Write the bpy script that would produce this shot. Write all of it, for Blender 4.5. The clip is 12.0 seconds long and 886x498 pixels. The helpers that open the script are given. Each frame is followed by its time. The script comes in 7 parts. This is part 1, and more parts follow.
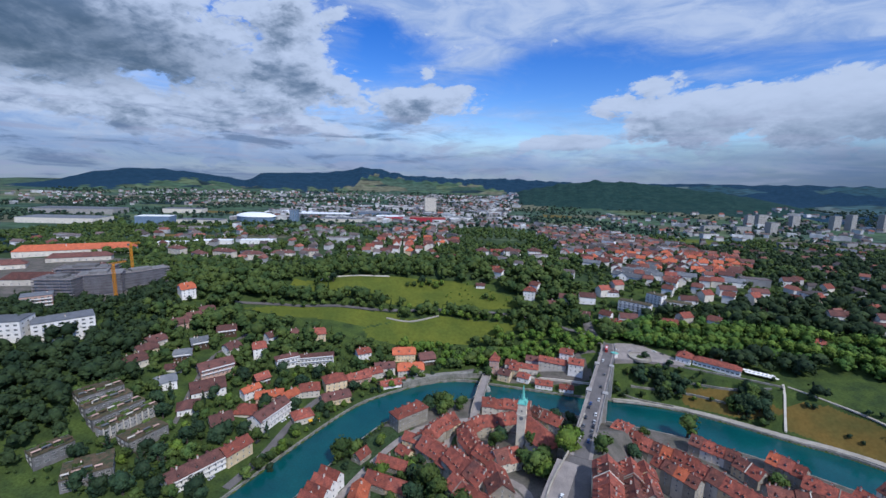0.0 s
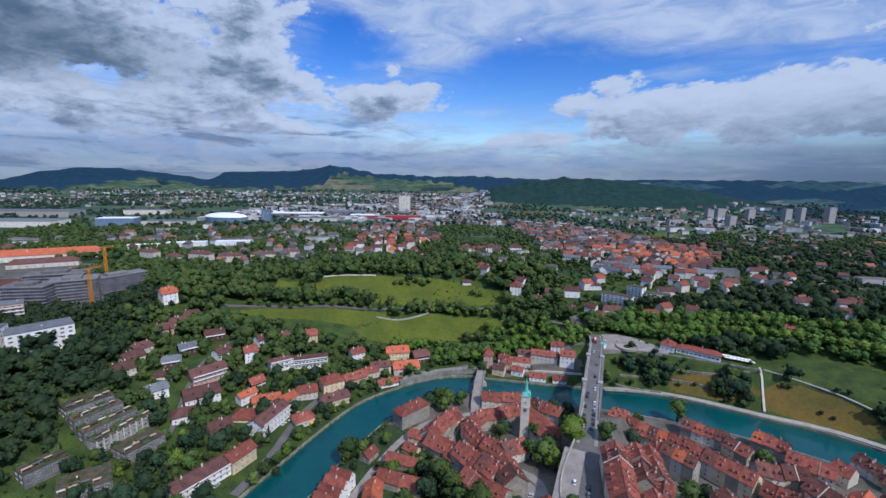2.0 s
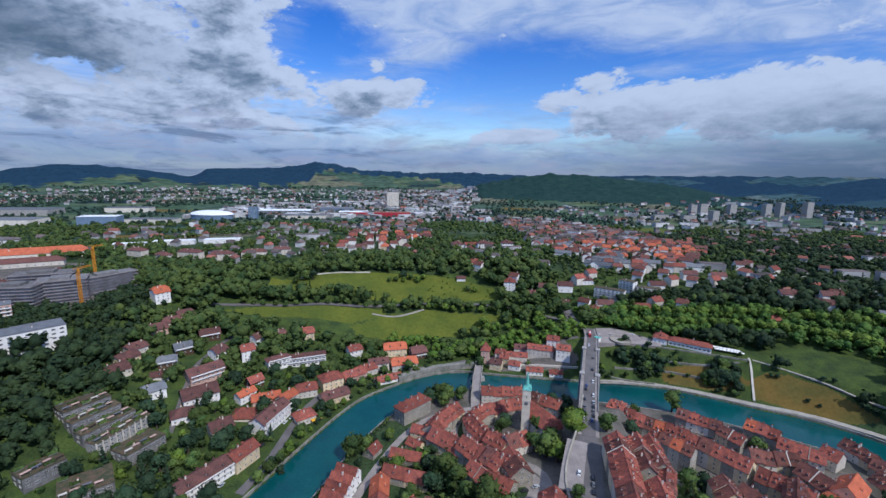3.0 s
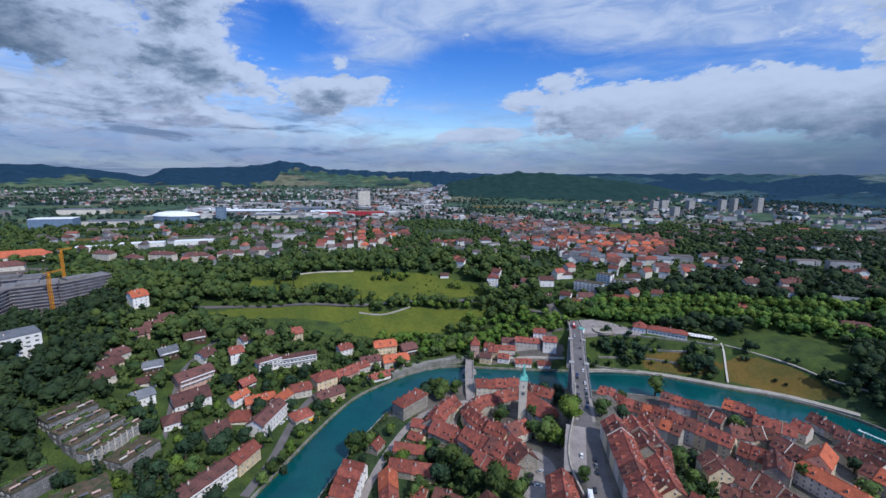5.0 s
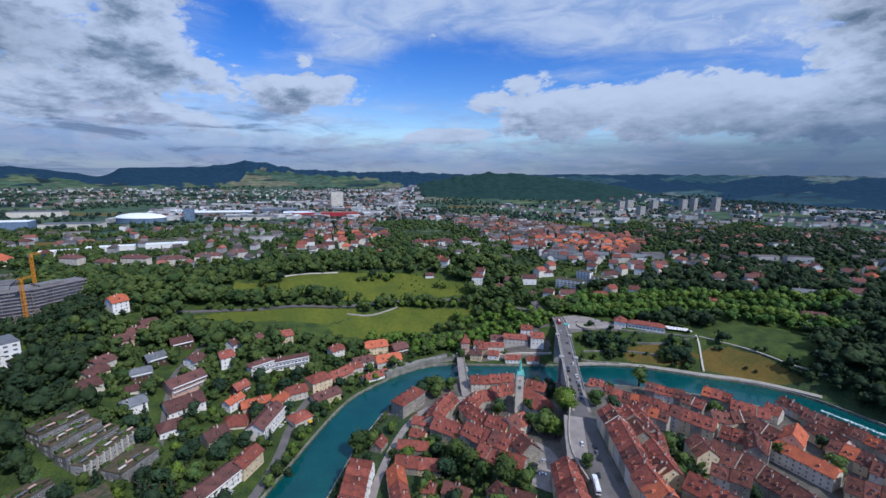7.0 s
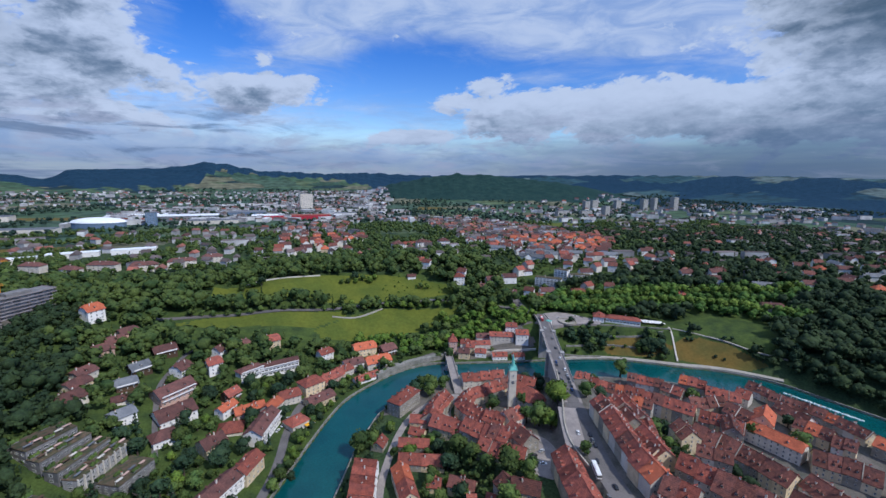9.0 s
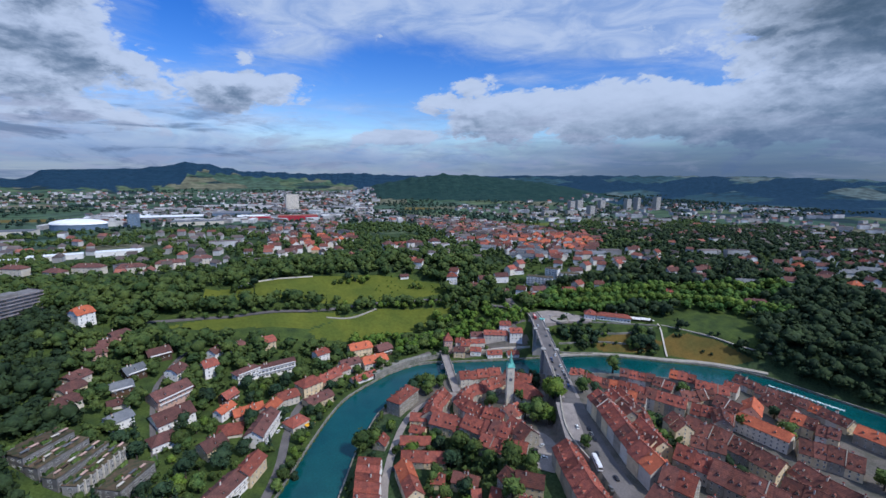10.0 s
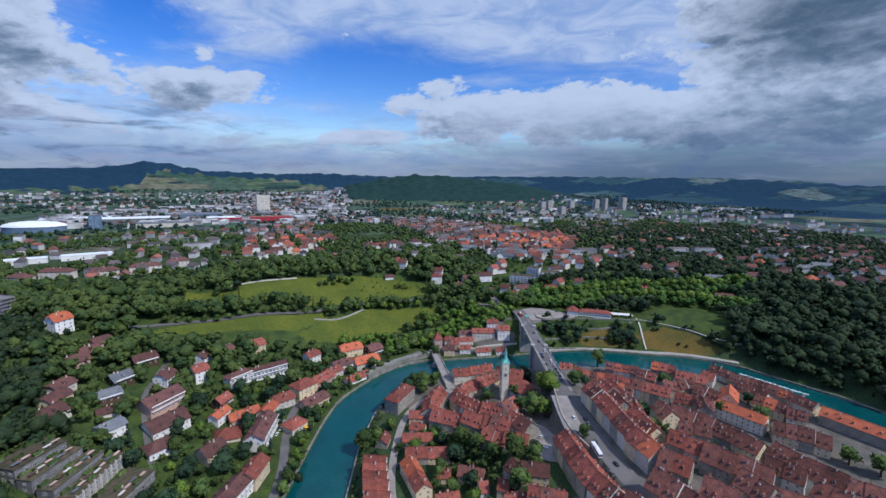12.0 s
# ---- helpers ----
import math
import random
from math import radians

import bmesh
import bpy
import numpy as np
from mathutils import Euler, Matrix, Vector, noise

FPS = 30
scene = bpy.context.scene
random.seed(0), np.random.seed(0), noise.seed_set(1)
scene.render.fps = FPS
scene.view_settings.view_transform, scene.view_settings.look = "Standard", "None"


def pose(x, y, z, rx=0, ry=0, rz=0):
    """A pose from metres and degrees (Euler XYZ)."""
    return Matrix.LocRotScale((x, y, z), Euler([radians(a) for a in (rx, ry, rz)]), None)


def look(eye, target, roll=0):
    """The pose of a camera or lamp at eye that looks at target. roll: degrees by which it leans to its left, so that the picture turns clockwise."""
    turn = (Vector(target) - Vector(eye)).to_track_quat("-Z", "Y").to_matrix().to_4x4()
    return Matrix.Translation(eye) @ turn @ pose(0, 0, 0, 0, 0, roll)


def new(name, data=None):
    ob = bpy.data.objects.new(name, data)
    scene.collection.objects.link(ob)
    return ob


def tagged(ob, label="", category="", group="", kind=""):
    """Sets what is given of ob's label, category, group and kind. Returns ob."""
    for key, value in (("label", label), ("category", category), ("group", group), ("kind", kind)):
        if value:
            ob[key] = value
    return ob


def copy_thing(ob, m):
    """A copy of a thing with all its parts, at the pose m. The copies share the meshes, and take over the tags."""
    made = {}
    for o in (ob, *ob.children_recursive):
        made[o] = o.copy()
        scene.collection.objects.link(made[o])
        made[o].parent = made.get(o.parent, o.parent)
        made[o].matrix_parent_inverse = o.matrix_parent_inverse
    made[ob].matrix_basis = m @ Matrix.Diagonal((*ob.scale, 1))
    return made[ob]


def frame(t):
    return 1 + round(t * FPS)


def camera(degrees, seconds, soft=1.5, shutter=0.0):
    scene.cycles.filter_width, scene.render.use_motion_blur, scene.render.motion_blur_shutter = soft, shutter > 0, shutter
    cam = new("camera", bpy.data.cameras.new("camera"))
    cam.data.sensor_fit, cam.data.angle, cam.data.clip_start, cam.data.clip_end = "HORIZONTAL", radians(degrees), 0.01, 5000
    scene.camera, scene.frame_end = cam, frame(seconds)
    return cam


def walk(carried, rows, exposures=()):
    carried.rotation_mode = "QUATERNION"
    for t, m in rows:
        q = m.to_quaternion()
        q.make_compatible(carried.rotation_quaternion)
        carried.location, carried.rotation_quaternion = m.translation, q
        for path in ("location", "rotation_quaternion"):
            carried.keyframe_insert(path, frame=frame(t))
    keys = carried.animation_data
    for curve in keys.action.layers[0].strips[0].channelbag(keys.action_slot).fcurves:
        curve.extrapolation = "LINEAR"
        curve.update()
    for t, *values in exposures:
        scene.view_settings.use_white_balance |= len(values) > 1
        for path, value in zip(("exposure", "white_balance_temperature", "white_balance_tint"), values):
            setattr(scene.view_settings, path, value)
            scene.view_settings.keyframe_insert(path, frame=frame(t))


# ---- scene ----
cam = camera(92.0, 12.0)
PATH = [
    (0, (-3.585, 2.694, 188.289), (-3.624, 4.666, 187.953), 1.6),
    (0.5, (-9.721, 1.98, 188.01), (-9.717, 3.952, 187.678), 1.4),
    (1, (-15.584, 1.381, 188.119), (-15.541, 3.352, 187.786), 1.3),
    (1.5, (-21.269, 0.712, 188.311), (-21.192, 2.683, 187.977), 1.3),
    (2, (-26.245, -0.023, 188.22), (-26.139, 1.945, 187.877), 1.2),
    (2.5, (-31.471, -0.305, 188.22), (-31.334, 1.659, 187.868), 1.2),
    (3, (-36.794, -1.067, 188.385), (-36.623, 0.893, 188.027), 1.1),
    (5, (-58.092, -3.899, 187.121), (-57.77, -1.958, 186.76), 0.9),
    (5.5, (-63.409, -4.788, 187.081), (-63.051, -2.853, 186.72), 0.8),
    (6, (-68.584, -5.327, 187.55), (-68.192, -3.399, 187.19), 0.9),
    (6.5, (-73.529, -5.777, 188.007), (-73.105, -3.855, 187.648), 0.9),
    (7, (-79.895, -6.308, 187.738), (-79.431, -4.396, 187.381), 1.0),
    (9, (-101.437, -7.73, 188.444), (-100.823, -5.859, 188.095), 0.9),
    (9.5, (-107.03, -7.881, 188.463), (-106.378, -6.022, 188.115), 0.9),
    (10, (-112.407, -7.841, 188.533), (-111.726, -5.993, 188.186), 0.9),
    (10.5, (-117.035, -7.819, 188.439), (-116.327, -5.981, 188.093), 0.9),
    (11, (-122.759, -7.16, 188.393), (-122.013, -5.337, 188.048), 0.9),
    (11.5, (-128.351, -6.406, 188.426), (-127.572, -4.596, 188.082), 1.0),
    (12, (-133.981, -5.861, 188.692), (-133.167, -4.066, 188.35), 1.1),
]
walk(cam, [(t, look(eye, target, roll)) for t, eye, target, roll in PATH], [(0, -0.08, 5850, 9), (12, -0.08, 5850, 9)])

# ---- daylight ----
world = bpy.data.worlds.new("sky")
scene.world = world
world.use_nodes = True
SUN_HIGH, SUN_ROUND = radians(47), radians(143)


def sky_nodes():
    nt = world.node_tree
    nt.nodes.clear()
    link = nt.links.new

    def node(kind):
        return nt.nodes.new(kind)

    def maths(op, a, b=0.0, c=0.0):
        n = node("ShaderNodeMath")
        n.operation = op
        for i, v in enumerate((a, b, c)):
            if isinstance(v, (int, float)):
                n.inputs[i].default_value = v
            else:
                link(v, n.inputs[i])
        return n.outputs[0]

    def ramp(value, lo, hi):
        n = node("ShaderNodeMapRange")
        n.interpolation_type = "SMOOTHSTEP"
        link(value, n.inputs[0])
        n.inputs[1].default_value, n.inputs[2].default_value = lo, hi
        return n.outputs[0]

    def blend(fac, a, b):
        n = node("ShaderNodeMix")
        n.data_type = "RGBA"
        link(fac, n.inputs[0])
        for socket, v in ((n.inputs[6], a), (n.inputs[7], b)):
            if isinstance(v, tuple):
                socket.default_value = v
            else:
                link(v, socket)
        return n.outputs[2]

    sky = node("ShaderNodeTexSky")
    sky.sky_type, sky.sun_disc, sky.sun_elevation, sky.sun_rotation = "NISHITA", False, SUN_HIGH, SUN_ROUND
    sky.air_density, sky.dust_density, sky.ozone_density = 1.0, 0.2, 3.0
    blue = node("ShaderNodeHueSaturation")
    blue.inputs["Hue"].default_value, blue.inputs["Saturation"].default_value, blue.inputs["Value"].default_value = 0.522, 1.42, 1.45
    link(sky.outputs[0], blue.inputs["Color"])
    split = node("ShaderNodeSeparateXYZ")
    link(node("ShaderNodeTexCoord").outputs["Generated"], split.inputs[0])
    x, y, z = split.outputs
    bearing, rise = maths("MULTIPLY", maths("ARCTAN2", x, y), 57.3), maths("MULTIPLY", maths("ARCSINE", z), 57.3)

    def noise_at(du, dv, wide, tall, detail, rough, shift, distort=0.0):
        """Noise over bearing and rise, in degrees; wide and tall: the size of its lumps."""
        c = node("ShaderNodeCombineXYZ")
        link(maths("DIVIDE", maths("ADD", bearing, du), wide), c.inputs[0])
        link(maths("DIVIDE", maths("ADD", rise, dv), tall), c.inputs[1])
        c.inputs[2].default_value = shift
        n = node("ShaderNodeTexNoise")
        n.inputs["Scale"].default_value, n.inputs["Detail"].default_value = 1.0, detail
        n.inputs["Roughness"].default_value, n.inputs["Distortion"].default_value = rough, distort
        link(c.outputs[0], n.inputs["Vector"])
        return n.outputs[0]

    def lump(du, dv, b, r, wb, wr):
        p = maths("DIVIDE", maths("ADD", bearing, du - b), wb)
        q = maths("DIVIDE", maths("ADD", rise, dv - r), wr)
        return maths("EXPONENT", maths("MULTIPLY", maths("ADD", maths("MULTIPLY", p, p), maths("MULTIPLY", q, q)), -1.0))

    def puffs(du, dv, wide, tall, shift):
        """Rounded billows over bearing and rise: 0 in their creases, about 0.7 at their heads."""
        c = node("ShaderNodeCombineXYZ")
        wob = maths("MULTIPLY", maths("SUBTRACT", noise_at(du, dv, 3.0, 1.6, 3.0, 0.6, shift + 4), 0.5), 0.9)
        link(maths("ADD", maths("DIVIDE", maths("ADD", bearing, du), wide), wob), c.inputs[0])
        link(maths("ADD", maths("DIVIDE", maths("ADD", rise, dv), tall), wob), c.inputs[1])
        c.inputs[2].default_value = shift
        n = node("ShaderNodeTexVoronoi")
        n.voronoi_dimensions, n.feature = "3D", "SMOOTH_F1"
        n.inputs["Scale"].default_value, n.inputs["Detail"].default_value = 1.0, 3.0
        n.inputs["Roughness"].default_value, n.inputs["Lacunarity"].default_value, n.inputs["Smoothness"].default_value = 0.55, 2.3, 0.35
        link(c.outputs[0], n.inputs["Vector"])
        return maths("SUBTRACT", 0.75, n.outputs["Distance"])

    right = ramp(bearing, 15.0, 50.0)
    # cloud masses and breaks: bearing, rise, their reach in degrees, and how much they add
    masses = [(-37, 13.5, 14, 4.4, 0.5), (-20, 17.0, 5.5, 2.6, 0.45), (-19, 11.8, 5.0, 1.9, 0.42), (-50, 17, 12, 7, 0.5), (-70, 15, 16, 9, 0.45),
              (-9.0, 14.8, 3.5, 2.6, -0.3), (-4.3, 8.8, 7.6, 2.6, 0.52), (-4.0, 4.6, 9, 1.1, -0.3), (-3.4, 12.7, 1.3, 0.8, 0.3),
              (12.0, 4.4, 5.0, 1.1, 0.52), (16.0, 5.0, 2.2, 0.9, 0.3), (25, 7.9, 8, 2.9, 0.42), (38, 7.6, 11, 3.4, 0.46), (53, 7.0, 12, 3.3, 0.42),
              (22.6, 11.0, 2.0, 0.9, 0.34), (68, 7, 12, 4, 0.4), (62, 16, 11, 5.5, 0.55), (85, 15, 14, 9, 0.5),
              (12.5, 12.2, 7, 2.8, -0.3), (33.5, 13.2, 5, 1.3, -0.3), (6.5, 6.8, 4, 1.2, -0.2), (-34, 5.8, 17, 2.2, 0.33), (-12, 4.6, 9, 1.0, 0.2), (-23, 8.8, 9, 2.0, 0.26), (10, 7.0, 9, 1.4, -0.34), (3.5, 3.8, 2.6, 1.2, -0.2), (0, 62, 70, 26, 0.2)]

    def field(du, dv):
        total = maths("ADD", maths("MULTIPLY", noise_at(du, dv, 8, 3.4, 9.0, 0.58, 3.3, 0.2), 0.62), maths("MULTIPLY", puffs(du, dv, 4.2, 2.3, 2.0), 0.3))
        for b, r, wb, wr, gain in masses:
            total = maths("ADD", total, maths("MULTIPLY", lump(du, dv, b, r, wb, wr), gain))
        return maths("ADD", total, 0.11)

    here, above = field(0, 0), field(0.7, 1.25)
    cover = ramp(here, 0.465, 0.59)
    # tops and rims lie in the light, the undersides in their own shade
    deep = ramp(above, 0.47, 0.95)
    relief = maths("SUBTRACT", puffs(0.5, 0.55, 3.4, 1.9, 7.0), puffs(0, 0, 3.4, 1.9, 7.0))
    fold = ramp(noise_at(0, 0, 6, 2.0, 6.0, 0.58, 12.4, 0.5), 0.28, 0.72)
    deep = maths("ADD", maths("MULTIPLY", deep, maths("ADD", maths("MULTIPLY", fold, 0.42), 0.5)), maths("MULTIPLY", relief, 0.32))
    pale = maths("MAXIMUM", lump(0, 0, 37, 8.5, 22, 4.0), lump(0, 0, 12, 4.4, 8, 1.6))
    deep = ramp(maths("MULTIPLY", deep, maths("SUBTRACT", 1.0, maths("MULTIPLY", pale, 0.7))), -0.08, 0.95)
    edge = maths("ADD", maths("MULTIPLY", noise_at(0, 0, 9, 4, 6.0, 0.55, 15.2), 0.7), 0.62)
    gloom = maths("MAXIMUM", lump(0, 0, 68, 16, 16, 6.5), maths("MULTIPLY", lump(0, 0, -43, 11.5, 22, 4.6), 0.8))
    gloom = maths("MULTIPLY", ramp(maths("MULTIPLY", gloom, edge), 0.2, 0.82), maths("ADD", maths("MULTIPLY", fold, 0.4), 0.55))
    sheet = maths("MULTIPLY", noise_at(0, 0, 15, 4.0, 9.0, 0.66, 8.1, 1.2), 0.85)
    for b, r, wb, wr, gain in [(6, 19.5, 10, 3.6, 0.5), (1.5, 14.0, 5, 2.4, 0.3), (32, 17.0, 10, 2.4, 0.55), (46, 18, 12, 4.5, 0.5), (24, 22, 26, 3.6, 0.5), (-9, 22, 8, 3, 0.3), (-36, 5, 28, 4.5, 0.5), (10, 2, 40, 2.0, 0.3), (0, 70, 120, 36, 0.4),
                               (13, 12.2, 8, 3.0, -0.25), (-10, 15, 3, 3, -0.2)]:
        sheet = maths("ADD", sheet, maths("MULTIPLY", lump(0, 0, b, r, wb, wr), gain))
    tone = blend(deep, (5.7, 6.4, 7.9, 1), (1.35, 1.95, 2.9, 1))
    tone = blend(maths("MULTIPLY", gloom, 0.85), tone, (0.62, 1.02, 1.45, 1))
    whole = blend(maths("MULTIPLY", ramp(sheet, 0.34, 0.84), 0.92), blue.outputs[0], blend(ramp(noise_at(0, 0, 7, 2.6, 7.0, 0.62, 17.7, 0.8), 0.3, 0.68), (2.9, 4.1, 6.8, 1), (5.4, 6.2, 7.9, 1)))
    whole = blend(maths("MULTIPLY", cover, 0.96), whole, tone)
    # thin bright cloud high overhead, out of view, added to lift the shadows
    whole = blend(maths("MULTIPLY", ramp(rise, 33.0, 52.0), 0.75), whole, (5.6, 6.9, 9.6, 1))
    # the thick air low over the hills, with layers of thin cloud in it
    haze = ramp(maths("ADD", rise, maths("MULTIPLY", noise_at(0, 0, 20, 2.0, 4.0, 0.5, 1.7), 4.0)), 8.0, 2.0)
    air = blend(right, (2.0, 2.8, 4.6, 1), (0.85, 1.4, 2.5, 1))
    whole = blend(maths("MULTIPLY", lump(0, 0, 60, 3.0, 18, 2.6), 0.75), whole, (1.1, 1.75, 2.95, 1))
    whole = blend(maths("MULTIPLY", haze, maths("ADD", maths("MULTIPLY", right, 0.14), 0.8)), whole, air)
    layer = ramp(noise_at(0, 0, 7.5, 1.3, 8.0, 0.62, 21.3, 0.5), 0.5, 0.64)
    veil = ramp(noise_at(0, 0, 8.5, 1.5, 7.0, 0.62, 33.1, 0.5), 0.48, 0.66)
    low = maths("MULTIPLY", ramp(rise, 10.0, 5.0), maths("SUBTRACT", 1.0, maths("MAXIMUM", maths("MULTIPLY", right, 0.6), maths("MULTIPLY", lump(0, 0, 9, 6.0, 9, 2.6), 0.85))))
    left = ramp(bearing, 6.0, -12.0)
    whole = blend(maths("MULTIPLY", maths("MULTIPLY", layer, low), 0.55), whole, (3.5, 3.8, 5.2, 1))
    whole = blend(maths("MULTIPLY", maths("MULTIPLY", maths("MULTIPLY", veil, low), maths("ADD", maths("MULTIPLY", left, 0.6), 0.4)), 0.75), whole, (1.25, 1.85, 3.1, 1))
    whole = blend(ramp(rise, -0.5, -4.0), whole, (0.7, 0.95, 1.1, 1))
    back = node("ShaderNodeBackground")
    back.inputs[1].default_value = 0.1
    link(whole, back.inputs[0])
    link(back.outputs[0], node("ShaderNodeOutputWorld").inputs[0])


sky_nodes()
sun = new("sun", bpy.data.lights.new("sun", "SUN"))
sun.data.energy, sun.data.angle, sun.data.color = 3.7, radians(2.0), (1.0, 0.94, 0.85)
sun.matrix_world = look((math.sin(SUN_ROUND) * math.cos(SUN_HIGH) * 900, math.cos(SUN_ROUND) * math.cos(SUN_HIGH) * 900, math.sin(SUN_HIGH) * 900), (0, 0, 0))

# ---- the lie of the land ----
# outer (right hand, going downstream reversed) and inner banks of the river
OUTER = [(-165, 150), (-129, 223), (-108, 268), (-90, 304), (-74, 330), (-48, 351), (-20, 369), (14, 377), (35, 370),
         (62, 364), (100, 355), (156, 346), (190, 337), (224, 318), (252, 298), (279, 283), (300, 262), (313, 243),
         (324, 202), (335, 164), (337, 120), (330, 40), (300, -80)]
INNER = [(-126, 150), (-92, 218), (-74, 262), (-50, 304), (-35, 313), (-12, 333), (20, 343), (50, 341), (92, 324),
         (140, 310), (172, 298), (205, 282), (235, 262), (262, 240), (283, 214), (294, 185), (298, 140), (292, 40), (262, -80)]
RIDGE = [(96, 275), (60, 195), (20, 60), (-20, -250)]


def segments(points):
    a = np.array(points, float)
    return a[:-1], a[1:]


def distance_to(points, x, y):
    """Distance of each (x, y) from a polyline."""
    best = np.full(np.shape(x), 1e9)
    for (ax, ay), (bx, by) in zip(*segments(points)):
        dx, dy = bx - ax, by - ay
        s = np.clip(((x - ax) * dx + (y - ay) * dy) / (dx * dx + dy * dy), 0, 1)
        best = np.minimum(best, np.hypot(x - ax - s * dx, y - ay - s * dy))
    return best


def inside(points, x, y):
    """Whether each (x, y) lies in the polygon."""
    odd = np.zeros(np.shape(x), bool)
    for (ax, ay), (bx, by) in zip(points, points[1:] + points[:1]):
        if ay != by:
            odd ^= ((ay > y) != (by > y)) & (x < (bx - ax) * (y - ay) / (by - ay) + ax)
    return odd


def smooth(a, b, v):
    s = np.clip((v - a) / (b - a), 0, 1)
    return s * s * (3 - 2 * s)


PENINSULA = INNER + [(262, -900), (-500, -900)]
FAR_SIDE = OUTER + [(300, -900), (-500, -900), ]
# the skyline: bearing in degrees from +y and height of the crest
CREST = [(-75, 60), (-46.5, 50), (-43.4, 75), (-41.7, 117), (-39.9, 158), (-36.4, 187), (-33, 172), (-29, 141), (-25.7, 98), (-24, 170), (-17.1, 180), (-13.5, 220),
         (-12.2, 252), (-9.3, 227), (-6, 182), (0.5, 163), (5, 172), (11.4, 172), (15, 158), (28, 176), (40, 190), (52, 203), (63, 196), (67, 162), (72, 188), (95, 150)]
HILL = [(2.5, 40), (5.6, 64), (8.5, 107), (11, 134), (14.9, 167), (17.8, 190), (21.6, 181), (24.7, 170), (30.8, 143), (36.2, 105), (40, 62), (43, 40)]


def land(x, y):
    """Height of the ground above the river."""
    x, y = np.asarray(x, float), np.asarray(y, float)
    d_out, d_in = distance_to(OUTER, x, y), distance_to(INNER, x, y)
    on_inner, within = inside(PENINSULA, x, y), inside(FAR_SIDE, x, y)
    north = np.interp(d_out * (1 - 0.22 * smooth(-120, -190, x)), [0, 10, 50, 70, 105, 140, 165, 190, 230, 400], [1.5, 2.5, 6.5, 11, 25, 36, 43, 55, 59, 61])
    east = np.interp(d_out, [0, 6, 12, 35, 45, 100, 160, 200, 300], [1.5, 2.0, 4.5, 23, 25, 30, 46, 55, 60])
    outside = north + (east - north) * smooth(55, 120, x - 0.25 * (y - 350))
    r = np.hypot(x, y)
    outside = outside - 17 * smooth(750, 1500, r) + 2.0 * np.sin(x * 0.011 + 1) * np.sin(y * 0.013) * smooth(300, 700, r)
    bearing = np.degrees(np.arctan2(x, y))
    crest = np.interp(bearing, *zip(*CREST)) + 3 * np.sin(bearing * 3.1) + 2 * np.sin(bearing * 7.7)
    hill = np.interp(bearing, *zip(*HILL))
    hill = hill + 3 * np.sin(bearing * 4.3) * smooth(60, 120, hill)
    ahead = smooth(-80, -60, bearing) * (1 - smooth(85, 95, bearing))
    outside = np.maximum(outside, (42 + (crest - 42) * np.exp(-(((r - 4300) / np.where(r < 4300, 620, 300)) ** 2)) * ahead) * (r > 1400))
    outside = np.maximum(outside, (40 + (hill - 40) * np.exp(-(((r - 2700) / 420) ** 2))) * (r > 1400))
    back = distance_to(RIDGE, x, y)
    wide = smooth(195, 135, y)
    shelf = np.interp(y, [170, 215, 255, 295], [20, 16, 10.5, 6])
    ledge = np.interp(y, [160, 168, 180, 190, 223, 240, 262], [7.4, 9, 11, 14, 11, 8, 7.4])
    lee = np.where(back < 24, 30 + (shelf - 30) * smooth(ledge, ledge + 2, back), shelf + (4 - shelf) * smooth(45, 88, back))
    luff = 4 + 26 * (1 - smooth(9 + 34 * wide, 44 + 62 * wide, back))
    sunny = x > np.interp(y, [-250, 60, 195, 275], [-20, 20, 60, 96])
    inner = np.where(sunny, luff, lee)
    inner = np.minimum(inner, 1.5 + d_in * 0.45)
    inner = np.where(d_in < 6, np.minimum(inner, 1.5 + d_in * 0.4), inner)
    bed = -np.minimum(np.minimum(d_out, d_in) * 0.6, 3.0)
    return np.where(on_inner, inner, np.where(within, bed, outside))


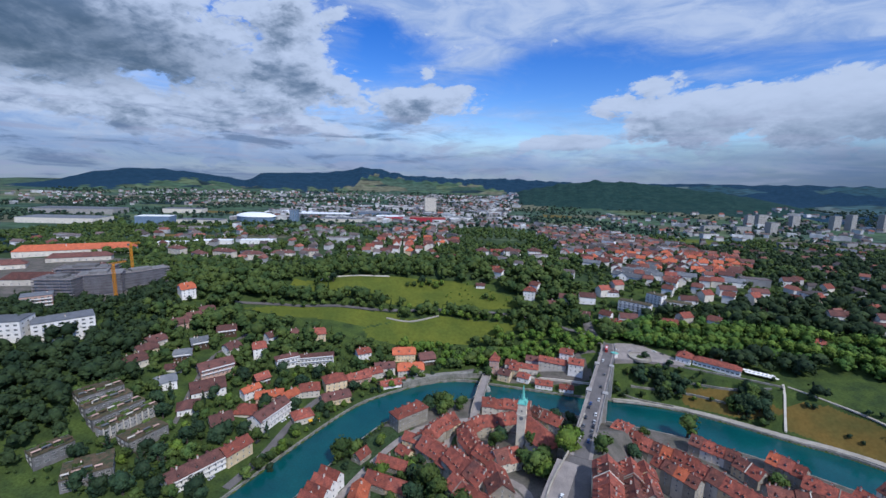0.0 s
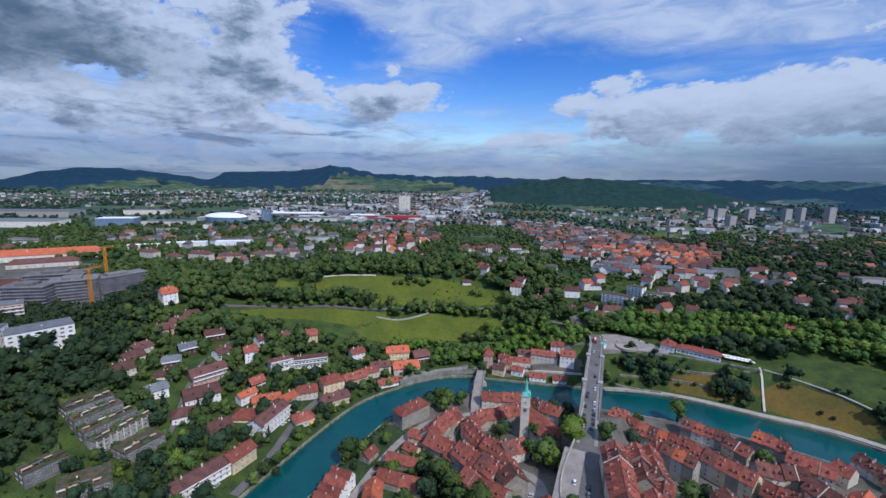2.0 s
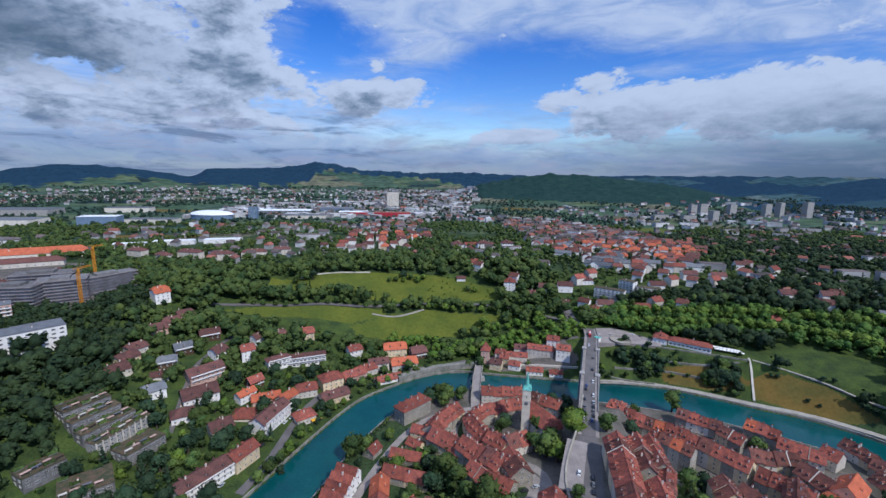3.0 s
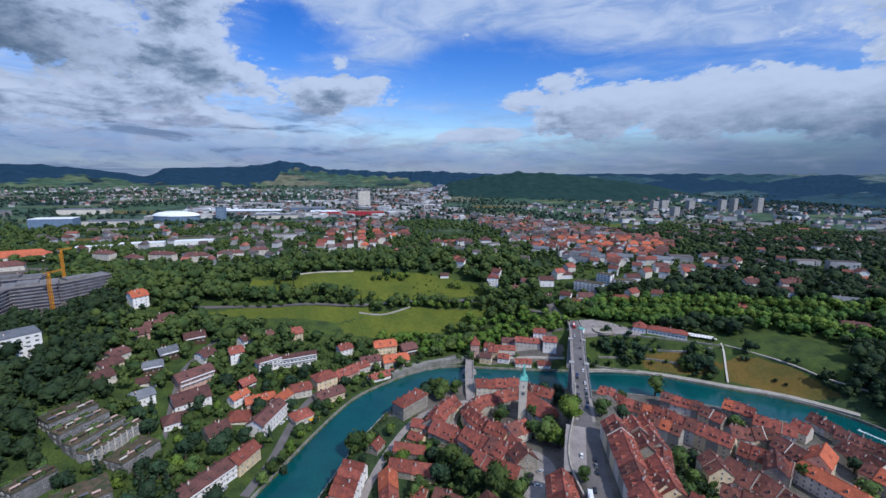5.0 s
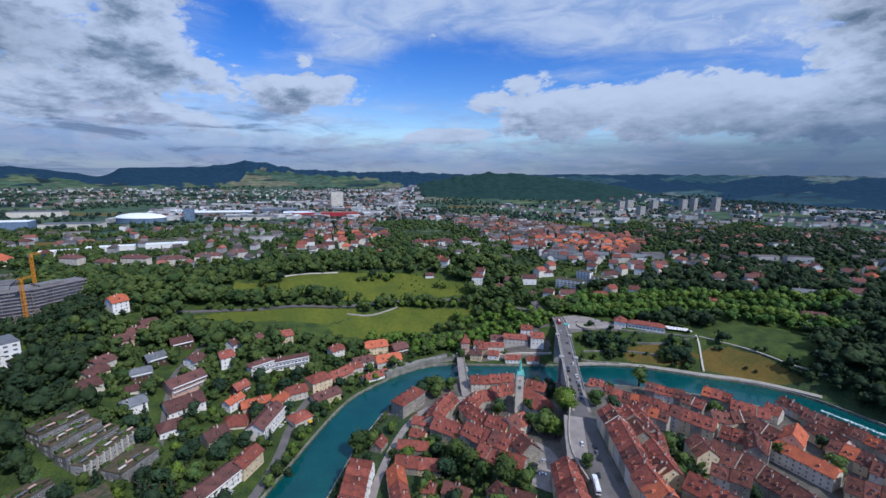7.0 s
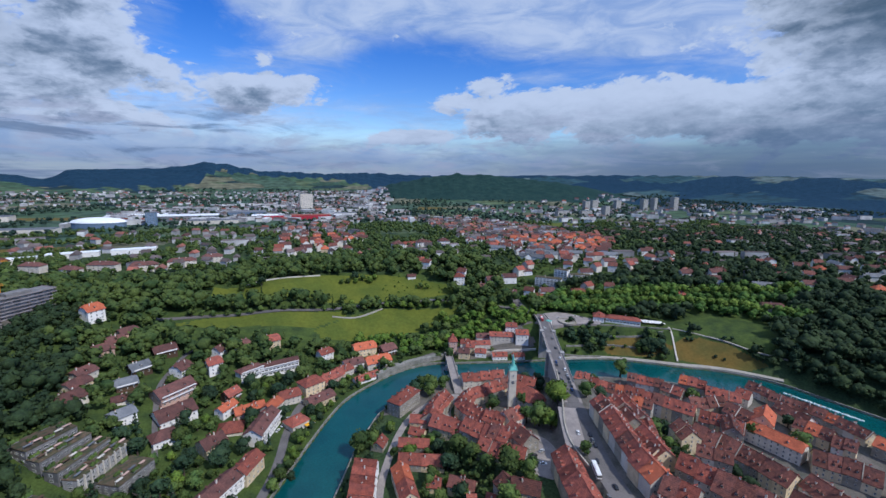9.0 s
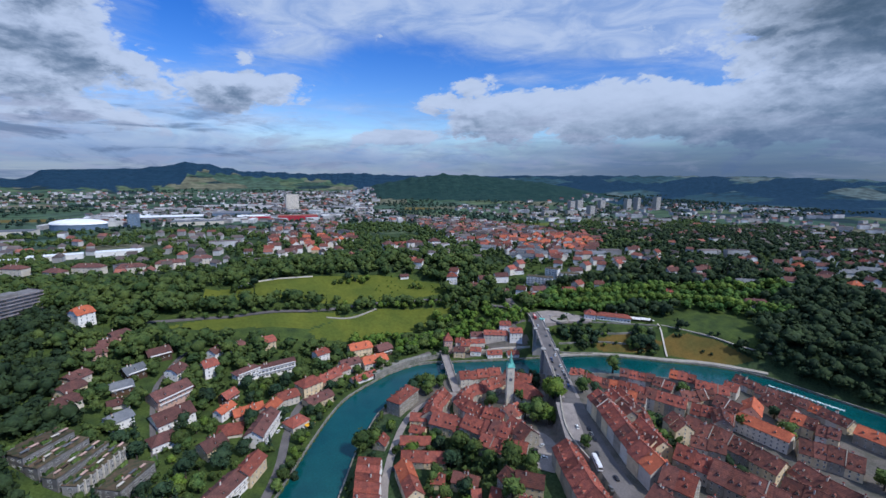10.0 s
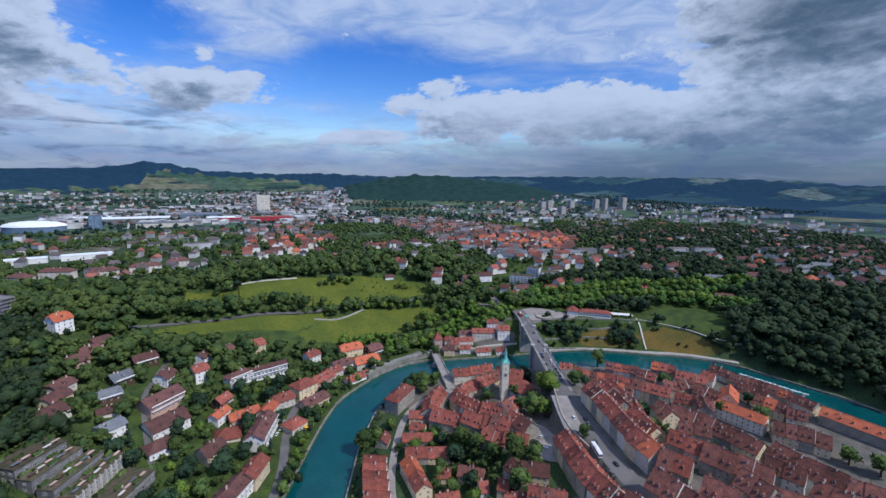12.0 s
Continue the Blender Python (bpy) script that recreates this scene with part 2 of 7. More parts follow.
# ---- materials ----
def material(name, colour, rough=0.8, second=None, scale=1.0, fine=12.0, vary=0.25, bump=0.0, per_object=0.0, metal=0.0, wave=0.0, spec=0.3, stretch=(1, 1, 1), island=0.0):
    """A surface of two colours mixed by a coarse noise, with grain by a fine one; wave: courses per metre of height."""
    m = bpy.data.materials.new(name)
    m.use_nodes = True
    nt = m.node_tree
    link = nt.links.new
    b = nt.nodes["Principled BSDF"]
    b.inputs["Roughness"].default_value, b.inputs["Metallic"].default_value = rough, metal
    b.inputs["Specular IOR Level"].default_value = spec
    at = nt.nodes.new("ShaderNodeTexCoord").outputs["Object"]
    mp = nt.nodes.new("ShaderNodeMapping")
    mp.inputs["Scale"].default_value = stretch
    link(at, mp.inputs[0])
    info = nt.nodes.new("ShaderNodeObjectInfo")
    jump = nt.nodes.new("ShaderNodeVectorMath")
    jump.operation = "ADD"
    link(mp.outputs[0], jump.inputs[0])
    if per_object:
        far = nt.nodes.new("ShaderNodeMath")
        far.operation, far.inputs[1].default_value = "MULTIPLY", 57.0
        link(info.outputs["Random"], far.inputs[0])
        link(far.outputs[0], jump.inputs[1])
    coarse = nt.nodes.new("ShaderNodeTexNoise")
    coarse.inputs["Scale"].default_value, coarse.inputs["Detail"].default_value = 1 / scale, 4.0
    link(jump.outputs[0], coarse.inputs["Vector"])
    grain = nt.nodes.new("ShaderNodeTexNoise")
    grain.inputs["Scale"].default_value, grain.inputs["Detail"].default_value = fine / scale, 3.0
    link(jump.outputs[0], grain.inputs["Vector"])
    ends = nt.nodes.new("ShaderNodeMapRange")
    ends.inputs[1].default_value, ends.inputs[2].default_value = 0.35, 0.65
    link(coarse.outputs[0], ends.inputs[0])
    mix = nt.nodes.new("ShaderNodeMix")
    mix.data_type = "RGBA"
    link(ends.outputs[0], mix.inputs[0])
    mix.inputs[6].default_value = (*colour, 1)
    mix.inputs[7].default_value = (*(second or [c * 0.7 for c in colour]), 1)
    value = nt.nodes.new("ShaderNodeMapRange")
    value.inputs[1].default_value, value.inputs[2].default_value = 0.3, 0.7
    value.inputs[3].default_value, value.inputs[4].default_value = 1 - vary, 1 + vary
    link(grain.outputs[0], value.inputs[0])
    level = value.outputs[0]
    if per_object:
        lift = nt.nodes.new("ShaderNodeMapRange")
        lift.inputs[3].default_value, lift.inputs[4].default_value = 1 - per_object, 1 + per_object
        link(info.outputs["Random"], lift.inputs[0])
        both = nt.nodes.new("ShaderNodeMath")
        both.operation = "MULTIPLY"
        link(level, both.inputs[0]), link(lift.outputs[0], both.inputs[1])
        level = both.outputs[0]
    if island:
        geo = nt.nodes.new("ShaderNodeNewGeometry")
        lift = nt.nodes.new("ShaderNodeMapRange")
        lift.inputs[3].default_value, lift.inputs[4].default_value = 1 - island, 1 + island
        link(geo.outputs["Random Per Island"], lift.inputs[0])
        both = nt.nodes.new("ShaderNodeMath")
        both.operation = "MULTIPLY"
        link(level, both.inputs[0]), link(lift.outputs[0], both.inputs[1])
        level = both.outputs[0]
    if wave:
        w = nt.nodes.new("ShaderNodeTexWave")
        w.bands_direction = "Z"
        w.inputs["Scale"].default_value, w.inputs["Distortion"].default_value = wave, 0.6
        link(at, w.inputs["Vector"])
        dim = nt.nodes.new("ShaderNodeMapRange")
        dim.inputs[3].default_value, dim.inputs[4].default_value = 0.8, 1.1
        link(w.outputs["Fac"], dim.inputs[0])
        both = nt.nodes.new("ShaderNodeMath")
        both.operation = "MULTIPLY"
        link(level, both.inputs[0]), link(dim.outputs[0], both.inputs[1])
        level = both.outputs[0]
    tint = nt.nodes.new("ShaderNodeVectorMath")
    tint.operation = "SCALE"
    link(mix.outputs[2], tint.inputs[0]), link(level, tint.inputs["Scale"])
    link(tint.outputs[0], b.inputs["Base Color"])
    if bump:
        bp = nt.nodes.new("ShaderNodeBump")
        bp.inputs["Strength"].default_value, bp.inputs["Distance"].default_value = 0.6, bump
        link(grain.outputs[0], bp.inputs["Height"])
        link(bp.outputs[0], b.inputs["Normal"])
    return m


def foliage(name, dark, light, tone=17.0, grain=1.3, island=0.14, per_object=0.0, rough=0.75):
    """Leaves in clumps: broad patches of two greens, tufts with shade put into the colour of their gaps, and fine
    sprays.
    """
    m = bpy.data.materials.new(name)
    m.use_nodes = True
    nt = m.node_tree
    link = nt.links.new
    b = nt.nodes["Principled BSDF"]
    b.inputs["Roughness"].default_value, b.inputs["Specular IOR Level"].default_value = rough, 0.15
    at = nt.nodes.new("ShaderNodeTexCoord").outputs["Object"]
    geo, info = nt.nodes.new("ShaderNodeNewGeometry"), nt.nodes.new("ShaderNodeObjectInfo")
    if per_object:
        at = geo.outputs["Position"]

    def noise(size, detail):
        n = nt.nodes.new("ShaderNodeTexNoise")
        n.inputs["Scale"].default_value, n.inputs["Detail"].default_value, n.inputs["Roughness"].default_value = 1 / size, detail, 0.6
        link(at, n.inputs["Vector"])
        return n.outputs[0]

    def span(value, lo, hi, a, c):
        n = nt.nodes.new("ShaderNodeMapRange")
        n.inputs[1].default_value, n.inputs[2].default_value, n.inputs[3].default_value, n.inputs[4].default_value = lo, hi, a, c
        link(value, n.inputs[0])
        return n.outputs[0]

    def times(a, c):
        n = nt.nodes.new("ShaderNodeMath")
        n.operation = "MULTIPLY"
        link(a, n.inputs[0]), link(c, n.inputs[1])
        return n.outputs[0]

    tuft = noise(grain, 4.0)
    mix = nt.nodes.new("ShaderNodeMix")
    mix.data_type = "RGBA"
    mix.inputs[6].default_value, mix.inputs[7].default_value = (*dark, 1), (*light, 1)
    link(span(noise(tone, 2.0), 0.36, 0.66, 0.0, 1.0), mix.inputs[0])
    # tuft noise paints the crown's self-shade as darker gaps
    level = times(span(tuft, 0.32, 0.68, 0.6, 1.4), span(geo.outputs["Random Per Island"], 0, 1, 1 - island, 1 + island))
    if per_object:
        level = times(level, span(info.outputs["Random"], 0, 1, 1 - per_object, 1 + per_object))
    tint = nt.nodes.new("ShaderNodeVectorMath")
    tint.operation = "SCALE"
    link(mix.outputs[2], tint.inputs[0]), link(level, tint.inputs["Scale"])
    link(tint.outputs[0], b.inputs["Base Color"])
    bp = nt.nodes.new("ShaderNodeBump")
    bp.inputs["Strength"].default_value, bp.inputs["Distance"].default_value = 0.55, grain * 0.8
    link(tuft, bp.inputs["Height"])
    link(bp.outputs[0], b.inputs["Normal"])
    return m


def patchwork(name, colours, size, rough=0.9):
    """Fields: irregular cells, each of one of the colours, with grain."""
    m = bpy.data.materials.new(name)
    m.use_nodes = True
    nt = m.node_tree
    link = nt.links.new
    b = nt.nodes["Principled BSDF"]
    b.inputs["Roughness"].default_value, b.inputs["Specular IOR Level"].default_value = rough, 0.1
    at = nt.nodes.new("ShaderNodeTexCoord").outputs["Object"]
    mp = nt.nodes.new("ShaderNodeMapping")
    mp.inputs["Scale"].default_value = (0.6, 0.8, 1.4)
    link(at, mp.inputs[0])
    cells = nt.nodes.new("ShaderNodeTexVoronoi")
    cells.inputs["Scale"].default_value = 1 / size
    link(mp.outputs[0], cells.inputs["Vector"])
    split = nt.nodes.new("ShaderNodeSeparateColor")
    link(cells.outputs["Color"], split.inputs[0])
    ramp = nt.nodes.new("ShaderNodeValToRGB")
    ramp.color_ramp.interpolation = "CONSTANT"
    while len(ramp.color_ramp.elements) < len(colours):
        ramp.color_ramp.elements.new(0.5)
    for i, c in enumerate(colours):
        ramp.color_ramp.elements[i].position, ramp.color_ramp.elements[i].color = i / len(colours), (*c, 1)
    link(split.outputs[0], ramp.inputs[0])
    grain = nt.nodes.new("ShaderNodeTexNoise")
    grain.inputs["Scale"].default_value, grain.inputs["Detail"].default_value = 0.02, 8.0
    link(at, grain.inputs["Vector"])
    value = nt.nodes.new("ShaderNodeMapRange")
    value.inputs[1].default_value, value.inputs[2].default_value = 0.35, 0.65
    value.inputs[3].default_value, value.inputs[4].default_value = 0.55, 1.4
    link(grain.outputs[0], value.inputs[0])
    tint = nt.nodes.new("ShaderNodeVectorMath")
    tint.operation = "SCALE"
    link(ramp.outputs[0], tint.inputs[0]), link(value.outputs[0], tint.inputs["Scale"])
    link(tint.outputs[0], b.inputs["Base Color"])
    return m


M = {
    "grass": material("meadow grass", (0.112, 0.126, 0.02), 0.9, (0.076, 0.098, 0.018), 30, 9, 0.14, 0.05, spec=0.1),
    "lawn": material("garden grass", (0.062, 0.09, 0.022), 0.9, (0.034, 0.054, 0.018), 10, 8, 0.3, 0.05, spec=0.1),
    "dry": material("dry grass slope", (0.145, 0.096, 0.026), 0.95, (0.095, 0.082, 0.024), 22, 9, 0.14, 0.03, spec=0.1),
    "woods_floor": material("woodland floor", (0.034, 0.058, 0.024), 0.95, (0.048, 0.07, 0.03), 15, 10, 0.4, spec=0.1),
    "town_ground": material("town ground", (0.15, 0.13, 0.115), 0.9, (0.085, 0.082, 0.066), 9, 9, 0.25, spec=0.15),
    # distant haze put into the base colours of these four, bluer than near land
    "fields": patchwork("far fields in painted haze", [(0.04, 0.075, 0.05), (0.06, 0.10, 0.055), (0.014, 0.032, 0.034), (0.125, 0.125, 0.08), (0.05, 0.088, 0.05), (0.085, 0.115, 0.06), (0.055, 0.09, 0.06)], 130),
    "far_fields": patchwork("far ridge fields in painted haze", [(0.022, 0.056, 0.07), (0.042, 0.082, 0.088), (0.016, 0.044, 0.062), (0.085, 0.115, 0.11), (0.03, 0.066, 0.08)], 230),
    "far_woods": material("far woods in painted haze", (0.011, 0.033, 0.058), 0.95, (0.018, 0.045, 0.076), 30, 5, 0.4, 3.0, spec=0.05),
    "hill_woods": material("wooded hill in painted haze", (0.013, 0.036, 0.034), 0.95, (0.024, 0.052, 0.044), 34, 5, 0.4, 4.0, spec=0.05),
    "water": material("river water", (0.004, 0.055, 0.06), 0.14, (0.006, 0.075, 0.075), 30, 22, 0.12, 0.05, spec=0.35),
    "foam": material("weir foam", (0.75, 0.78, 0.78), 0.6, (0.4, 0.52, 0.52), 2.0, 6, 0.3),
    "asphalt": material("asphalt", (0.16, 0.145, 0.14), 0.85, (0.11, 0.10, 0.097), 12, 14, 0.15, spec=0.2),
    "paving": material("stone paving", (0.31, 0.27, 0.245), 0.85, (0.23, 0.2, 0.185), 7, 12, 0.2, spec=0.2),
    "path": material("gravel path", (0.38, 0.35, 0.30), 0.95, (0.3, 0.27, 0.23), 5, 12, 0.2, spec=0.1),
    "sandstone": material("grey green sandstone", (0.36, 0.32, 0.26), 0.85, (0.24, 0.215, 0.175), 5, 8, 0.2, 0.03, per_object=0.15),
    "limestone": material("pale tower stone", (0.7, 0.63, 0.51), 0.85, (0.57, 0.51, 0.41), 4, 8, 0.15, 0.03),
    "quay": material("quay masonry", (0.27, 0.25, 0.22), 0.9, (0.15, 0.15, 0.12), 5, 9, 0.35, 0.05),
    "granite": material("bridge granite", (0.36, 0.34, 0.32), 0.8, (0.27, 0.26, 0.245), 5, 9, 0.18, 0.03),
    "copper": material("green copper", (0.17, 0.50, 0.42), 0.6, (0.11, 0.36, 0.31), 2.5, 6, 0.2),
    "tile": material("old clay tiles", (0.31, 0.088, 0.058), 0.85, (0.18, 0.06, 0.047), 2.6, 5, 0.42, 0.04, per_object=0.28, wave=0.55, spec=0.2),
    "tile_new": material("new orange clay tiles", (0.5, 0.135, 0.065), 0.8, (0.38, 0.10, 0.052), 4.0, 6, 0.26, 0.04, per_object=0.2, wave=0.55, spec=0.2),
    "tile_brown": material("brown roof tiles", (0.16, 0.07, 0.058), 0.85, (0.105, 0.052, 0.046), 4.0, 6, 0.3, 0.04, per_object=0.25, wave=0.55, spec=0.2),
    "tile_old": material("weathered brown clay tiles", (0.19, 0.07, 0.05), 0.85, (0.105, 0.047, 0.04), 2.6, 5, 0.45, 0.04, per_object=0.35, wave=0.55, spec=0.2),
    "slate": material("grey roof sheet", (0.16, 0.165, 0.175), 0.6, (0.11, 0.115, 0.125), 4.0, 7, 0.2, per_object=0.25),
    "gravel_roof": material("planted gravel roof", (0.12, 0.08, 0.052), 0.95, (0.045, 0.055, 0.026), 3.0, 9, 0.4, per_object=0.2),
    "plaster": material("off white plaster", (0.66, 0.6, 0.51), 0.85, (0.53, 0.48, 0.41), 4.0, 6, 0.1, per_object=0.15),
    "white": material("white render", (0.8, 0.77, 0.73), 0.8, (0.7, 0.67, 0.63), 5.0, 6, 0.07, per_object=0.06),
    "cream": material("cream render", (0.7, 0.56, 0.36), 0.85, (0.54, 0.43, 0.28), 4.0, 6, 0.1, per_object=0.12),
    "pink": material("pink render", (0.55, 0.36, 0.29), 0.85, (0.47, 0.31, 0.25), 4.0, 6, 0.1, per_object=0.12),
    "timber": material("dark timber boards", (0.10, 0.06, 0.035), 0.8, (0.07, 0.042, 0.026), 2.0, 9, 0.3, per_object=0.2, stretch=(1, 1, 6)),
    "concrete": material("raw concrete", (0.2, 0.19, 0.185), 0.85, (0.125, 0.12, 0.118), 4.0, 8, 0.2, per_object=0.15),
    "steel_blue": material("blue grey panel", (0.16, 0.22, 0.30), 0.5, (0.12, 0.17, 0.24), 4.0, 8, 0.12, per_object=0.15),
    "scaffold": material("weathered scaffold boards and netting", (0.3, 0.27, 0.27), 0.85, (0.2, 0.17, 0.17), 6, 9, 0.25),
    "crane": material("orange crane paint", (0.62, 0.27, 0.03), 0.5, (0.5, 0.2, 0.02), 2, 7, 0.12),
    "frame": material("white window frame", (0.62, 0.61, 0.58), 0.6, (0.55, 0.54, 0.51), 1, 6, 0.06),
    "glass": material("dark window glass", (0.03, 0.037, 0.045), 0.08, (0.05, 0.055, 0.06), 1.5, 5, 0.2, per_object=0.4, spec=0.6),
    "shutter": material("green shutters", (0.06, 0.12, 0.09), 0.7, (0.045, 0.09, 0.07), 1, 8, 0.15, per_object=0.3),
    "bark": material("tree bark", (0.085, 0.065, 0.05), 0.95, (0.05, 0.04, 0.03), 0.8, 8, 0.3),
    "leaf": foliage("broad leaves", (0.039, 0.07, 0.019), (0.08, 0.112, 0.026), 9, 1.1, per_object=0.4),
    "leaf_light": foliage("light avenue leaves", (0.075, 0.128, 0.02), (0.122, 0.168, 0.027), 9, 1.1, per_object=0.22),
    "leaf_dark": foliage("dark conifer needles", (0.02, 0.042, 0.021), (0.034, 0.057, 0.026), 7, 1.0, per_object=0.3),
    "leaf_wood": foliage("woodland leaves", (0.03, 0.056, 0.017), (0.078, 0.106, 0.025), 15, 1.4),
    # darker copy: cloud shade and lens falloff put into the leaf colour
    "leaf_shade": foliage("dark woodland leaves toned for shade", (0.016, 0.031, 0.014), (0.036, 0.056, 0.019), 17, 1.4),
    # brighter copies of the leaves, with sunlight put into their greens
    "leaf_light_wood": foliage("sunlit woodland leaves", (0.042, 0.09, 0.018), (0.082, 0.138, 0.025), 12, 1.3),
    "leaf_sun": foliage("sunlit yellow-green leaves", (0.06, 0.118, 0.018), (0.115, 0.17, 0.026), 10, 1.3),
    # bluish green: the same distant haze put into the leaf colour
    "leaf_far": foliage("far woodland leaves in painted haze", (0.017, 0.036, 0.028), (0.036, 0.06, 0.036), 50, 3.0),
    "far_wall": material("far house walls", (0.56, 0.55, 0.54), 0.85, (0.3, 0.29, 0.29), 30, 3, 0.1, island=0.4),
    "far_tile": material("far orange roofs", (0.24, 0.085, 0.058), 0.85, (0.13, 0.062, 0.052), 25, 3, 0.1, island=0.5),
    "far_slate": material("far grey brown roofs", (0.13, 0.105, 0.10), 0.8, (0.10, 0.075, 0.068), 25, 3, 0.1, island=0.5),
    "red_panel": material("red cladding", (0.42, 0.03, 0.05), 0.6, (0.35, 0.025, 0.04), 8, 3, 0.1),
    "membrane": material("white membrane roof", (0.82, 0.83, 0.84), 0.5, (0.74, 0.75, 0.77), 9, 4, 0.05),
    "rubber": material("tyre rubber", (0.02, 0.02, 0.02), 0.9),
    "awning": material("yellow orange awning", (0.75, 0.42, 0.03), 0.8, (0.7, 0.35, 0.02), 2, 5, 0.1),
}
CAR_PAINT = [material(n, c, 0.3, [v * 0.95 for v in c], 3, 5, 0.03, spec=0.5) for n, c in (
    ("white car paint", (0.75, 0.75, 0.74)), ("dark car paint", (0.02, 0.022, 0.028)), ("silver car paint", (0.42, 0.43, 0.45)),
    ("red car paint", (0.42, 0.03, 0.025)), ("blue car paint", (0.03, 0.07, 0.2)), ("grey car paint", (0.13, 0.135, 0.14)))]


# ---- mesh helpers ----
class Mesh:
    """Collects corners and faces of one mesh, with a material slot for each face."""

    def __init__(self):
        self.v, self.f, self.s = [], [], []

    def face(self, *points, slot=0):
        n = len(self.v)
        self.v += [tuple(p) for p in points]
        self.f.append(tuple(range(n, n + len(points))))
        self.s.append(slot)

    def solid(self, low, high, slot=0):
        """A closed prism between two rings of corners, low and high, counter-clockwise from above."""
        n, k = len(self.v), len(low)
        self.v += [tuple(p) for p in low] + [tuple(p) for p in high]
        rings = [tuple(n + i for i in reversed(range(k))), tuple(n + k + i for i in range(k))]
        rings += [(n + i, n + (i + 1) % k, n + k + (i + 1) % k, n + k + i) for i in range(k)]
        self.f += rings
        self.s += [slot] * len(rings)

    def box(self, x0, y0, z0, x1, y1, z1, slot=0, taper=0.0):
        t = taper
        self.solid([(x0, y0, z0), (x1, y0, z0), (x1, y1, z0), (x0, y1, z0)],
                   [(x0 + t, y0 + t, z1), (x1 - t, y0 + t, z1), (x1 - t, y1 - t, z1), (x0 + t, y1 - t, z1)], slot)

    def tube(self, x, y, z0, z1, r0, r1, sides=8, slot=0):
        ring = [(math.cos(6.28318 * i / sides), math.sin(6.28318 * i / sides)) for i in range(sides)]
        self.solid([(x + r0 * c, y + r0 * s, z0) for c, s in ring], [(x + r1 * c, y + r1 * s, z1) for c, s in ring], slot)

    def beam(self, a, b, r, slot=0):
        """A square bar from a to b."""
        a, b = Vector(a), Vector(b)
        d = (b - a).normalized()
        s = d.cross(Vector((0, 0, 1)) if abs(d.z) < 0.9 else Vector((1, 0, 0))).normalized() * r
        u = s.cross(d)
        self.solid([a + s + u, a - s + u, a - s - u, a + s - u], [b + s + u, b - s + u, b - s - u, b + s - u], slot)

    def data(self, name, *mats):
        me = bpy.data.meshes.new(name)
        me.from_pydata(self.v, [], self.f)
        for m in mats:
            me.materials.append(m)
        if len(mats) > 1:
            me.polygons.foreach_set("material_index", self.s)
        me.update()
        return me


def part(name, data, parent, label="", at=None):
    """Links a mesh as one object under its thing or part."""
    ob = new(name, data)
    ob.parent = parent
    if at is not None:
        ob.matrix_basis = at
    if label:
        tagged(ob, label)
    return ob


def thing(name, m, label, category, group=""):
    ob = new(name)
    ob.empty_display_size = 0.5
    ob.matrix_basis = m
    return tagged(ob, label, category, group)


def structure(name, data, label, category, kind="structure"):
    return tagged(new(name, data), label, category, "", kind)


def height(x, y):
    return float(land(x, y))


# ---- ground, river, quays, roads ----
MEADOWS = [
    [(-206, 503), (-204, 533), (-161, 542), (-78, 553), (4, 556), (40, 545), (66, 528), (92, 512), (72, 497), (46, 498), (-23, 494), (-105, 498)],
    [(-234, 446), (-191, 472), (-139, 473), (-99, 475), (-60, 480), (-60, 468), (-96, 444), (-150, 446)],
    [(-96, 441), (-60, 468), (-9, 484), (37, 477), (70, 469), (95, 464), (62, 459), (42, 447), (-43, 431), (-88, 430)],
    [(272, 333), (293, 342), (330, 354), (362, 338), (378, 312), (362, 288), (335, 262), (326, 262), (300, 311)],
    [(560, 980), (700, 1000), (640, 1090), (520, 1060)],
]
DRY = [[(262, 321), (276, 321), (293, 313), (309, 296), (317, 277), (322, 262), (303, 271), (278, 291), (257, 308)], [(160, 1190), (330, 1230), (320, 1300), (170, 1290)],
       [(196, 356), (246, 342), (262, 318), (236, 322), (200, 340)], [(-860, 1420), (-560, 1440), (-540, 1520), (-900, 1520)],
       [(-610, 770), (-440, 810), (-420, 890), (-600, 870)], [(330, 1640), (480, 1660), (470, 1740), (320, 1720)]]
PLAZA = [(140, 392), (150, 425), (190, 408), (216, 377), (207, 364), (151, 374)]
YARD = [(-560, 430), (-330, 330), (-270, 380), (-290, 450), (-420, 590), (-620, 560)]

ROADS = [[(-133, 226), (-126, 246), (-122, 267), (-120, 287), (-117, 300), (-113, 318), (-102, 340), (-74, 367), (-50, 382), (-17, 380), (23, 394)],
         [(-247, 456), (-191, 474), (-139, 473), (-100, 477), (-62, 485), (-16, 495), (45, 493), (96, 475), (142, 434)],
         [(150, 415), (147, 440), (150, 470)],
         [(-196, 276), (-202, 299), (-205, 310), (-209, 330), (-213, 348), (-210, 367), (-206, 392), (-196, 420)]]


def spaced(edges):
    """Grid lines: (from, to, step) runs end to end."""
    out = []
    for a, b, step in edges:
        out += list(np.linspace(a, b, max(1, int(round((b - a) / step))), endpoint=False))
    return np.array(out + [edges[-1][1]])


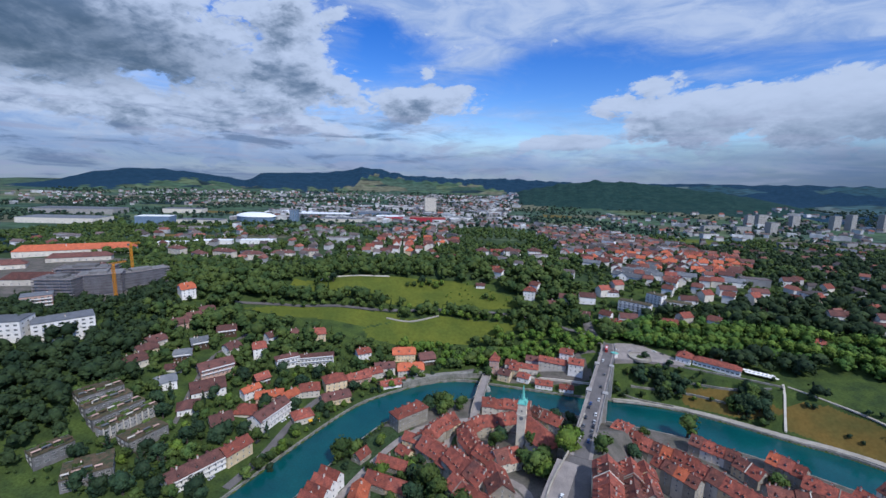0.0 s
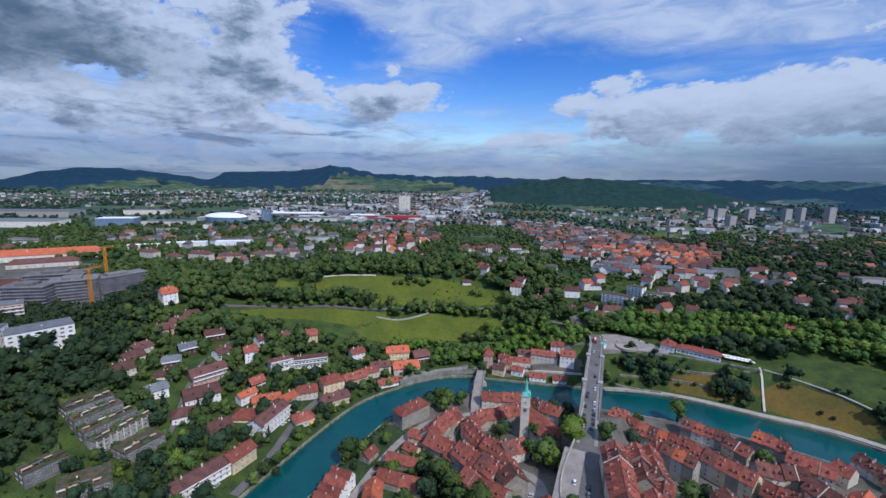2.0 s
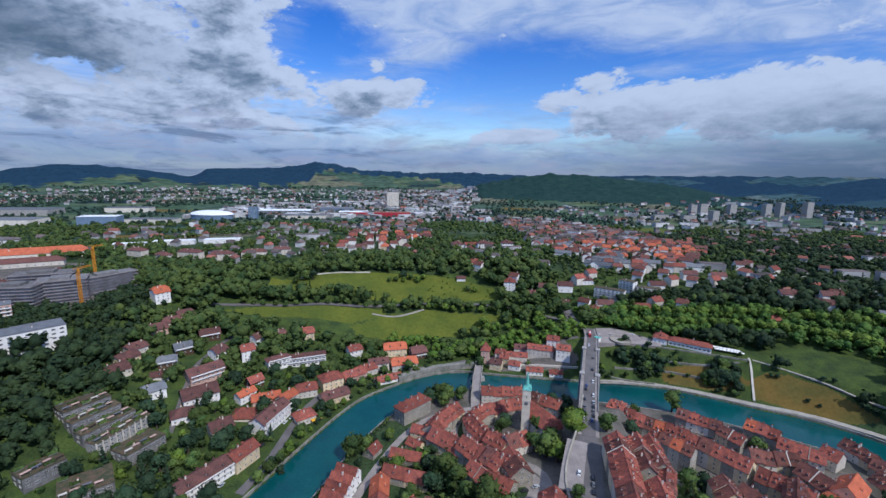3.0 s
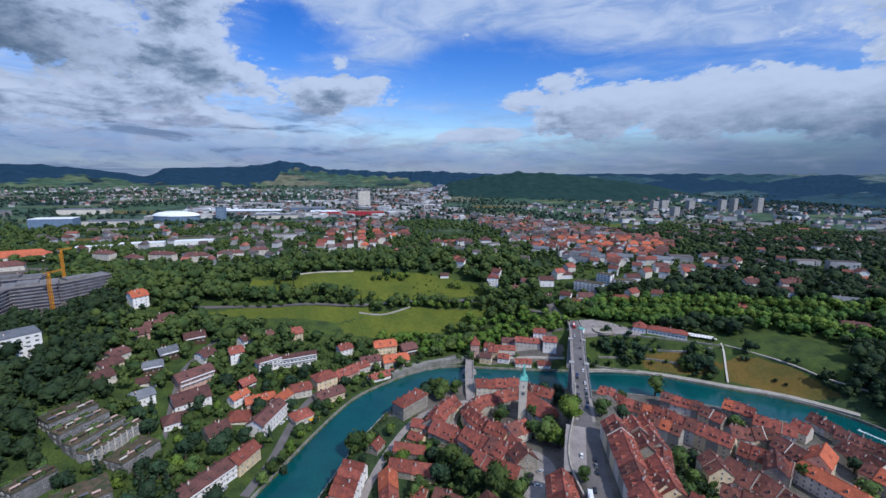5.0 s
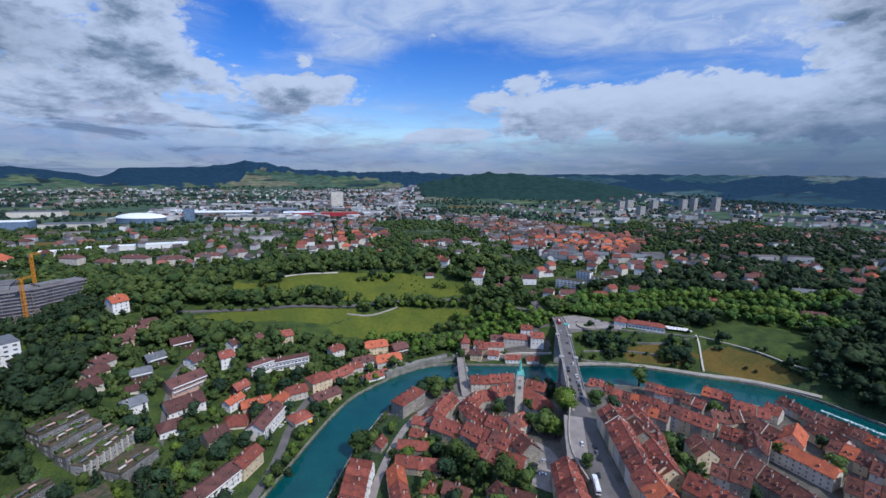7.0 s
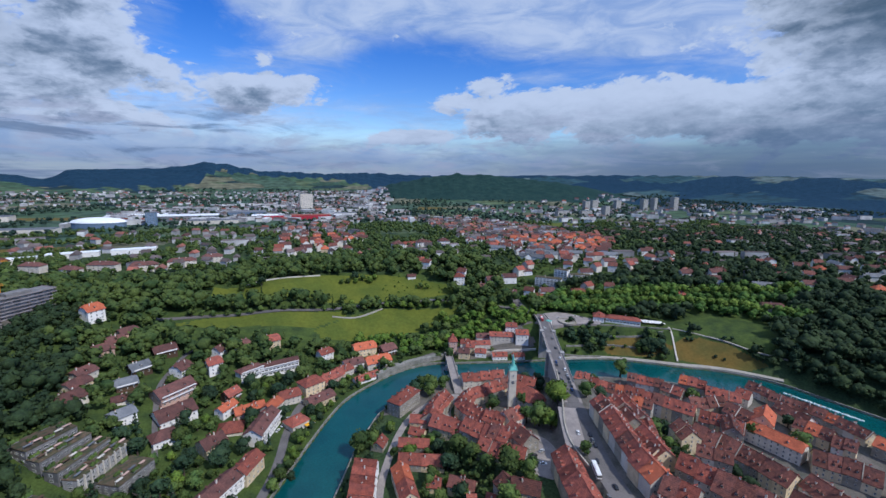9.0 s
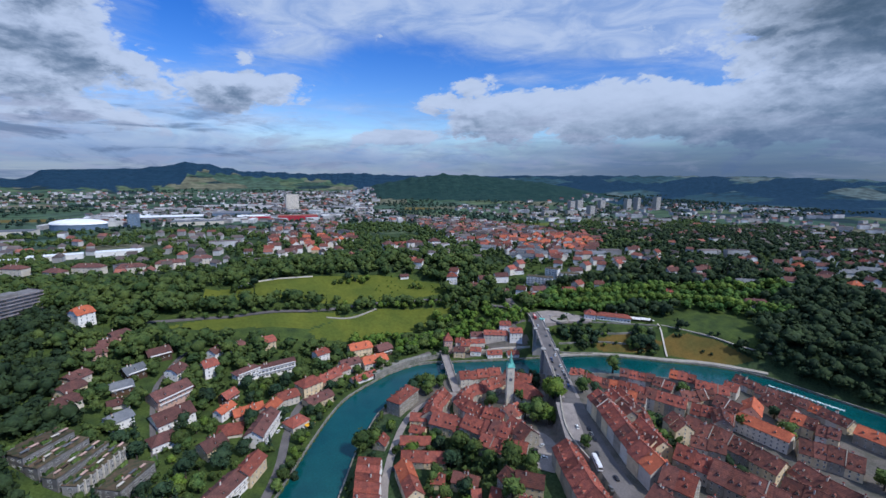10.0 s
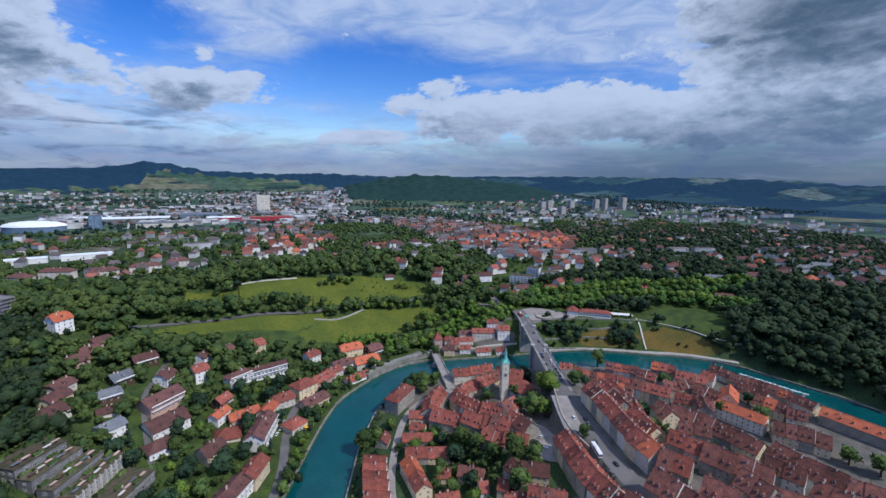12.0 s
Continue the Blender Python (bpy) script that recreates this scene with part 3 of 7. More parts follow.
def ground():
    gx = spaced([(-4800, -2400, 100), (-2400, -1200, 50), (-1200, -600, 25), (-600, -330, 9), (-330, 240, 3), (240, 345, 1.5), (345, 400, 3), (400, 700, 10), (700, 1500, 30), (1500, 4800, 85)])
    gy = spaced([(-900, -100, 80), (-100, 110, 15), (110, 255, 3), (255, 360, 1.5), (360, 580, 3), (580, 800, 9), (800, 1600, 25), (1600, 3000, 50), (3000, 3400, 40), (3400, 4400, 26), (4400, 4850, 90)])
    x, y = np.meshgrid(gx, gy)
    z = land(x, y)
    rough = np.hypot(x, y) > 1500
    wobble = np.sin(x * 0.021 + np.sin(y * 0.013) * 2) * np.sin(y * 0.017 + np.sin(x * 0.011) * 2)
    z = z + np.where(rough & (z > 70), wobble * np.minimum((z - 70) * 0.09, 9), 0)
    ny, nx = x.shape
    i = np.arange(nx * ny).reshape(ny, nx)
    faces = np.stack([i[:-1, :-1], i[:-1, 1:], i[1:, 1:], i[1:, :-1]], -1).reshape(-1, 4)
    cx, cy = (x[:-1, :-1] + x[1:, 1:]).ravel() / 2, (y[:-1, :-1] + y[1:, 1:]).ravel() / 2
    cz, r = land(cx, cy), np.hypot(cx, cy)
    slot = np.where(inside(PENINSULA, cx, cy), 3, 0)
    slot[(slot == 3) & (cx < 34) & (cy > 150) & (cy < 292) & ((cx < 12) | (cy < 225))] = 2
    slot[(slot == 3) & (distance_to([(118, 205), (150, 188)], cx, cy) < 14)] = 0
    slot[(slot == 0) & (cy > 560)] = 2
    slot[(slot == 0) & (cx > 300) & (cy < 300)] = 2
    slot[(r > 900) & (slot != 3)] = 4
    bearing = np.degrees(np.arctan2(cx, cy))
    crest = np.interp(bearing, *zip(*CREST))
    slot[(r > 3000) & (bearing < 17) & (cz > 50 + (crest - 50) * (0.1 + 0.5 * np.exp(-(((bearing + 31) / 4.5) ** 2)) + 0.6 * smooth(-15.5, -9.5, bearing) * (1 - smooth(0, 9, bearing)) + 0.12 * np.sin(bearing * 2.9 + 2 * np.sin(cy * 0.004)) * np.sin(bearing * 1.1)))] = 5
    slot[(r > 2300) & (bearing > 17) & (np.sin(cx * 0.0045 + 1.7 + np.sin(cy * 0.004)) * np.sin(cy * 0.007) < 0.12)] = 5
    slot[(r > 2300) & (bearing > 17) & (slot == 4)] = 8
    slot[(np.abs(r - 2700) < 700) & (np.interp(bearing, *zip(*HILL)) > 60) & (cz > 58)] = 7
    slot[inside(YARD, cx, cy) & (cy > 395) & (cx < -335)] = 3
    for p in MEADOWS:
        slot[inside(p, cx, cy)] = 1
    slot[inside(MEADOWS[3], cx, cy)] = 0
    slot[inside([(40, 374), (52, 408), (120, 400), (130, 372), (112, 366), (84, 372)], cx, cy)] = 3
    for p in DRY:
        slot[inside(p, cx, cy)] = 6
    me = bpy.data.meshes.new("ground")
    me.from_pydata(np.stack([x, y, z], -1).reshape(-1, 3), [], faces)
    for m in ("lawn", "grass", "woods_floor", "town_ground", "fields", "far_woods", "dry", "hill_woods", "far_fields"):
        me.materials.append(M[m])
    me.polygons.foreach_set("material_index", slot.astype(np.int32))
    me.polygons.foreach_set("use_smooth", np.ones(len(slot), bool))
    me.update()
    structure("ground", me, "green valley ground with meadows, gardens and wooded hills", "ground")


def offset(points, d):
    """The polyline moved d to its left."""
    a = np.array(points, float)
    t = np.gradient(a, axis=0)
    t /= np.linalg.norm(t, axis=1)[:, None]
    return a + d * np.stack([-t[:, 1], t[:, 0]], 1)


def finer(points, step=6.0):
    a = np.array(points, float)
    out = []
    for p, q in zip(a[:-1], a[1:]):
        n = max(1, int(np.linalg.norm(q - p) / step))
        out += [p + (q - p) * k / n for k in range(n)]
    out = np.array(out + [a[-1]])
    for _ in range(3):
        out[1:-1] = out[1:-1] * 0.5 + (out[:-2] + out[2:]) * 0.25
    return out


def ribbon(name, points, half, mat, label, category, lift=0.12, level=None, kerb=0.0, closed_under=1.0):
    """A road or path laid along a line: a strip with thickness, at level or on the ground."""
    c = finer(points)
    left, right = offset(c, half), offset(c, -half)
    mesh = Mesh()
    zs = [(height(*p) if level is None else level(*p)) + lift for p in c]
    if level is None:
        zs = [max(z, height(*l) + 0.05, height(*q) + 0.05) for z, l, q in zip(zs, left, right)]
    for k in range(len(c)):
        mesh.v += [(*left[k], zs[k] - closed_under), (*right[k], zs[k] - closed_under), (*right[k], zs[k]), (*left[k], zs[k])]
    n = len(c) - 1
    for k in range(n):
        o = 4 * k
        mesh.f += [(o + e, o + (e + 1) % 4, o + 4 + (e + 1) % 4, o + 4 + e) for e in range(4)]
    mesh.f += [(3, 2, 1, 0), (4 * n, 4 * n + 1, 4 * n + 2, 4 * n + 3)]
    mesh.s = [0] * len(mesh.f)
    return structure(name, mesh.data(name, mat), label, category)


def river():
    mesh = Mesh()
    a, b = finer(OUTER, 8), finer(INNER, 8)
    n = 90
    pick = lambda c: np.stack([np.interp(np.linspace(0, 1, n), np.linspace(0, 1, len(c)), c[:, k]) for k in (0, 1)], 1)
    a, b = pick(a), pick(b)
    for i in range(n - 1):
        mesh.face((*a[i], 0.2), (*b[i], 0.2), (*b[i + 1], 0.2), (*a[i + 1], 0.2))
    structure("river", mesh.data("river", M["water"]), "turquoise green river water, gently rippled", "water")


def quay(name, line, side, top, label):
    c = finer(line, 5)
    back = offset(c, side)
    mesh = Mesh()
    for k in range(len(c) - 1):
        quad = [c[k], back[k], back[k + 1], c[k + 1]] if side < 0 else [c[k], c[k + 1], back[k + 1], back[k]]
        mesh.solid([(*p, -2.0) for p in quad], [(*p, top) for p in quad])
    structure(name, mesh.data(name, M["quay"]), label, "quay wall")


ground()
river()
quay("quay_wall_outer", OUTER, 1.0, 2.1, "pale stone quay wall along the river's outer bank")
quay("quay_wall_inner", INNER, -0.9, 2.0, "stone quay wall along the old town's bank")

ribbon("road_bank", ROADS[0], 2.8, M["asphalt"], "grey asphalt lane along the river bank", "road")
ribbon("road_hill", ROADS[1], 3.2, M["asphalt"], "tree-lined road across the hillside", "road")
ribbon("road_slope", ROADS[3], 1.7, M["asphalt"], "narrow grey lane climbing between the hillside gardens", "road", 0.3)
ribbon("road_junction", ROADS[2], 5.0, M["asphalt"], "asphalt road climbing from the bridge", "road")
# ---- buildings ----
rng = random.Random(7)


def window_data(name, w, h, bars=1):
    """A casement in the plane y = 0, facing -y: one moulded frame with sill, and panes set back in it."""
    m = Mesh()
    t, a, b = 0.1, -0.10, -0.03
    xs = [-w / 2] + [v for k in range(bars + 1) for v in (-w / 2 + k * (w - t) / (bars + 1) + t, -w / 2 + (k + 1) * (w - t) / (bars + 1))] + [w / 2]
    n = len(xs)
    m.v = [(x, a, z) for z in (0, t, h - t, h) for x in xs] + [(x, b, z) for z in (t, h - t) for x in xs[1:-1]]
    for r in range(3):
        for k in range(n - 1):
            if r == 1 and k % 2 == 1:
                continue
            m.f.append((r * n + k, r * n + k + 1, (r + 1) * n + k + 1, (r + 1) * n + k))
            m.s.append(0)
    for k in range(1, n - 1, 2):
        o = 4 * n + k - 1
        q, lo, hi = n - 2, n + k, 2 * n + k
        for f in ((o, o + 1, lo + 1, lo), (hi, hi + 1, o + q + 1, o + q), (lo, hi, o + q, o), (o + 1, o + q + 1, hi + 1, lo + 1)):
            m.f.append(f)
            m.s.append(0)
        m.f.append((o, o + 1, o + q + 1, o + q))
        m.s.append(1)
    c = len(m.v)
    m.v += [(x, 0.03, z) for z in (0, h) for x in (xs[0], xs[-1])]
    for f in ((0, c, c + 1, n - 1), (3 * n, 4 * n - 1, c + 3, c + 2), (0, 3 * n, c + 2, c), (n - 1, c + 1, c + 3, 4 * n - 1)):
        m.f.append(f)
        m.s.append(0)
    return m.data(name, M["frame"], M["glass"])


WINDOW = window_data("window", 1.05, 1.55)
WINDOW_WIDE = window_data("window_wide", 2.4, 1.5, 2)


def chimney_data(tall):
    m = Mesh()
    m.box(-0.4, -0.32, -1.6, 0.4, 0.32, tall, 0)
    m.box(-0.5, -0.42, tall, 0.5, 0.42, tall + 0.14, 1)
    for x in (-0.2, 0.2):
        m.tube(x, 0, tall + 0.14, tall + 0.5, 0.13, 0.1, 6, 1)
    return m.data("chimney", M["plaster"], M["tile"])


CHIMNEYS = [chimney_data(1.5), chimney_data(2.1)]


def dormer_data(w, h, deep, roof, wall):
    """A gabled dormer whose front stands in the plane y = 0, looking to -y, running back to y = deep."""
    m = Mesh()
    m.solid([(-w / 2, 0, -0.6), (w / 2, 0, -0.6), (w / 2, deep, -0.6), (-w / 2, deep, -0.6)], [(-w / 2, 0, h), (w / 2, 0, h), (w / 2, deep, h), (-w / 2, deep, h)], 0)
    m.face((-w / 2, 0, h), (w / 2, 0, h), (0, 0, h + w * 0.42), slot=0)
    o = 0.18
    for s in (-1, 1):
        a = [(0, -0.25, h + w * 0.42 + 0.1), (s * (w / 2 + o), -0.25, h - o * 0.84 + 0.02), (s * (w / 2 + o), deep + 0.3, h - o * 0.84 + 0.02), (0, deep + 0.8, h + w * 0.42 + 0.1)]
        if s > 0:
            a = a[::-1]
        m.solid([(p[0], p[1], p[2] - 0.1) for p in a], a, 1)
    m.face((-w / 2 + 0.14, -0.03, 0.1), (w / 2 - 0.14, -0.03, 0.1), (w / 2 - 0.14, -0.03, h - 0.08), (-w / 2 + 0.14, -0.03, h - 0.08), slot=2)
    m.box(-0.05, -0.06, 0.1, 0.05, 0, h - 0.08, 3)
    return m.data("dormer", M[wall], M[roof], M["glass"], M["frame"])


DORMERS = {k: dormer_data(1.35, 1.15, 2.2, k, "timber" if k == "tile_brown" else "plaster") for k in ("tile", "tile_new", "tile_brown", "tile_old", "slate")}


def roof_mesh(l, d, eave, rise, kind, over, mat):
    """A roof over l by d with its eaves at that height. kind: gable, hip, half (half hipped), flat."""
    m = Mesh()
    x, y, t = l / 2 + over, d / 2 + over, 0.28
    low = eave - over * rise / (d / 2)
    if kind == "flat":
        m.box(-l / 2 - 0.25, -d / 2 - 0.25, eave, l / 2 + 0.25, d / 2 + 0.25, eave + 0.3)
        m.box(-l / 2 + 0.2, -d / 2 + 0.2, eave + 0.3, l / 2 - 0.2, d / 2 - 0.2, eave + 0.42)
        return m.data("roof", mat)
    inset = {"gable": 0.0, "half": d * 0.17, "hip": min(d * 0.45 + over, l * 0.46)}[kind]
    rx = x - inset
    top = eave + rise
    if kind == "hip" or kind == "gable":
        for s in (-1, 1):
            a = [(-x, s * y, low), (x, s * y, low), (rx, 0, top), (-rx, 0, top)]
            if s > 0:
                a = a[::-1]
            m.solid([(p[0], p[1], p[2] - t) for p in a], a)
        if kind == "hip":
            for s in (-1, 1):
                a = [(s * x, y, low), (s * x, -y, low), (s * rx, 0, top)]
                if s > 0:
                    a = a[::-1]
                m.solid([(p[0], p[1], p[2] - t) for p in a], a)
    else:
        cut = 0.62
        for s in (-1, 1):
            a = [(-x, s * y, low), (x, s * y, low), (x, s * y * (1 - cut), low + (top - low) * cut), (rx, 0, top), (-rx, 0, top), (-x, s * y * (1 - cut), low + (top - low) * cut)]
            if s > 0:
                a = a[::-1]
            m.solid([(p[0], p[1], p[2] - t) for p in a], a)
        for s in (-1, 1):
            a = [(s * x, y * (1 - cut), low + (top - low) * cut), (s * x, -y * (1 - cut), low + (top - low) * cut), (s * rx, 0, top)]
            if s > 0:
                a = a[::-1]
            m.solid([(p[0], p[1], p[2] - t) for p in a], a)
    m.box(-rx, -0.16, top - 0.06, rx, 0.16, top + 0.12)
    return m.data("roof", mat)


def wall_mesh(l, d, deep, eave, rise, kind, mat, plinth=True):
    m = Mesh()
    m.box(-l / 2, -d / 2, -deep, l / 2, d / 2, eave)
    if kind in ("gable", "half"):
        k = 1.0 if kind == "gable" else 0.66
        for s in (-1, 1):
            xs = s * l / 2
            a = [(xs, -d / 2, eave), (xs, d / 2, eave), (xs, d / 2 * (1 - k), eave + rise * k - 0.3 * k), (xs, -d / 2 * (1 - k), eave + rise * k - 0.3 * k)]
            inner = [(p[0] - s * 0.4, p[1], p[2]) for p in a]
            m.solid(*((a, inner) if s < 0 else (inner, a)))
    if plinth:
        m.box(-l / 2 - 0.08, -d / 2 - 0.08, -deep, l / 2 + 0.08, d / 2 + 0.08, 0.7)
    return m.data("wall", mat)


FOOTPRINTS = []


def house(x, y, turn, l, d, ridge, kind="gable", wall="plaster", roof="tile", label="", category="house", group="", name="house", pitch=0.78, over=0.55,
          windows=WINDOW, sides="a", step=3.5, dormers=0, chimneys=1, storeys=None, lift=0.0, balconies=0, floor=2.9, top=False):
    """A building at (x, y), its ridge at that height above the ground, turned so that its length runs along turn degrees."""
    z = height(x, y) + lift
    c, s = math.cos(radians(turn)), math.sin(radians(turn))
    lows = [height(x + c * a * l / 2 - s * b * d / 2, y + s * a * l / 2 + c * b * d / 2) for a in (-1, 1) for b in (-1, 1)]
    deep = max(0.6, z - min(lows) + 0.6)
    rise = 0.0 if kind == "flat" else d / 2 * pitch
    eave = ridge - rise
    if eave < 2.6:
        eave, rise = 2.6, max(1.0, ridge - 2.6)
    if x or y:
        n = max(1, int(l / 9))
        FOOTPRINTS.extend((x + c * l * ((k + 0.5) / n - 0.5), y + s * l * ((k + 0.5) / n - 0.5)) for k in range(n))
    if "a" in sides:
        sides = ("f" if c > 0 else "b") + "lr"
    h = thing(name, pose(x, y, z, 0, 0, turn), label, category, group)
    part("wall", wall_mesh(l, d, deep, eave, rise, kind, M[wall]), h)
    part("roof", roof_mesh(l, d, eave, rise, kind, over, M[roof]), h)
    n = storeys or max(1, int((eave - 0.4) / floor))
    gap = 3.1 if top else (eave - 0.5) / n
    first = eave - n * gap + 0.4 if top else 0.9
    wide = windows is WINDOW_WIDE
    for side in sides:
        width = l if side in "fb" else d
        cols = max(1, int((width - 1.0) / (step if side in "fb" else step * 1.35)))
        for f in range(n):
            for k in range(cols):
                o = (k - (cols - 1) / 2) * (width - 0.8) / cols
                zz = first + f * gap
                place = {"f": pose(o, -d / 2, zz), "b": pose(-o, d / 2, zz, 0, 0, 180), "l": pose(-l / 2, -o, zz, 0, 0, -90), "r": pose(l / 2, o, zz, 0, 0, 90)}[side]
                part("window", windows, h, at=place)
        if kind == "gable" and side in "lr" and rise > 2.6:
            part("window", WINDOW, h, at={"l": pose(-l / 2, 0, eave + 0.4, 0, 0, -90), "r": pose(l / 2, 0, eave + 0.4, 0, 0, 90)}[side])
    if kind != "flat":
        for k in range(dormers):
            for side in (-1, 1):
                o = (k - (dormers - 1) / 2) * (l - 1.5) / max(dormers, 1) + rng.uniform(-0.2, 0.2)
                yy = d / 2 * 0.72
                part("dormer", DORMERS[roof], h, at=pose(o, side * yy, eave + rise * 0.28 - 0.05, 0, 0, 0 if side < 0 else 180))
    for k in range(chimneys):
        o, q = rng.uniform(-0.36, 0.36) * l, rng.uniform(-0.22, 0.22) * d
        top = eave + rise * (1 - abs(q) / (d / 2)) if kind != "flat" else eave + 0.4
        if kind == "hip":
            o *= 0.4
        part("chimney", rng.choice(CHIMNEYS), h, at=pose(o, q, top, 0, 0, rng.choice((0, 90))))
    for k in range(balconies):
        b = Mesh()
        b.box(-l / 2 + 0.3, -d / 2 - 1.3, -0.15, l / 2 - 0.3, -d / 2, 0.0, 0)
        b.box(-l / 2 + 0.3, -d / 2 - 1.3, 0.0, l / 2 - 0.3, -d / 2 - 1.2, 1.0, 1)
        part("balcony", b.data("balcony", M["concrete"], M["white"]), h, at=pose(0, 0, 0.5 + gap * (k + 0.98)))
    return h


def terrace(rows, label, group, roof="tile", walls=("sandstone", "plaster", "sandstone", "cream"), pitch=0.8, dormers=2, plot=7.5):
    """Old town rows: each stretch is split into house plots with party walls and uneven roofs."""
    for x, y, turn, l, d, ridge in rows:
        n = max(1, round(l / plot))
        c, s = math.cos(radians(turn)), math.sin(radians(turn))
        base = height(x, y)
        sides = "f" if math.cos(radians(turn)) > 0 else "b"
        for k in range(n):
            o = (k - (n - 1) / 2) * l / n
            px, py = x + c * o, y + s * o
            lift = 0.85 * (base - height(px, py))
            side = sides + ("l" if k == 0 else "r" if k == n - 1 else "")
            deep, top = d + rng.uniform(-0.5, 0.5), ridge + rng.uniform(-0.7, 0.7)
            h = house(px, py, turn, l / n - 0.04, deep, top, "gable", rng.choice(walls), rng.choice((roof, roof, roof, "tile_old")) if rng.random() > 0.025 else "tile_new",
                  label, "house", group, "town_house", pitch, 0.45, step=3.1, dormers=rng.choice((dormers, dormers, max(0, dormers - 1))), chimneys=rng.choice((1, 1, 2)),
                  sides=side, lift=lift, storeys=max(1, min(3, int((ridge - d / 2 * pitch) / 2.8))), floor=3.1, top=True)
            if rng.random() < 0.14 and top - deep / 2 * pitch > 2.6:
                w, e, lo = l / n / 2 - 0.1, deep / 2 + 0.25, top - deep / 2 * pitch - 0.2
                fw = Mesh()
                for q in (-1, 1):
                    ring = [(w - 0.25, q * e, lo), (w + 0.25, q * e, lo), (w + 0.25, 0, top), (w - 0.25, 0, top)][::-q]
                    fw.solid([(a, b, z - 0.2) for a, b, z in ring], [(a, b, z + 0.45) for a, b, z in ring])
                part("fire_wall", fw.data("fire_wall", M[rng.choice(("plaster", "sandstone", "sandstone"))]), h, "pale plastered gable coping above the roof")


OLD = "narrow old town house with red clay tile roof, dormers and chimneys"
LOW = "small old riverside house with red tiled roof"
# stretches of old town roofs: middle x, y, direction, length, depth, level of the ridge above the river (the last three: above the ground)
JUNKERN = [
    (91.5, 198, -107, 30, 13, 43), (83, 164, -105, 24, 12, 44), (78, 195, -107, 31.9, 13, 46), (69.4, 167.2, -107, 26.1, 13, 46), (64.2, 145.6, -99, 18.7, 14, 46), (66.1, 129.4, -64, 15.3, 15, 46),
    (99.4, 198.4, -102, 24, 11, 42), (77.1, 160.6, -94, 11.3, 10, 43), (88.6, 139.6, -64, 17.8, 13, 44), (94.9, 181.4, -123, 18.8, 9, 40)]
MATTE = [
    (119, 278, -42, 11, 12, 19), (138.6, 259.3, -44, 41.4, 12, 20), (162.8, 228.3, -58, 36, 12, 20), (181.6, 198.8, -57, 27.4, 12, 19), (178.6, 269.6, -45, 28.4, 10, 16),
    (189.7, 250.2, -66, 16.1, 10, 15), (215, 253.6, -56, 19.6, 11, 17), (223.4, 232, -47, 24.7, 11, 16), (239.5, 226.2, -68, 10.2, 11, 17),
    (135.2, 235.8, -56, 27.2, 9, 22)]
WEIR = [
    (263, 229, -80, 19, 10, 15), (265, 209.3, -68, 21.7, 10.5, 14.6), (271.5, 189, -78, 22.6, 10.5, 14.5), (272.5, 167.5, -95, 20.7, 10.5, 14.5), (197.8, 226.2, -16, 28.2, 11, 16),
    (206.5, 203.9, -80, 18.2, 12, 18), (239, 173.8, -76, 21.3, 12, 17), (246, 192.1, -94, 24.2, 12, 17), (239.9, 155.8, -68, 12.2, 11, 17),
    (138.9, 191.6, -103, 14.2, 12, 24), (152, 185.9, -71, 16.7, 14, 22), (159, 171, -78, 21.8, 14, 21), (162.2, 148.9, -86, 22.9, 14, 21),
    (177.9, 189.6, -135, 20.7, 10, 22)]
SOUTH = [
    (93.8, 123.8, -68, 15, 15, 45), (101, 109.9, -70, 16.4, 15, 44), (170.6, 125.9, -96, 18.9, 14, 22), (208.9, 148, -54, 15, 14, 18),
    (217.2, 134.2, -63, 17.2, 14, 18), (156.6, 101.8, -81, 18.1, 15, 30), (162, 83.6, -66, 20.2, 15, 30), (62.6, 102.8, -65, 15.2, 15, 48),
    (87.8, 101.2, -86, 14.3, 14, 45), (97.8, 89.4, -53, 16.7, 14, 42), (43.7, 116.6, -79, 13.9, 15, 48), (46.2, 102.3, -81, 15.2, 15, 48),
    (130.5, 87.3, -88, 14.2, 14, 36), (132.2, 110.4, -72, 18.2, 12, 34), (125.8, 159.8, -51, 18.3, 9, 30)]
GASSE = [(33.5, 171, -110, 25.7, 15, 15.5), (27.5, 150.5, -103, 18, 16, 17), (25, 132, -92, 19, 16, 17), (27, 113, -72, 20, 17, 17), (-2.4, 175.5, 94, 11, 12, 11), (-2.8, 148, -41, 19, 13, 12), (-14, 158, -20, 14, 11, 10)]
# rows that bend: corner points of the ridge line with its level above the river, and the depth of the houses
BENT = [
    ([(57, 296, 19.5), (35.4, 291.6, 19), (18.4, 286.6, 18.5), (10.9, 278.7, 18), (11.8, 264.8, 19), (18.9, 249.4, 22), (26.9, 239, 25), (40, 245, 25)], 13.5),
    ([(26, 318.5, 16), (42.9, 316.8, 16.6), (61, 312.6, 17.6)], 11.5), ([(64, 305, 18), (80.2, 290, 18.2)], 12),
    ([(1, 294, 17), (-12, 280, 17), (-19, 267, 17)], 14), ([(-17, 262, 17), (1, 245, 19.5), (14, 227, 25.5), (20, 217, 28)], 15),
    ([(24.2, 222, 29), (27, 205, 30.5)], 14), ([(2, 219.5, 21), (10.2, 206.7, 25.7), (19.8, 198, 27)], 11.5)]


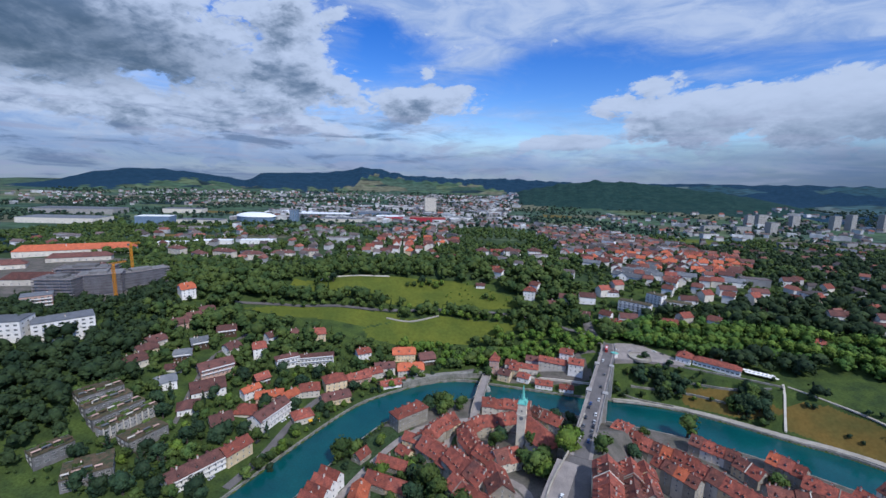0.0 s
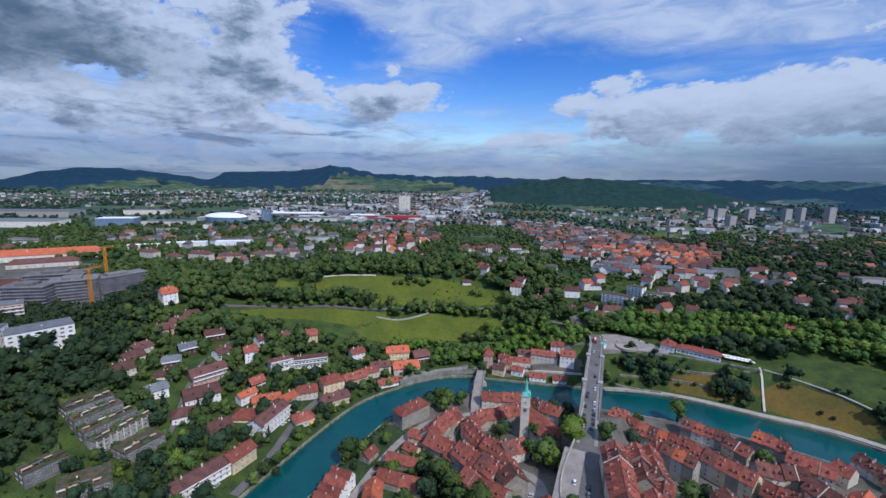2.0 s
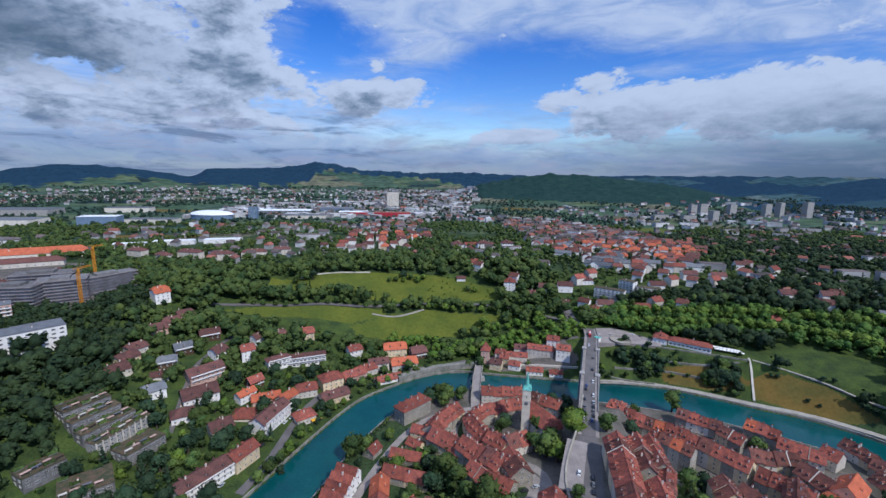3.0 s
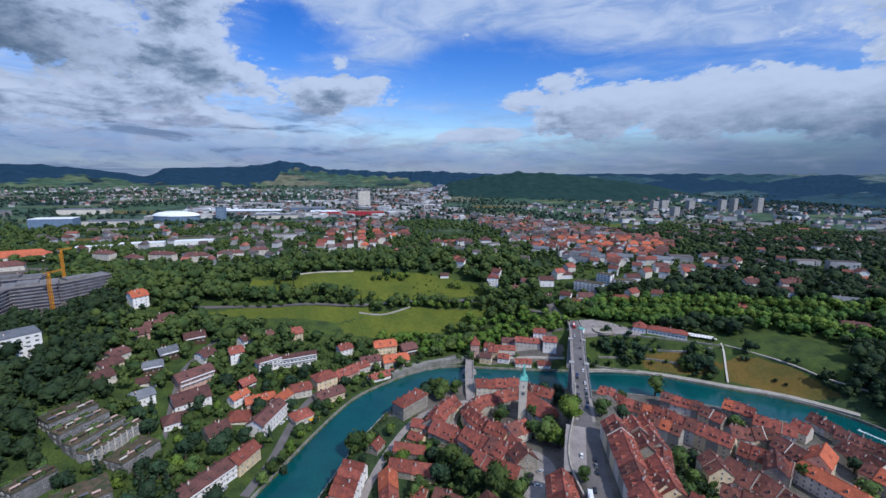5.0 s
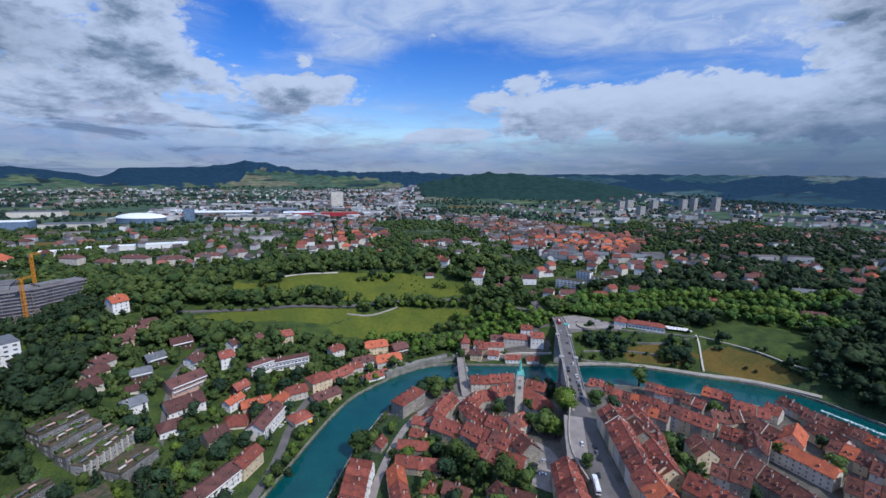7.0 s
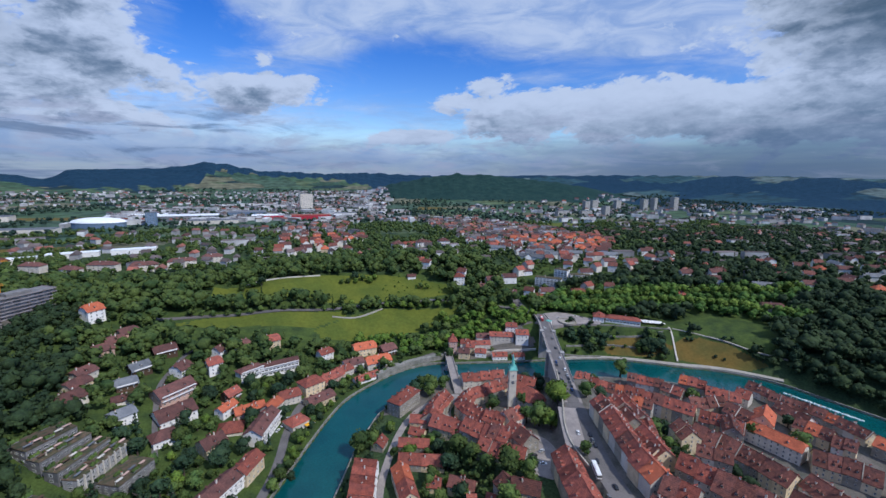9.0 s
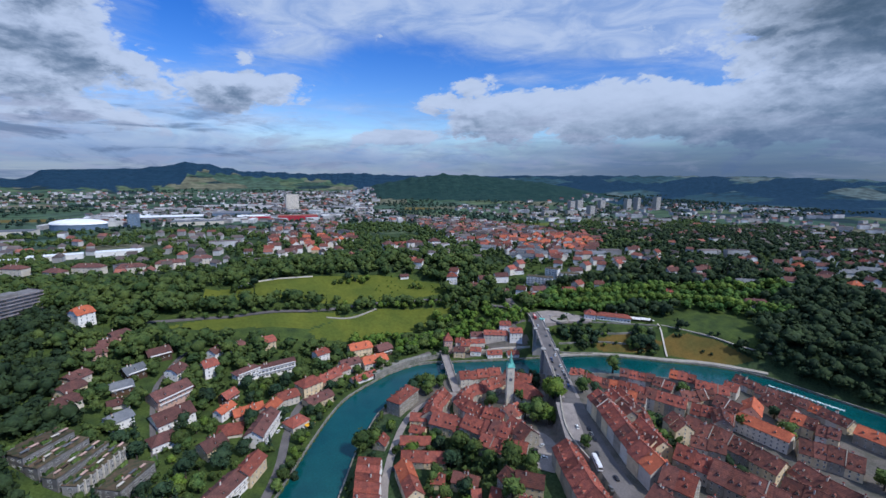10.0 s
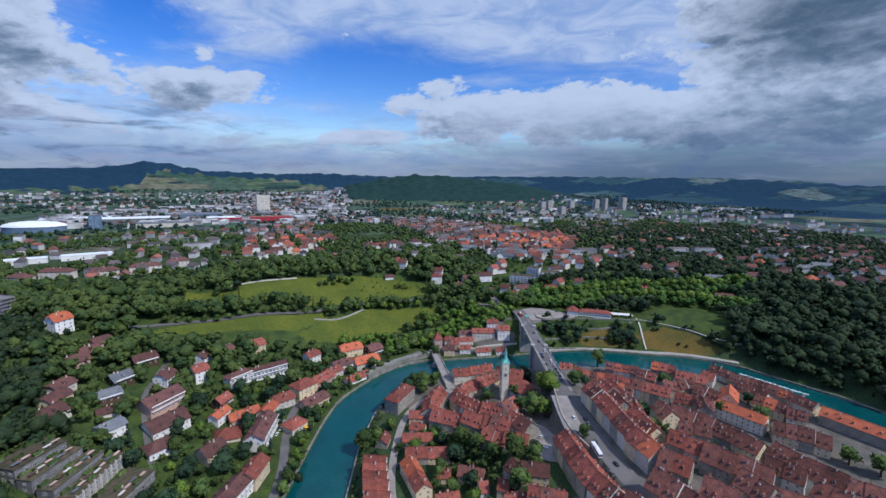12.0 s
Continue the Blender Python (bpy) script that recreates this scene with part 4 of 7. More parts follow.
def bent_rows(lines):
    """Rows for terrace(), laid along the ridge lines."""
    out = []
    for points, deep in lines:
        for (ax, ay, az), (bx, by, bz) in zip(points, points[1:]):
            mx, my = (ax + bx) / 2, (ay + by) / 2
            turn = math.degrees(math.atan2(by - ay, bx - ax))
            if abs(turn) > 90:
                turn -= math.copysign(180, turn)
            out.append((mx, my, turn, math.dist((ax, ay), (bx, by)) + 2.4, deep, (az + bz) / 2 - height(mx, my)))
    return out


LOWER = [
    (-26.2, 272.6, -25, 12.1, 9, 8), (-30.2, 260.6, -40, 10.9, 8, 6), (-36.2, 247, -21, 20.5, 9, 8), (-58.5, 255, 58, 10, 8, 8),
    (-36, 228, -21, 29, 10, 9), (-51.5, 209.2, -90, 27.4, 10.5, 11), (-34, 206.9, -25, 8, 8, 8), (-19.4, 198.4, -39, 15.7, 10, 9),
    (-41.4, 186, -10, 13.3, 10, 9), (-11.7, 174.2, -42, 6.3, 9, 8), (-20.2, 183, -16, 5, 9, 8), (5, 169, -35, 15, 11, 10)]
terrace([(x, y, a, l, d * 1.06, z - height(x, y)) for x, y, a, l, d, z in JUNKERN], OLD, "row along the bridge street", dormers=2)
terrace([(x, y, a, l, d * 1.16, z - height(x, y)) for x, y, a, l, d, z in MATTE], OLD, "rows above the river")
terrace([(x, y, a, l, d * 1.16, z - height(x, y)) for x, y, a, l, d, z in WEIR], OLD, "rows by the weir", roof="tile_old")
terrace([(x, y, a, l, d * 1.16, z - height(x, y)) for x, y, a, l, d, z in SOUTH], OLD, "rows of the upper old town", roof="tile_old")
terrace(GASSE, OLD, "row beside the street", dormers=2)
terrace(bent_rows(BENT), OLD, "houses round the church hill", plot=8.5)
terrace(LOWER, LOW, "houses on the lower bank", dormers=1, plot=14)
# five gabled houses side by side at the water
for x, y, turn, l, d, ridge in [(-71, 229.3, -25, 14, 7, 12), (-73, 222.4, -25, 14, 7, 12), (-74.6, 215.4, -25, 14, 7, 12), (-76, 208.6, -25, 14, 7, 12), (-78, 199.5, -25, 14.4, 7.6, 12)]:
    house(x, y, turn, l, d - 0.05, ridge, "gable", "white", "tile", "gabled riverside house with steep red tiled roof", "house", "gabled houses in a row", "town_house", 1.05, 0.3, dormers=0, chimneys=1, sides="lr", step=2.6)
house(-31.5, 298.5, 41, 27, 12, 15.5, "hip", "sandstone", "tile", "large grey stone mill house at the water with hipped tile roof", "house", "", "mill_house", 0.7, 0.6, step=2.6, dormers=4, chimneys=3)
house(269.8, 122, -81, 60, 13, 13, "gable", "sandstone", "tile_new", "long riverside building with bright red tiled roof", "building", "", "long_building", 0.75, step=4.2, dormers=8, chimneys=2)
house(213, 191.5, -150, 19, 13, 18.5, "gable", "cream", "tile_new", "tall building with bright orange tiled gable roof", "house", "", "town_house", 0.9, dormers=1)
house(201.3, 174.5, -76, 33, 12, 14, "half", "plaster", "tile_new", "building with hipped orange tile roof", "house", "", "town_house", 0.7, dormers=2)

ALT = "houses on the green bank"
# villas of the green bank: x, y, direction, length, depth, height of the ridge, roof form, walls, roof tiles
BANK_HOUSES = [
    (-219.7, 395.1, 30, 16, 14, 9, "gable", "timber", "tile_brown"), (-229.6, 366.1, 40, 13, 13, 9, "gable", "timber", "slate"), (-231.7, 345.4, 25, 13, 12, 8, "half", "timber", "slate"),
    (-228.7, 328.7, 20, 12, 9, 5, "gable", "plaster", "tile_brown"), (-223.1, 308.9, 40, 14, 11, 9, "half", "white", "slate"), (-260.8, 353.5, 60, 14, 12, 9, "half", "plaster", "tile_brown"),
    (-259.1, 339.1, 60, 15, 12, 9, "half", "cream", "tile_brown"), (-256.8, 322.6, 55, 16, 13, 9, "half", "plaster", "tile_brown"), (-261.8, 388.5, 40, 14, 12, 9, "half", "pink", "tile_brown"),
    (-257.9, 403.8, 40, 14, 12, 9, "half", "plaster", "tile_brown"), (-253.8, 421.4, 40, 13, 12, 9, "half", "pink", "tile_brown"), (-178.8, 374.2, 30, 11, 11, 14, "half", "white", "tile"),
    (-178.2, 398.2, 60, 10, 10, 11, "gable", "white", "tile_brown"), (-160.2, 407.5, 30, 11, 10, 10, "half", "white", "tile_brown"), (-134.6, 412.2, 20, 12, 11, 11, "half", "cream", "tile"),
    (-201.4, 368.5, 60, 12, 12, 11, "half", "white", "tile_brown"), (-200.0, 338.2, 45, 26, 15, 12, "gable", "pink", "tile_brown"), (-194.5, 316.5, 35, 24, 17, 10, "gable", "white", "tile_brown"),
    (-194.9, 292.2, 30, 15, 12, 9, "hip", "white", "tile_brown"), (-161.9, 319.8, 55, 14, 8, 9, "gable", "white", "tile_new"), (-161.1, 337.9, 50, 11, 9, 10, "gable", "timber", "tile"),
    (-146.1, 319.3, 20, 20, 10, 8, "gable", "pink", "tile_new"), (-129.9, 316.9, 60, 14, 10, 11, "gable", "plaster", "tile_new"), (-134.8, 292.8, 70, 30, 13, 13, "gable", "white", "tile_brown"),
    (-156.3, 300.4, 0, 16, 14, 7, "hip", "plaster", "tile"), (-164.8, 280.3, 40, 14, 13, 11, "gable", "cream", "tile_brown"), (-140.2, 251.8, 62, 18, 11, 12, "gable", "cream", "tile"),
    (-155.6, 232.7, 55, 32, 13, 11, "gable", "white", "tile_brown"), (-112.5, 298.5, 35, 14, 12, 9, "hip", "plaster", "tile"), (-118.5, 333.1, 20, 16, 12, 10, "half", "plaster", "tile"),
    (-100.8, 345.8, 30, 18, 14, 14, "hip", "cream", "tile"), (-94.9, 327.4, 30, 22, 12, 9, "half", "cream", "tile_brown"), (-84.0, 360.5, 35, 20, 12, 9, "half", "pink", "tile"),
    (-72.6, 370.2, 30, 16, 11, 9, "half", "plaster", "tile"), (-62.5, 378.3, 15, 18, 11, 11, "gable", "plaster", "tile_brown"), (-87.2, 398.8, 30, 13, 11, 11, "half", "white", "tile"),
    (-48.1, 408.4, 10, 22, 14, 12, "half", "cream", "tile_new"), (-38.8, 381.9, 12, 24, 14, 11, "half", "plaster", "tile_new"), (-25.2, 403.8, 20, 15, 13, 11, "half", "timber", "tile_brown"),
    (-53.0, 358.5, 25, 24, 9, 6, "gable", "white", "tile")]
WALL_WORDS = {"white": "white", "plaster": "off-white", "cream": "cream", "pink": "pale pink", "timber": "dark timber"}
ROOF_WORDS = {"tile": "red tiled", "tile_new": "bright orange tiled", "tile_brown": "purple-brown tiled", "slate": "dark grey"}
for k, (x, y, turn, l, d, ridge, kind, wall, roof) in enumerate(BANK_HOUSES):
    label = WALL_WORDS[wall] + " house with " + ROOF_WORDS[roof] + (" hipped" if kind == "hip" else "") + " roof among garden trees"
    house(x, y, turn, l, d, ridge, kind, wall, roof, label, "house", ALT, "villa", 0.62 if l > 12 else 0.75, 1.0 if wall in ("timber", "pink") else 0.8,
          dormers=3 if l > 28 else 2 if l > 17 and kind != "hip" else k % 2 if l > 11 else 0, chimneys=1 + k % 2, balconies=2 if l > 24 and ridge > 10 else 1 if wall == "timber" else 0)

# ---- single buildings across the river ----
def flat_block(x, y, turn, l, d, tall, label, wall="white", roof="gravel_roof", name="apartment_block", group="", balconies=0, step=4.2, sides="flr", storeys=None, chimneys=1):
    return house(x, y, turn, l, d, tall, "flat", wall, roof, label, "apartment block", group, name, windows=WINDOW_WIDE, step=step, sides=sides, chimneys=chimneys, balconies=balconies, storeys=storeys)


for x, y, turn, l in ((-150.4, 368, 34, 20), (-127.9, 377.8, 17, 33)):
    house(x, y, turn, l, 10, 10.5, "hip" if l < 25 else "gable", "white", "tile_brown", "long white apartment house with blue balconies and brown roof", "apartment house", "bent apartment house",
          "apartment_house", 0.5, 0.8, windows=WINDOW_WIDE, step=3.2, sides="flr", chimneys=2, balconies=2)
house(-286, 441, 50, 14, 13, 15, "half", "white", "tile_new", "white villa with bright red half-hipped roof on the slope", "house", ALT, "villa", 0.8, 0.8, dormers=1, chimneys=2)
# gate tower and houses at the old bridge's far end
tower = thing("gate_tower", pose(41, 389, height(41, 389), 0, 0, -12), "pale pink square gate tower with red pyramid roof", "tower")
tm = Mesh()
tm.box(-4.2, -4.2, -1, 4.2, 4.2, 14.5)
part("wall", tm.data("wall", M["pink"]), tower)
tm = Mesh()
tm.solid([(-5, -5, 14.3), (5, -5, 14.3), (5, 5, 14.3), (-5, 5, 14.3)], [(-2.2, -2.2, 18.2), (2.2, -2.2, 18.2), (2.2, 2.2, 18.2), (-2.2, 2.2, 18.2)])
tm.solid([(-2.2, -2.2, 18.2), (2.2, -2.2, 18.2), (2.2, 2.2, 18.2), (-2.2, 2.2, 18.2)], [(-0.2, -0.2, 22), (0.2, -0.2, 22), (0.2, 0.2, 22), (-0.2, 0.2, 22)])
part("roof", tm.data("roof", M["tile"]), tower)
for side in range(4):
    for zz in (3.5, 7.2, 10.8):
        for o in (-1.5, 1.5):
            part("window", WINDOW, tower, at=pose(0, 0, 0, 0, 0, 90 * side) @ pose(o, -4.2, zz))
BRIDGEHEAD = "houses by the old bridge"
for x, y, turn, l, d, ridge, wall, roof in [
        (72.4, 390.5, -12, 21, 8, 9, "plaster", "tile"), (96, 388, -22, 25, 9, 10, "plaster", "tile"), (115.1, 378, -20, 13, 10, 12, "white", "tile"),
        (67.6, 376.6, -27, 11, 8, 8, "white", "tile"), (84, 366.5, -13, 15, 8, 7, "white", "tile"), (50, 378.5, -25, 11, 9, 10, "cream", "tile_brown"), (60, 387, -22, 9, 8, 10, "cream", "tile"),
        (58, 397, -18, 10, 9, 10, "white", "tile"), (82, 402, -14, 17, 9, 9, "plaster", "tile_brown"), (103, 361.5, -12, 12, 7, 6, "white", "tile"), (110, 393, -22, 12, 9, 10, "white", "tile")]:
    house(x, y, turn, l, d, ridge, "gable" if l > 12 else "half", wall, roof, "old house with red tiled roof by the far bridgehead", "house", BRIDGEHEAD, "town_house", 0.75, 0.5, dormers=2 if l > 12 else 1)
# the old tram shed with its terrace of parasols
house(236, 367, -38, 36, 9, 8, "hip", "white", "tile", "long low depot hall with red hipped roof", "hall", "", "depot_hall", 0.6, 0.8, windows=WINDOW_WIDE, step=3.2, storeys=1, chimneys=1)
house(215, 381.5, -38, 12, 12, 10, "hip", "white", "tile", "square head building of the depot with red hipped roof", "hall", "", "depot_house", 0.65, 0.8, dormers=1)
PARASOL_TOP = Mesh()
PARASOL_TOP.tube(0, 0, 2.3, 2.55, 2.05, 1.95, 8)
PARASOL_TOP.tube(0, 0, 2.55, 3.3, 1.95, 0.1, 8)
PARASOL_TOP = PARASOL_TOP.data("canopy", M["white"])
PARASOL_POLE = Mesh()
PARASOL_POLE.tube(0, 0, -0.3, 3.4, 0.06, 0.05, 6)
PARASOL_POLE.box(-0.4, -0.4, -0.3, 0.4, 0.4, 0.12)
PARASOL_POLE = PARASOL_POLE.data("pole", M["timber"])
for k in range(16):
    x, y = 256 + 16 * (k // 2) / 7 + rng.uniform(-0.4, 0.4), 356.5 - 11.5 * (k // 2) / 7 + (k % 2) * 4.4
    sunshade = thing("parasol", pose(x, y, height(x, y) + 0.2, 0, 0, 10 * k), "open white parasol on the depot terrace", "parasol", "terrace parasols")
    part("canopy", PARASOL_TOP, sunshade)
    part("pole", PARASOL_POLE, sunshade)
# blocks and villas behind the east bank
flat_block(207.8, 478.2, -39, 34, 12, 12, "white apartment block with long balcony bands", "white", balconies=3)
flat_block(237.9, 493, -52, 18, 12, 12.5, "white apartment block with flat roof", balconies=3)
flat_block(256, 477.1, -23, 26, 12, 10, "white apartment block with balcony bands", balconies=2)
UPHILL = "villas on the east hill"
for k, (x, y, turn, l, d, ridge) in enumerate([
        (95, 520, -14, 14, 12, 15), (119.3, 498.3, -14, 13, 9, 7), (35.8, 547.2, -3, 11, 7, 5), (179.2, 454.2, -11, 14.7, 9, 8), (233.1, 448.4, -14, 16.7, 10, 9),
        (149.3, 468.4, -17, 9.2, 8, 8), (196, 517.3, -2, 13.7, 10, 9), (57.5, 584.1, 1, 15.7, 10, 9), (73.7, 710.8, 10, 24.5, 11, 10), (102.9, 715.7, 9, 24.8, 11, 10),
        (140, 727.6, 8, 18.1, 10, 9), (129.3, 592.2, -3, 19.7, 12, 9), (346, 395, -20, 14, 10, 8), (410, 327, -30, 22, 12, 9), (330, 452, 10, 15, 11, 9)]):
    house(x, y, turn, l, d, ridge, ("hip", "half", "gable")[k % 3], ("white", "plaster", "white")[k % 3], ("tile", "tile_brown", "tile_brown", "tile")[k % 4], "villa with tiled roof among dense trees", "house", UPHILL,
          "villa", 0.7, 0.8, dormers=1 if l > 12 else 0, step=3.6, sides="flr")
for x, y, turn in ((47, 690, 4), (92, 700, 0), (133, 704, -4)):
    house(x, y, turn, 19, 14, 15, "hip", "white", "tile_brown", "large white mansion with low brown hipped roof before the wood", "house", "mansions before the wood", "villa", 0.6, 0.9, step=4, sides="f", dormers=1, chimneys=2)
for x, y, turn, l in ((-420, 735, 14, 60), (-350, 752, 14, 56), (-470, 700, 14, 44)):
    house(x, y, turn, l, 16, 7, "flat", "white", "membrane", "long low white workshop hall beside the bare yard", "hall", "low white halls", "hall", windows=WINDOW_WIDE, step=12, storeys=1, sides="f", chimneys=0)
for k in range(5):
    house(238 + k * 14, 570 + k * 18, -40, 46 - 4 * k, 10.5, 11, "gable", "white", "slate", "white terrace of row houses with dark roof", "row house", "dark-roofed terraces", "terrace_row", 0.8, 0.5, step=9, sides="fl", chimneys=3, storeys=1)
# terraced flats stepping down the west slope
STEPS = "terraced flats on the west slope"
for x, y, turn, l, d, ridge in [(-251.6, 280.4, 55, 26, 16, 8), (-241, 274, 59, 28, 9, 7.5), (-230.9, 269.5, 64, 32, 9, 7), (-220.9, 266.9, 68, 36, 9, 6.5), (-205.2, 258.3, 63, 24, 16, 6.5), (-240.7, 230.5, 60, 20, 12, 7), (-213.1, 224.3, 36, 24, 20, 7)]:
    h = house(x, y, turn, l, d, ridge, "flat", "granite" if l == 36 else "concrete", "gravel_roof", "terraced flats with planted roof terraces and awnings", "terraced flats", STEPS, "terraced_flats", windows=WINDOW_WIDE, step=3.4, sides="flr", chimneys=1, storeys=2)
    for k in range(int(l // 5)):
        b = Mesh()
        w = rng.uniform(1.7, 2.35)
        b.box(-w, -0.8, 0.0, w, 0.8, 0.16)
        b.box(-w + 0.1, 0.6, -1.9, -w + 0.3, 0.7, 0.0)
        b.box(w - 0.3, 0.6, -1.9, w - 0.1, 0.7, 0.0)
        part("awning", b.data("awning", M[("pink", "slate", "pink", "timber", "plaster")[(k + int(l)) % 5]]), h, at=pose(-l / 2 + 2.6 + k * 5, -d / 2 + 2.0 + (k % 3) * 0.9, ridge + 2.3))
    for k in range(int(l // 4) + 1 if l == 36 else 0):
        b = Mesh()
        b.box(-0.2, -0.9, -1.0, 0.2, 0.05, ridge + 0.9)
        part("buttress", b.data("buttress", M["plaster"]), h, "pale upright fin between the flats", at=pose(-l / 2 + k * 4.0, -d / 2, 0))
    for k in range(int(l // 5)):
        b = Mesh()
        b.box(-2.2, -0.8, -0.2, 2.2, 0.8, 0.7, 0)
        planter = part("planter", b.data("planter", M["concrete"]), h, "planter full of green shrubs", at=pose(-l / 2 + 2.6 + k * 5, d / 2 - 1.6 - (k % 3) * (d - 3.2) / 2, ridge + 0.5))
        b = Mesh()
        for q in range(10):
            xx, w, tall = -2.4 + q * 0.53, rng.uniform(0.7, 1.3), rng.uniform(1.1, 2.7)
            b.v += [(xx, -w, 0.55), (xx, -w * 0.8, tall * 0.8), (xx, rng.uniform(-0.3, 0.3), tall), (xx, w * 0.8, tall * 0.8), (xx, w, 0.55)]
        b.f = [(5 * q + e, 5 * q + (e + 1) % 5, 5 * q + 5 + (e + 1) % 5, 5 * q + 5 + e) for q in range(9) for e in range(5)] + [(4, 3, 2, 1, 0), (45, 46, 47, 48, 49)]
        b.s = [0] * len(b.f)
        part("shrubs", b.data("shrubs", M["leaf"]), planter)
# hospital-like white block and works on the west plateau
flat_block(-326.6, 338.3, 45, 40, 22, 14, "white office block with flat roof and rows of windows", "white", "slate", balconies=0, step=4.6, storeys=4)
flat_block(-358, 318, 20, 34, 22, 12, "white office wing with flat dark grey roof", "white", "slate", step=4.6, storeys=3)
flat_block(-400, 330, 40, 34, 20, 14, "office block with flat dark roof", "plaster", "slate")
flat_block(-381, 372, 40, 22, 16, 13, "pale pink office block with yellow balconies", "pink", "slate", balconies=3)
SITE = "unfinished blocks on the building site"
for x, y, turn, l, d, tall in [(-387, 404, 8, 34, 24, 21), (-366, 428, 30, 36, 26, 23), (-346, 459, 57, 46, 20, 20), (-400, 452, 20, 50, 24, 22)]:
    h = thing("building_shell", pose(x, y, height(x, y), 0, 0, turn), "unfinished grey concrete building wrapped in scaffolding", "building shell", SITE)
    n = int(tall // 3)
    for k in range(n):
        b = Mesh()
        b.box(-l / 2, -d / 2, k * 3.0 - 0.5, l / 2, d / 2, k * 3.0 + 0.1)
        b.box(-l / 2 + 0.9, -d / 2 + 0.9, k * 3.0 + 0.1, l / 2 - 0.9, d / 2 - 0.9, k * 3.0 + 2.5)
        part("storey", b.data("storey", M["granite"]), h)
    b = Mesh()
    b.box(-l / 2 - 0.2, -d / 2 - 0.2, n * 3.0 - 0.5, l / 2 + 0.2, d / 2 + 0.2, n * 3.0)
    b.box(-l / 4, -d / 4, n * 3.0, l / 6, d / 4, n * 3.0 + 2.4)
    part("roof_slab", b.data("roof_slab", M["concrete"]), h)
    face = -d / 2 - 1.0
    for k in range(int(l // 6) + 1):
        b = Mesh()
        b.beam((-l / 2 + k * 6.0, face, -0.5), (-l / 2 + k * 6.0, face, n * 3.0 + 0.8), 0.1)
        part("scaffold_pole", b.data("scaffold_pole", M["scaffold"]), h)
    for k in range(n + 1):
        b = Mesh()
        b.box(-l / 2 - 0.3, face - 0.3, k * 3.0 - 0.1, l / 2 + 0.3, -d / 2 - 0.25, k * 3.0 + 0.06)
        b.box(-l / 2 - 0.3, face - 0.3, k * 3.0 + 0.06, l / 2 + 0.3, face - 0.2, k * 3.0 + 0.9)
        part("scaffold_deck", b.data("scaffold_deck", M["scaffold"]), h, "grey plank deck with its guard board")
    for q in (-1, 1):
        for k in range(n + 1):
            b = Mesh()
            b.box(-0.5, -d / 2, k * 3.0 - 0.1, 0.5, d / 2, k * 3.0 + 0.06)
            b.box(0.4 * q - 0.06, -d / 2, k * 3.0 + 0.06, 0.4 * q + 0.06, d / 2, k * 3.0 + 0.9)
            part("scaffold_deck", b.data("scaffold_deck", M["scaffold"]), h, "grey plank deck with its guard board", at=pose(q * (l / 2 + 0.75), 0, 0))


def crane(x, y, tall, turn, reach):
    c = thing("tower_crane", pose(x, y, height(x, y), 0, 0, turn), "orange lattice tower crane on the building site", "crane", "cranes")
    m = Mesh()
    for a in (-0.9, 0.9):
        for b in (-0.9, 0.9):
            m.beam((a, b, 0), (a, b, tall), 0.2)
    for k in range(int(tall // 2)):
        z = k * 2.0
        for a, b in (((-0.9, -0.9), (0.9, -0.9)), ((0.9, -0.9), (0.9, 0.9)), ((0.9, 0.9), (-0.9, 0.9)), ((-0.9, 0.9), (-0.9, -0.9))):
            m.beam((*a, z), (*b, z + 2.0), 0.12)
    part("mast", m.data("mast", M["crane"]), c)
    m = Mesh()
    for s in (-0.7, 0.7):
        m.beam((-reach * 0.3, s, tall), (reach, s, tall), 0.16)
    m.beam((-reach * 0.3, 0, tall + 1.3), (reach, 0, tall + 1.1), 0.16)
    for k in range(int(reach * 1.3 // 2)):
        xx = -reach * 0.3 + 2 * k
        m.beam((xx, -0.7, tall), (xx + 1, 0, tall + 1.2), 0.08)
        m.beam((xx + 1, 0, tall + 1.2), (xx + 2, 0.7, tall), 0.08)
    part("jib", m.data("jib", M["crane"]), c)
    m = Mesh()
    m.box(-1, -1, tall - 2.2, 1, 1, tall)
    part("cab", m.data("cab", M["crane"]), c)
    m = Mesh()
    m.box(-reach * 0.3, -0.9, tall - 1.6, -reach * 0.3 + 2.6, 0.9, tall + 0.2)
    part("counterweight", m.data("counterweight", M["concrete"]), c)


crane(-341, 413, 35, 78, 14)
crane(-366, 471, 44, 62, 10)
BARRACKS = "long barracks with red roofs"
for x, y, turn, l, d, ridge in [(-545, 602, 27, 140, 20, 15), (-505, 560, 27, 70, 14, 11), (-452, 452, 12, 74, 17, 13), (-560, 500, 30, 60, 14, 11), (-440, 520, 27, 50, 12, 9)]:
    house(x, y, turn, l, d, ridge, "hip", "plaster", "tile_new" if l > 100 else "tile_brown", "long barracks building with red tiled roof", "building", BARRACKS, "barracks", 0.7, 0.6, step=7.0, sides="f", dormers=0, chimneys=3, storeys=1)
for x, y, turn, l in [(-418, 632, -20, 26), (-369, 606, -30, 22), (-345, 630, -15, 34), (-299, 622, 10, 30), (-260, 640, 12, 34), (-227, 662, 8, 26)]:
    house(x, y, turn, l, 12, 13, "hip", "plaster", "tile_brown", "brown-roofed house row beyond the trees", "house", "brown-roofed rows", "row_house", 0.62, 0.6, step=5, sides="f", chimneys=2)

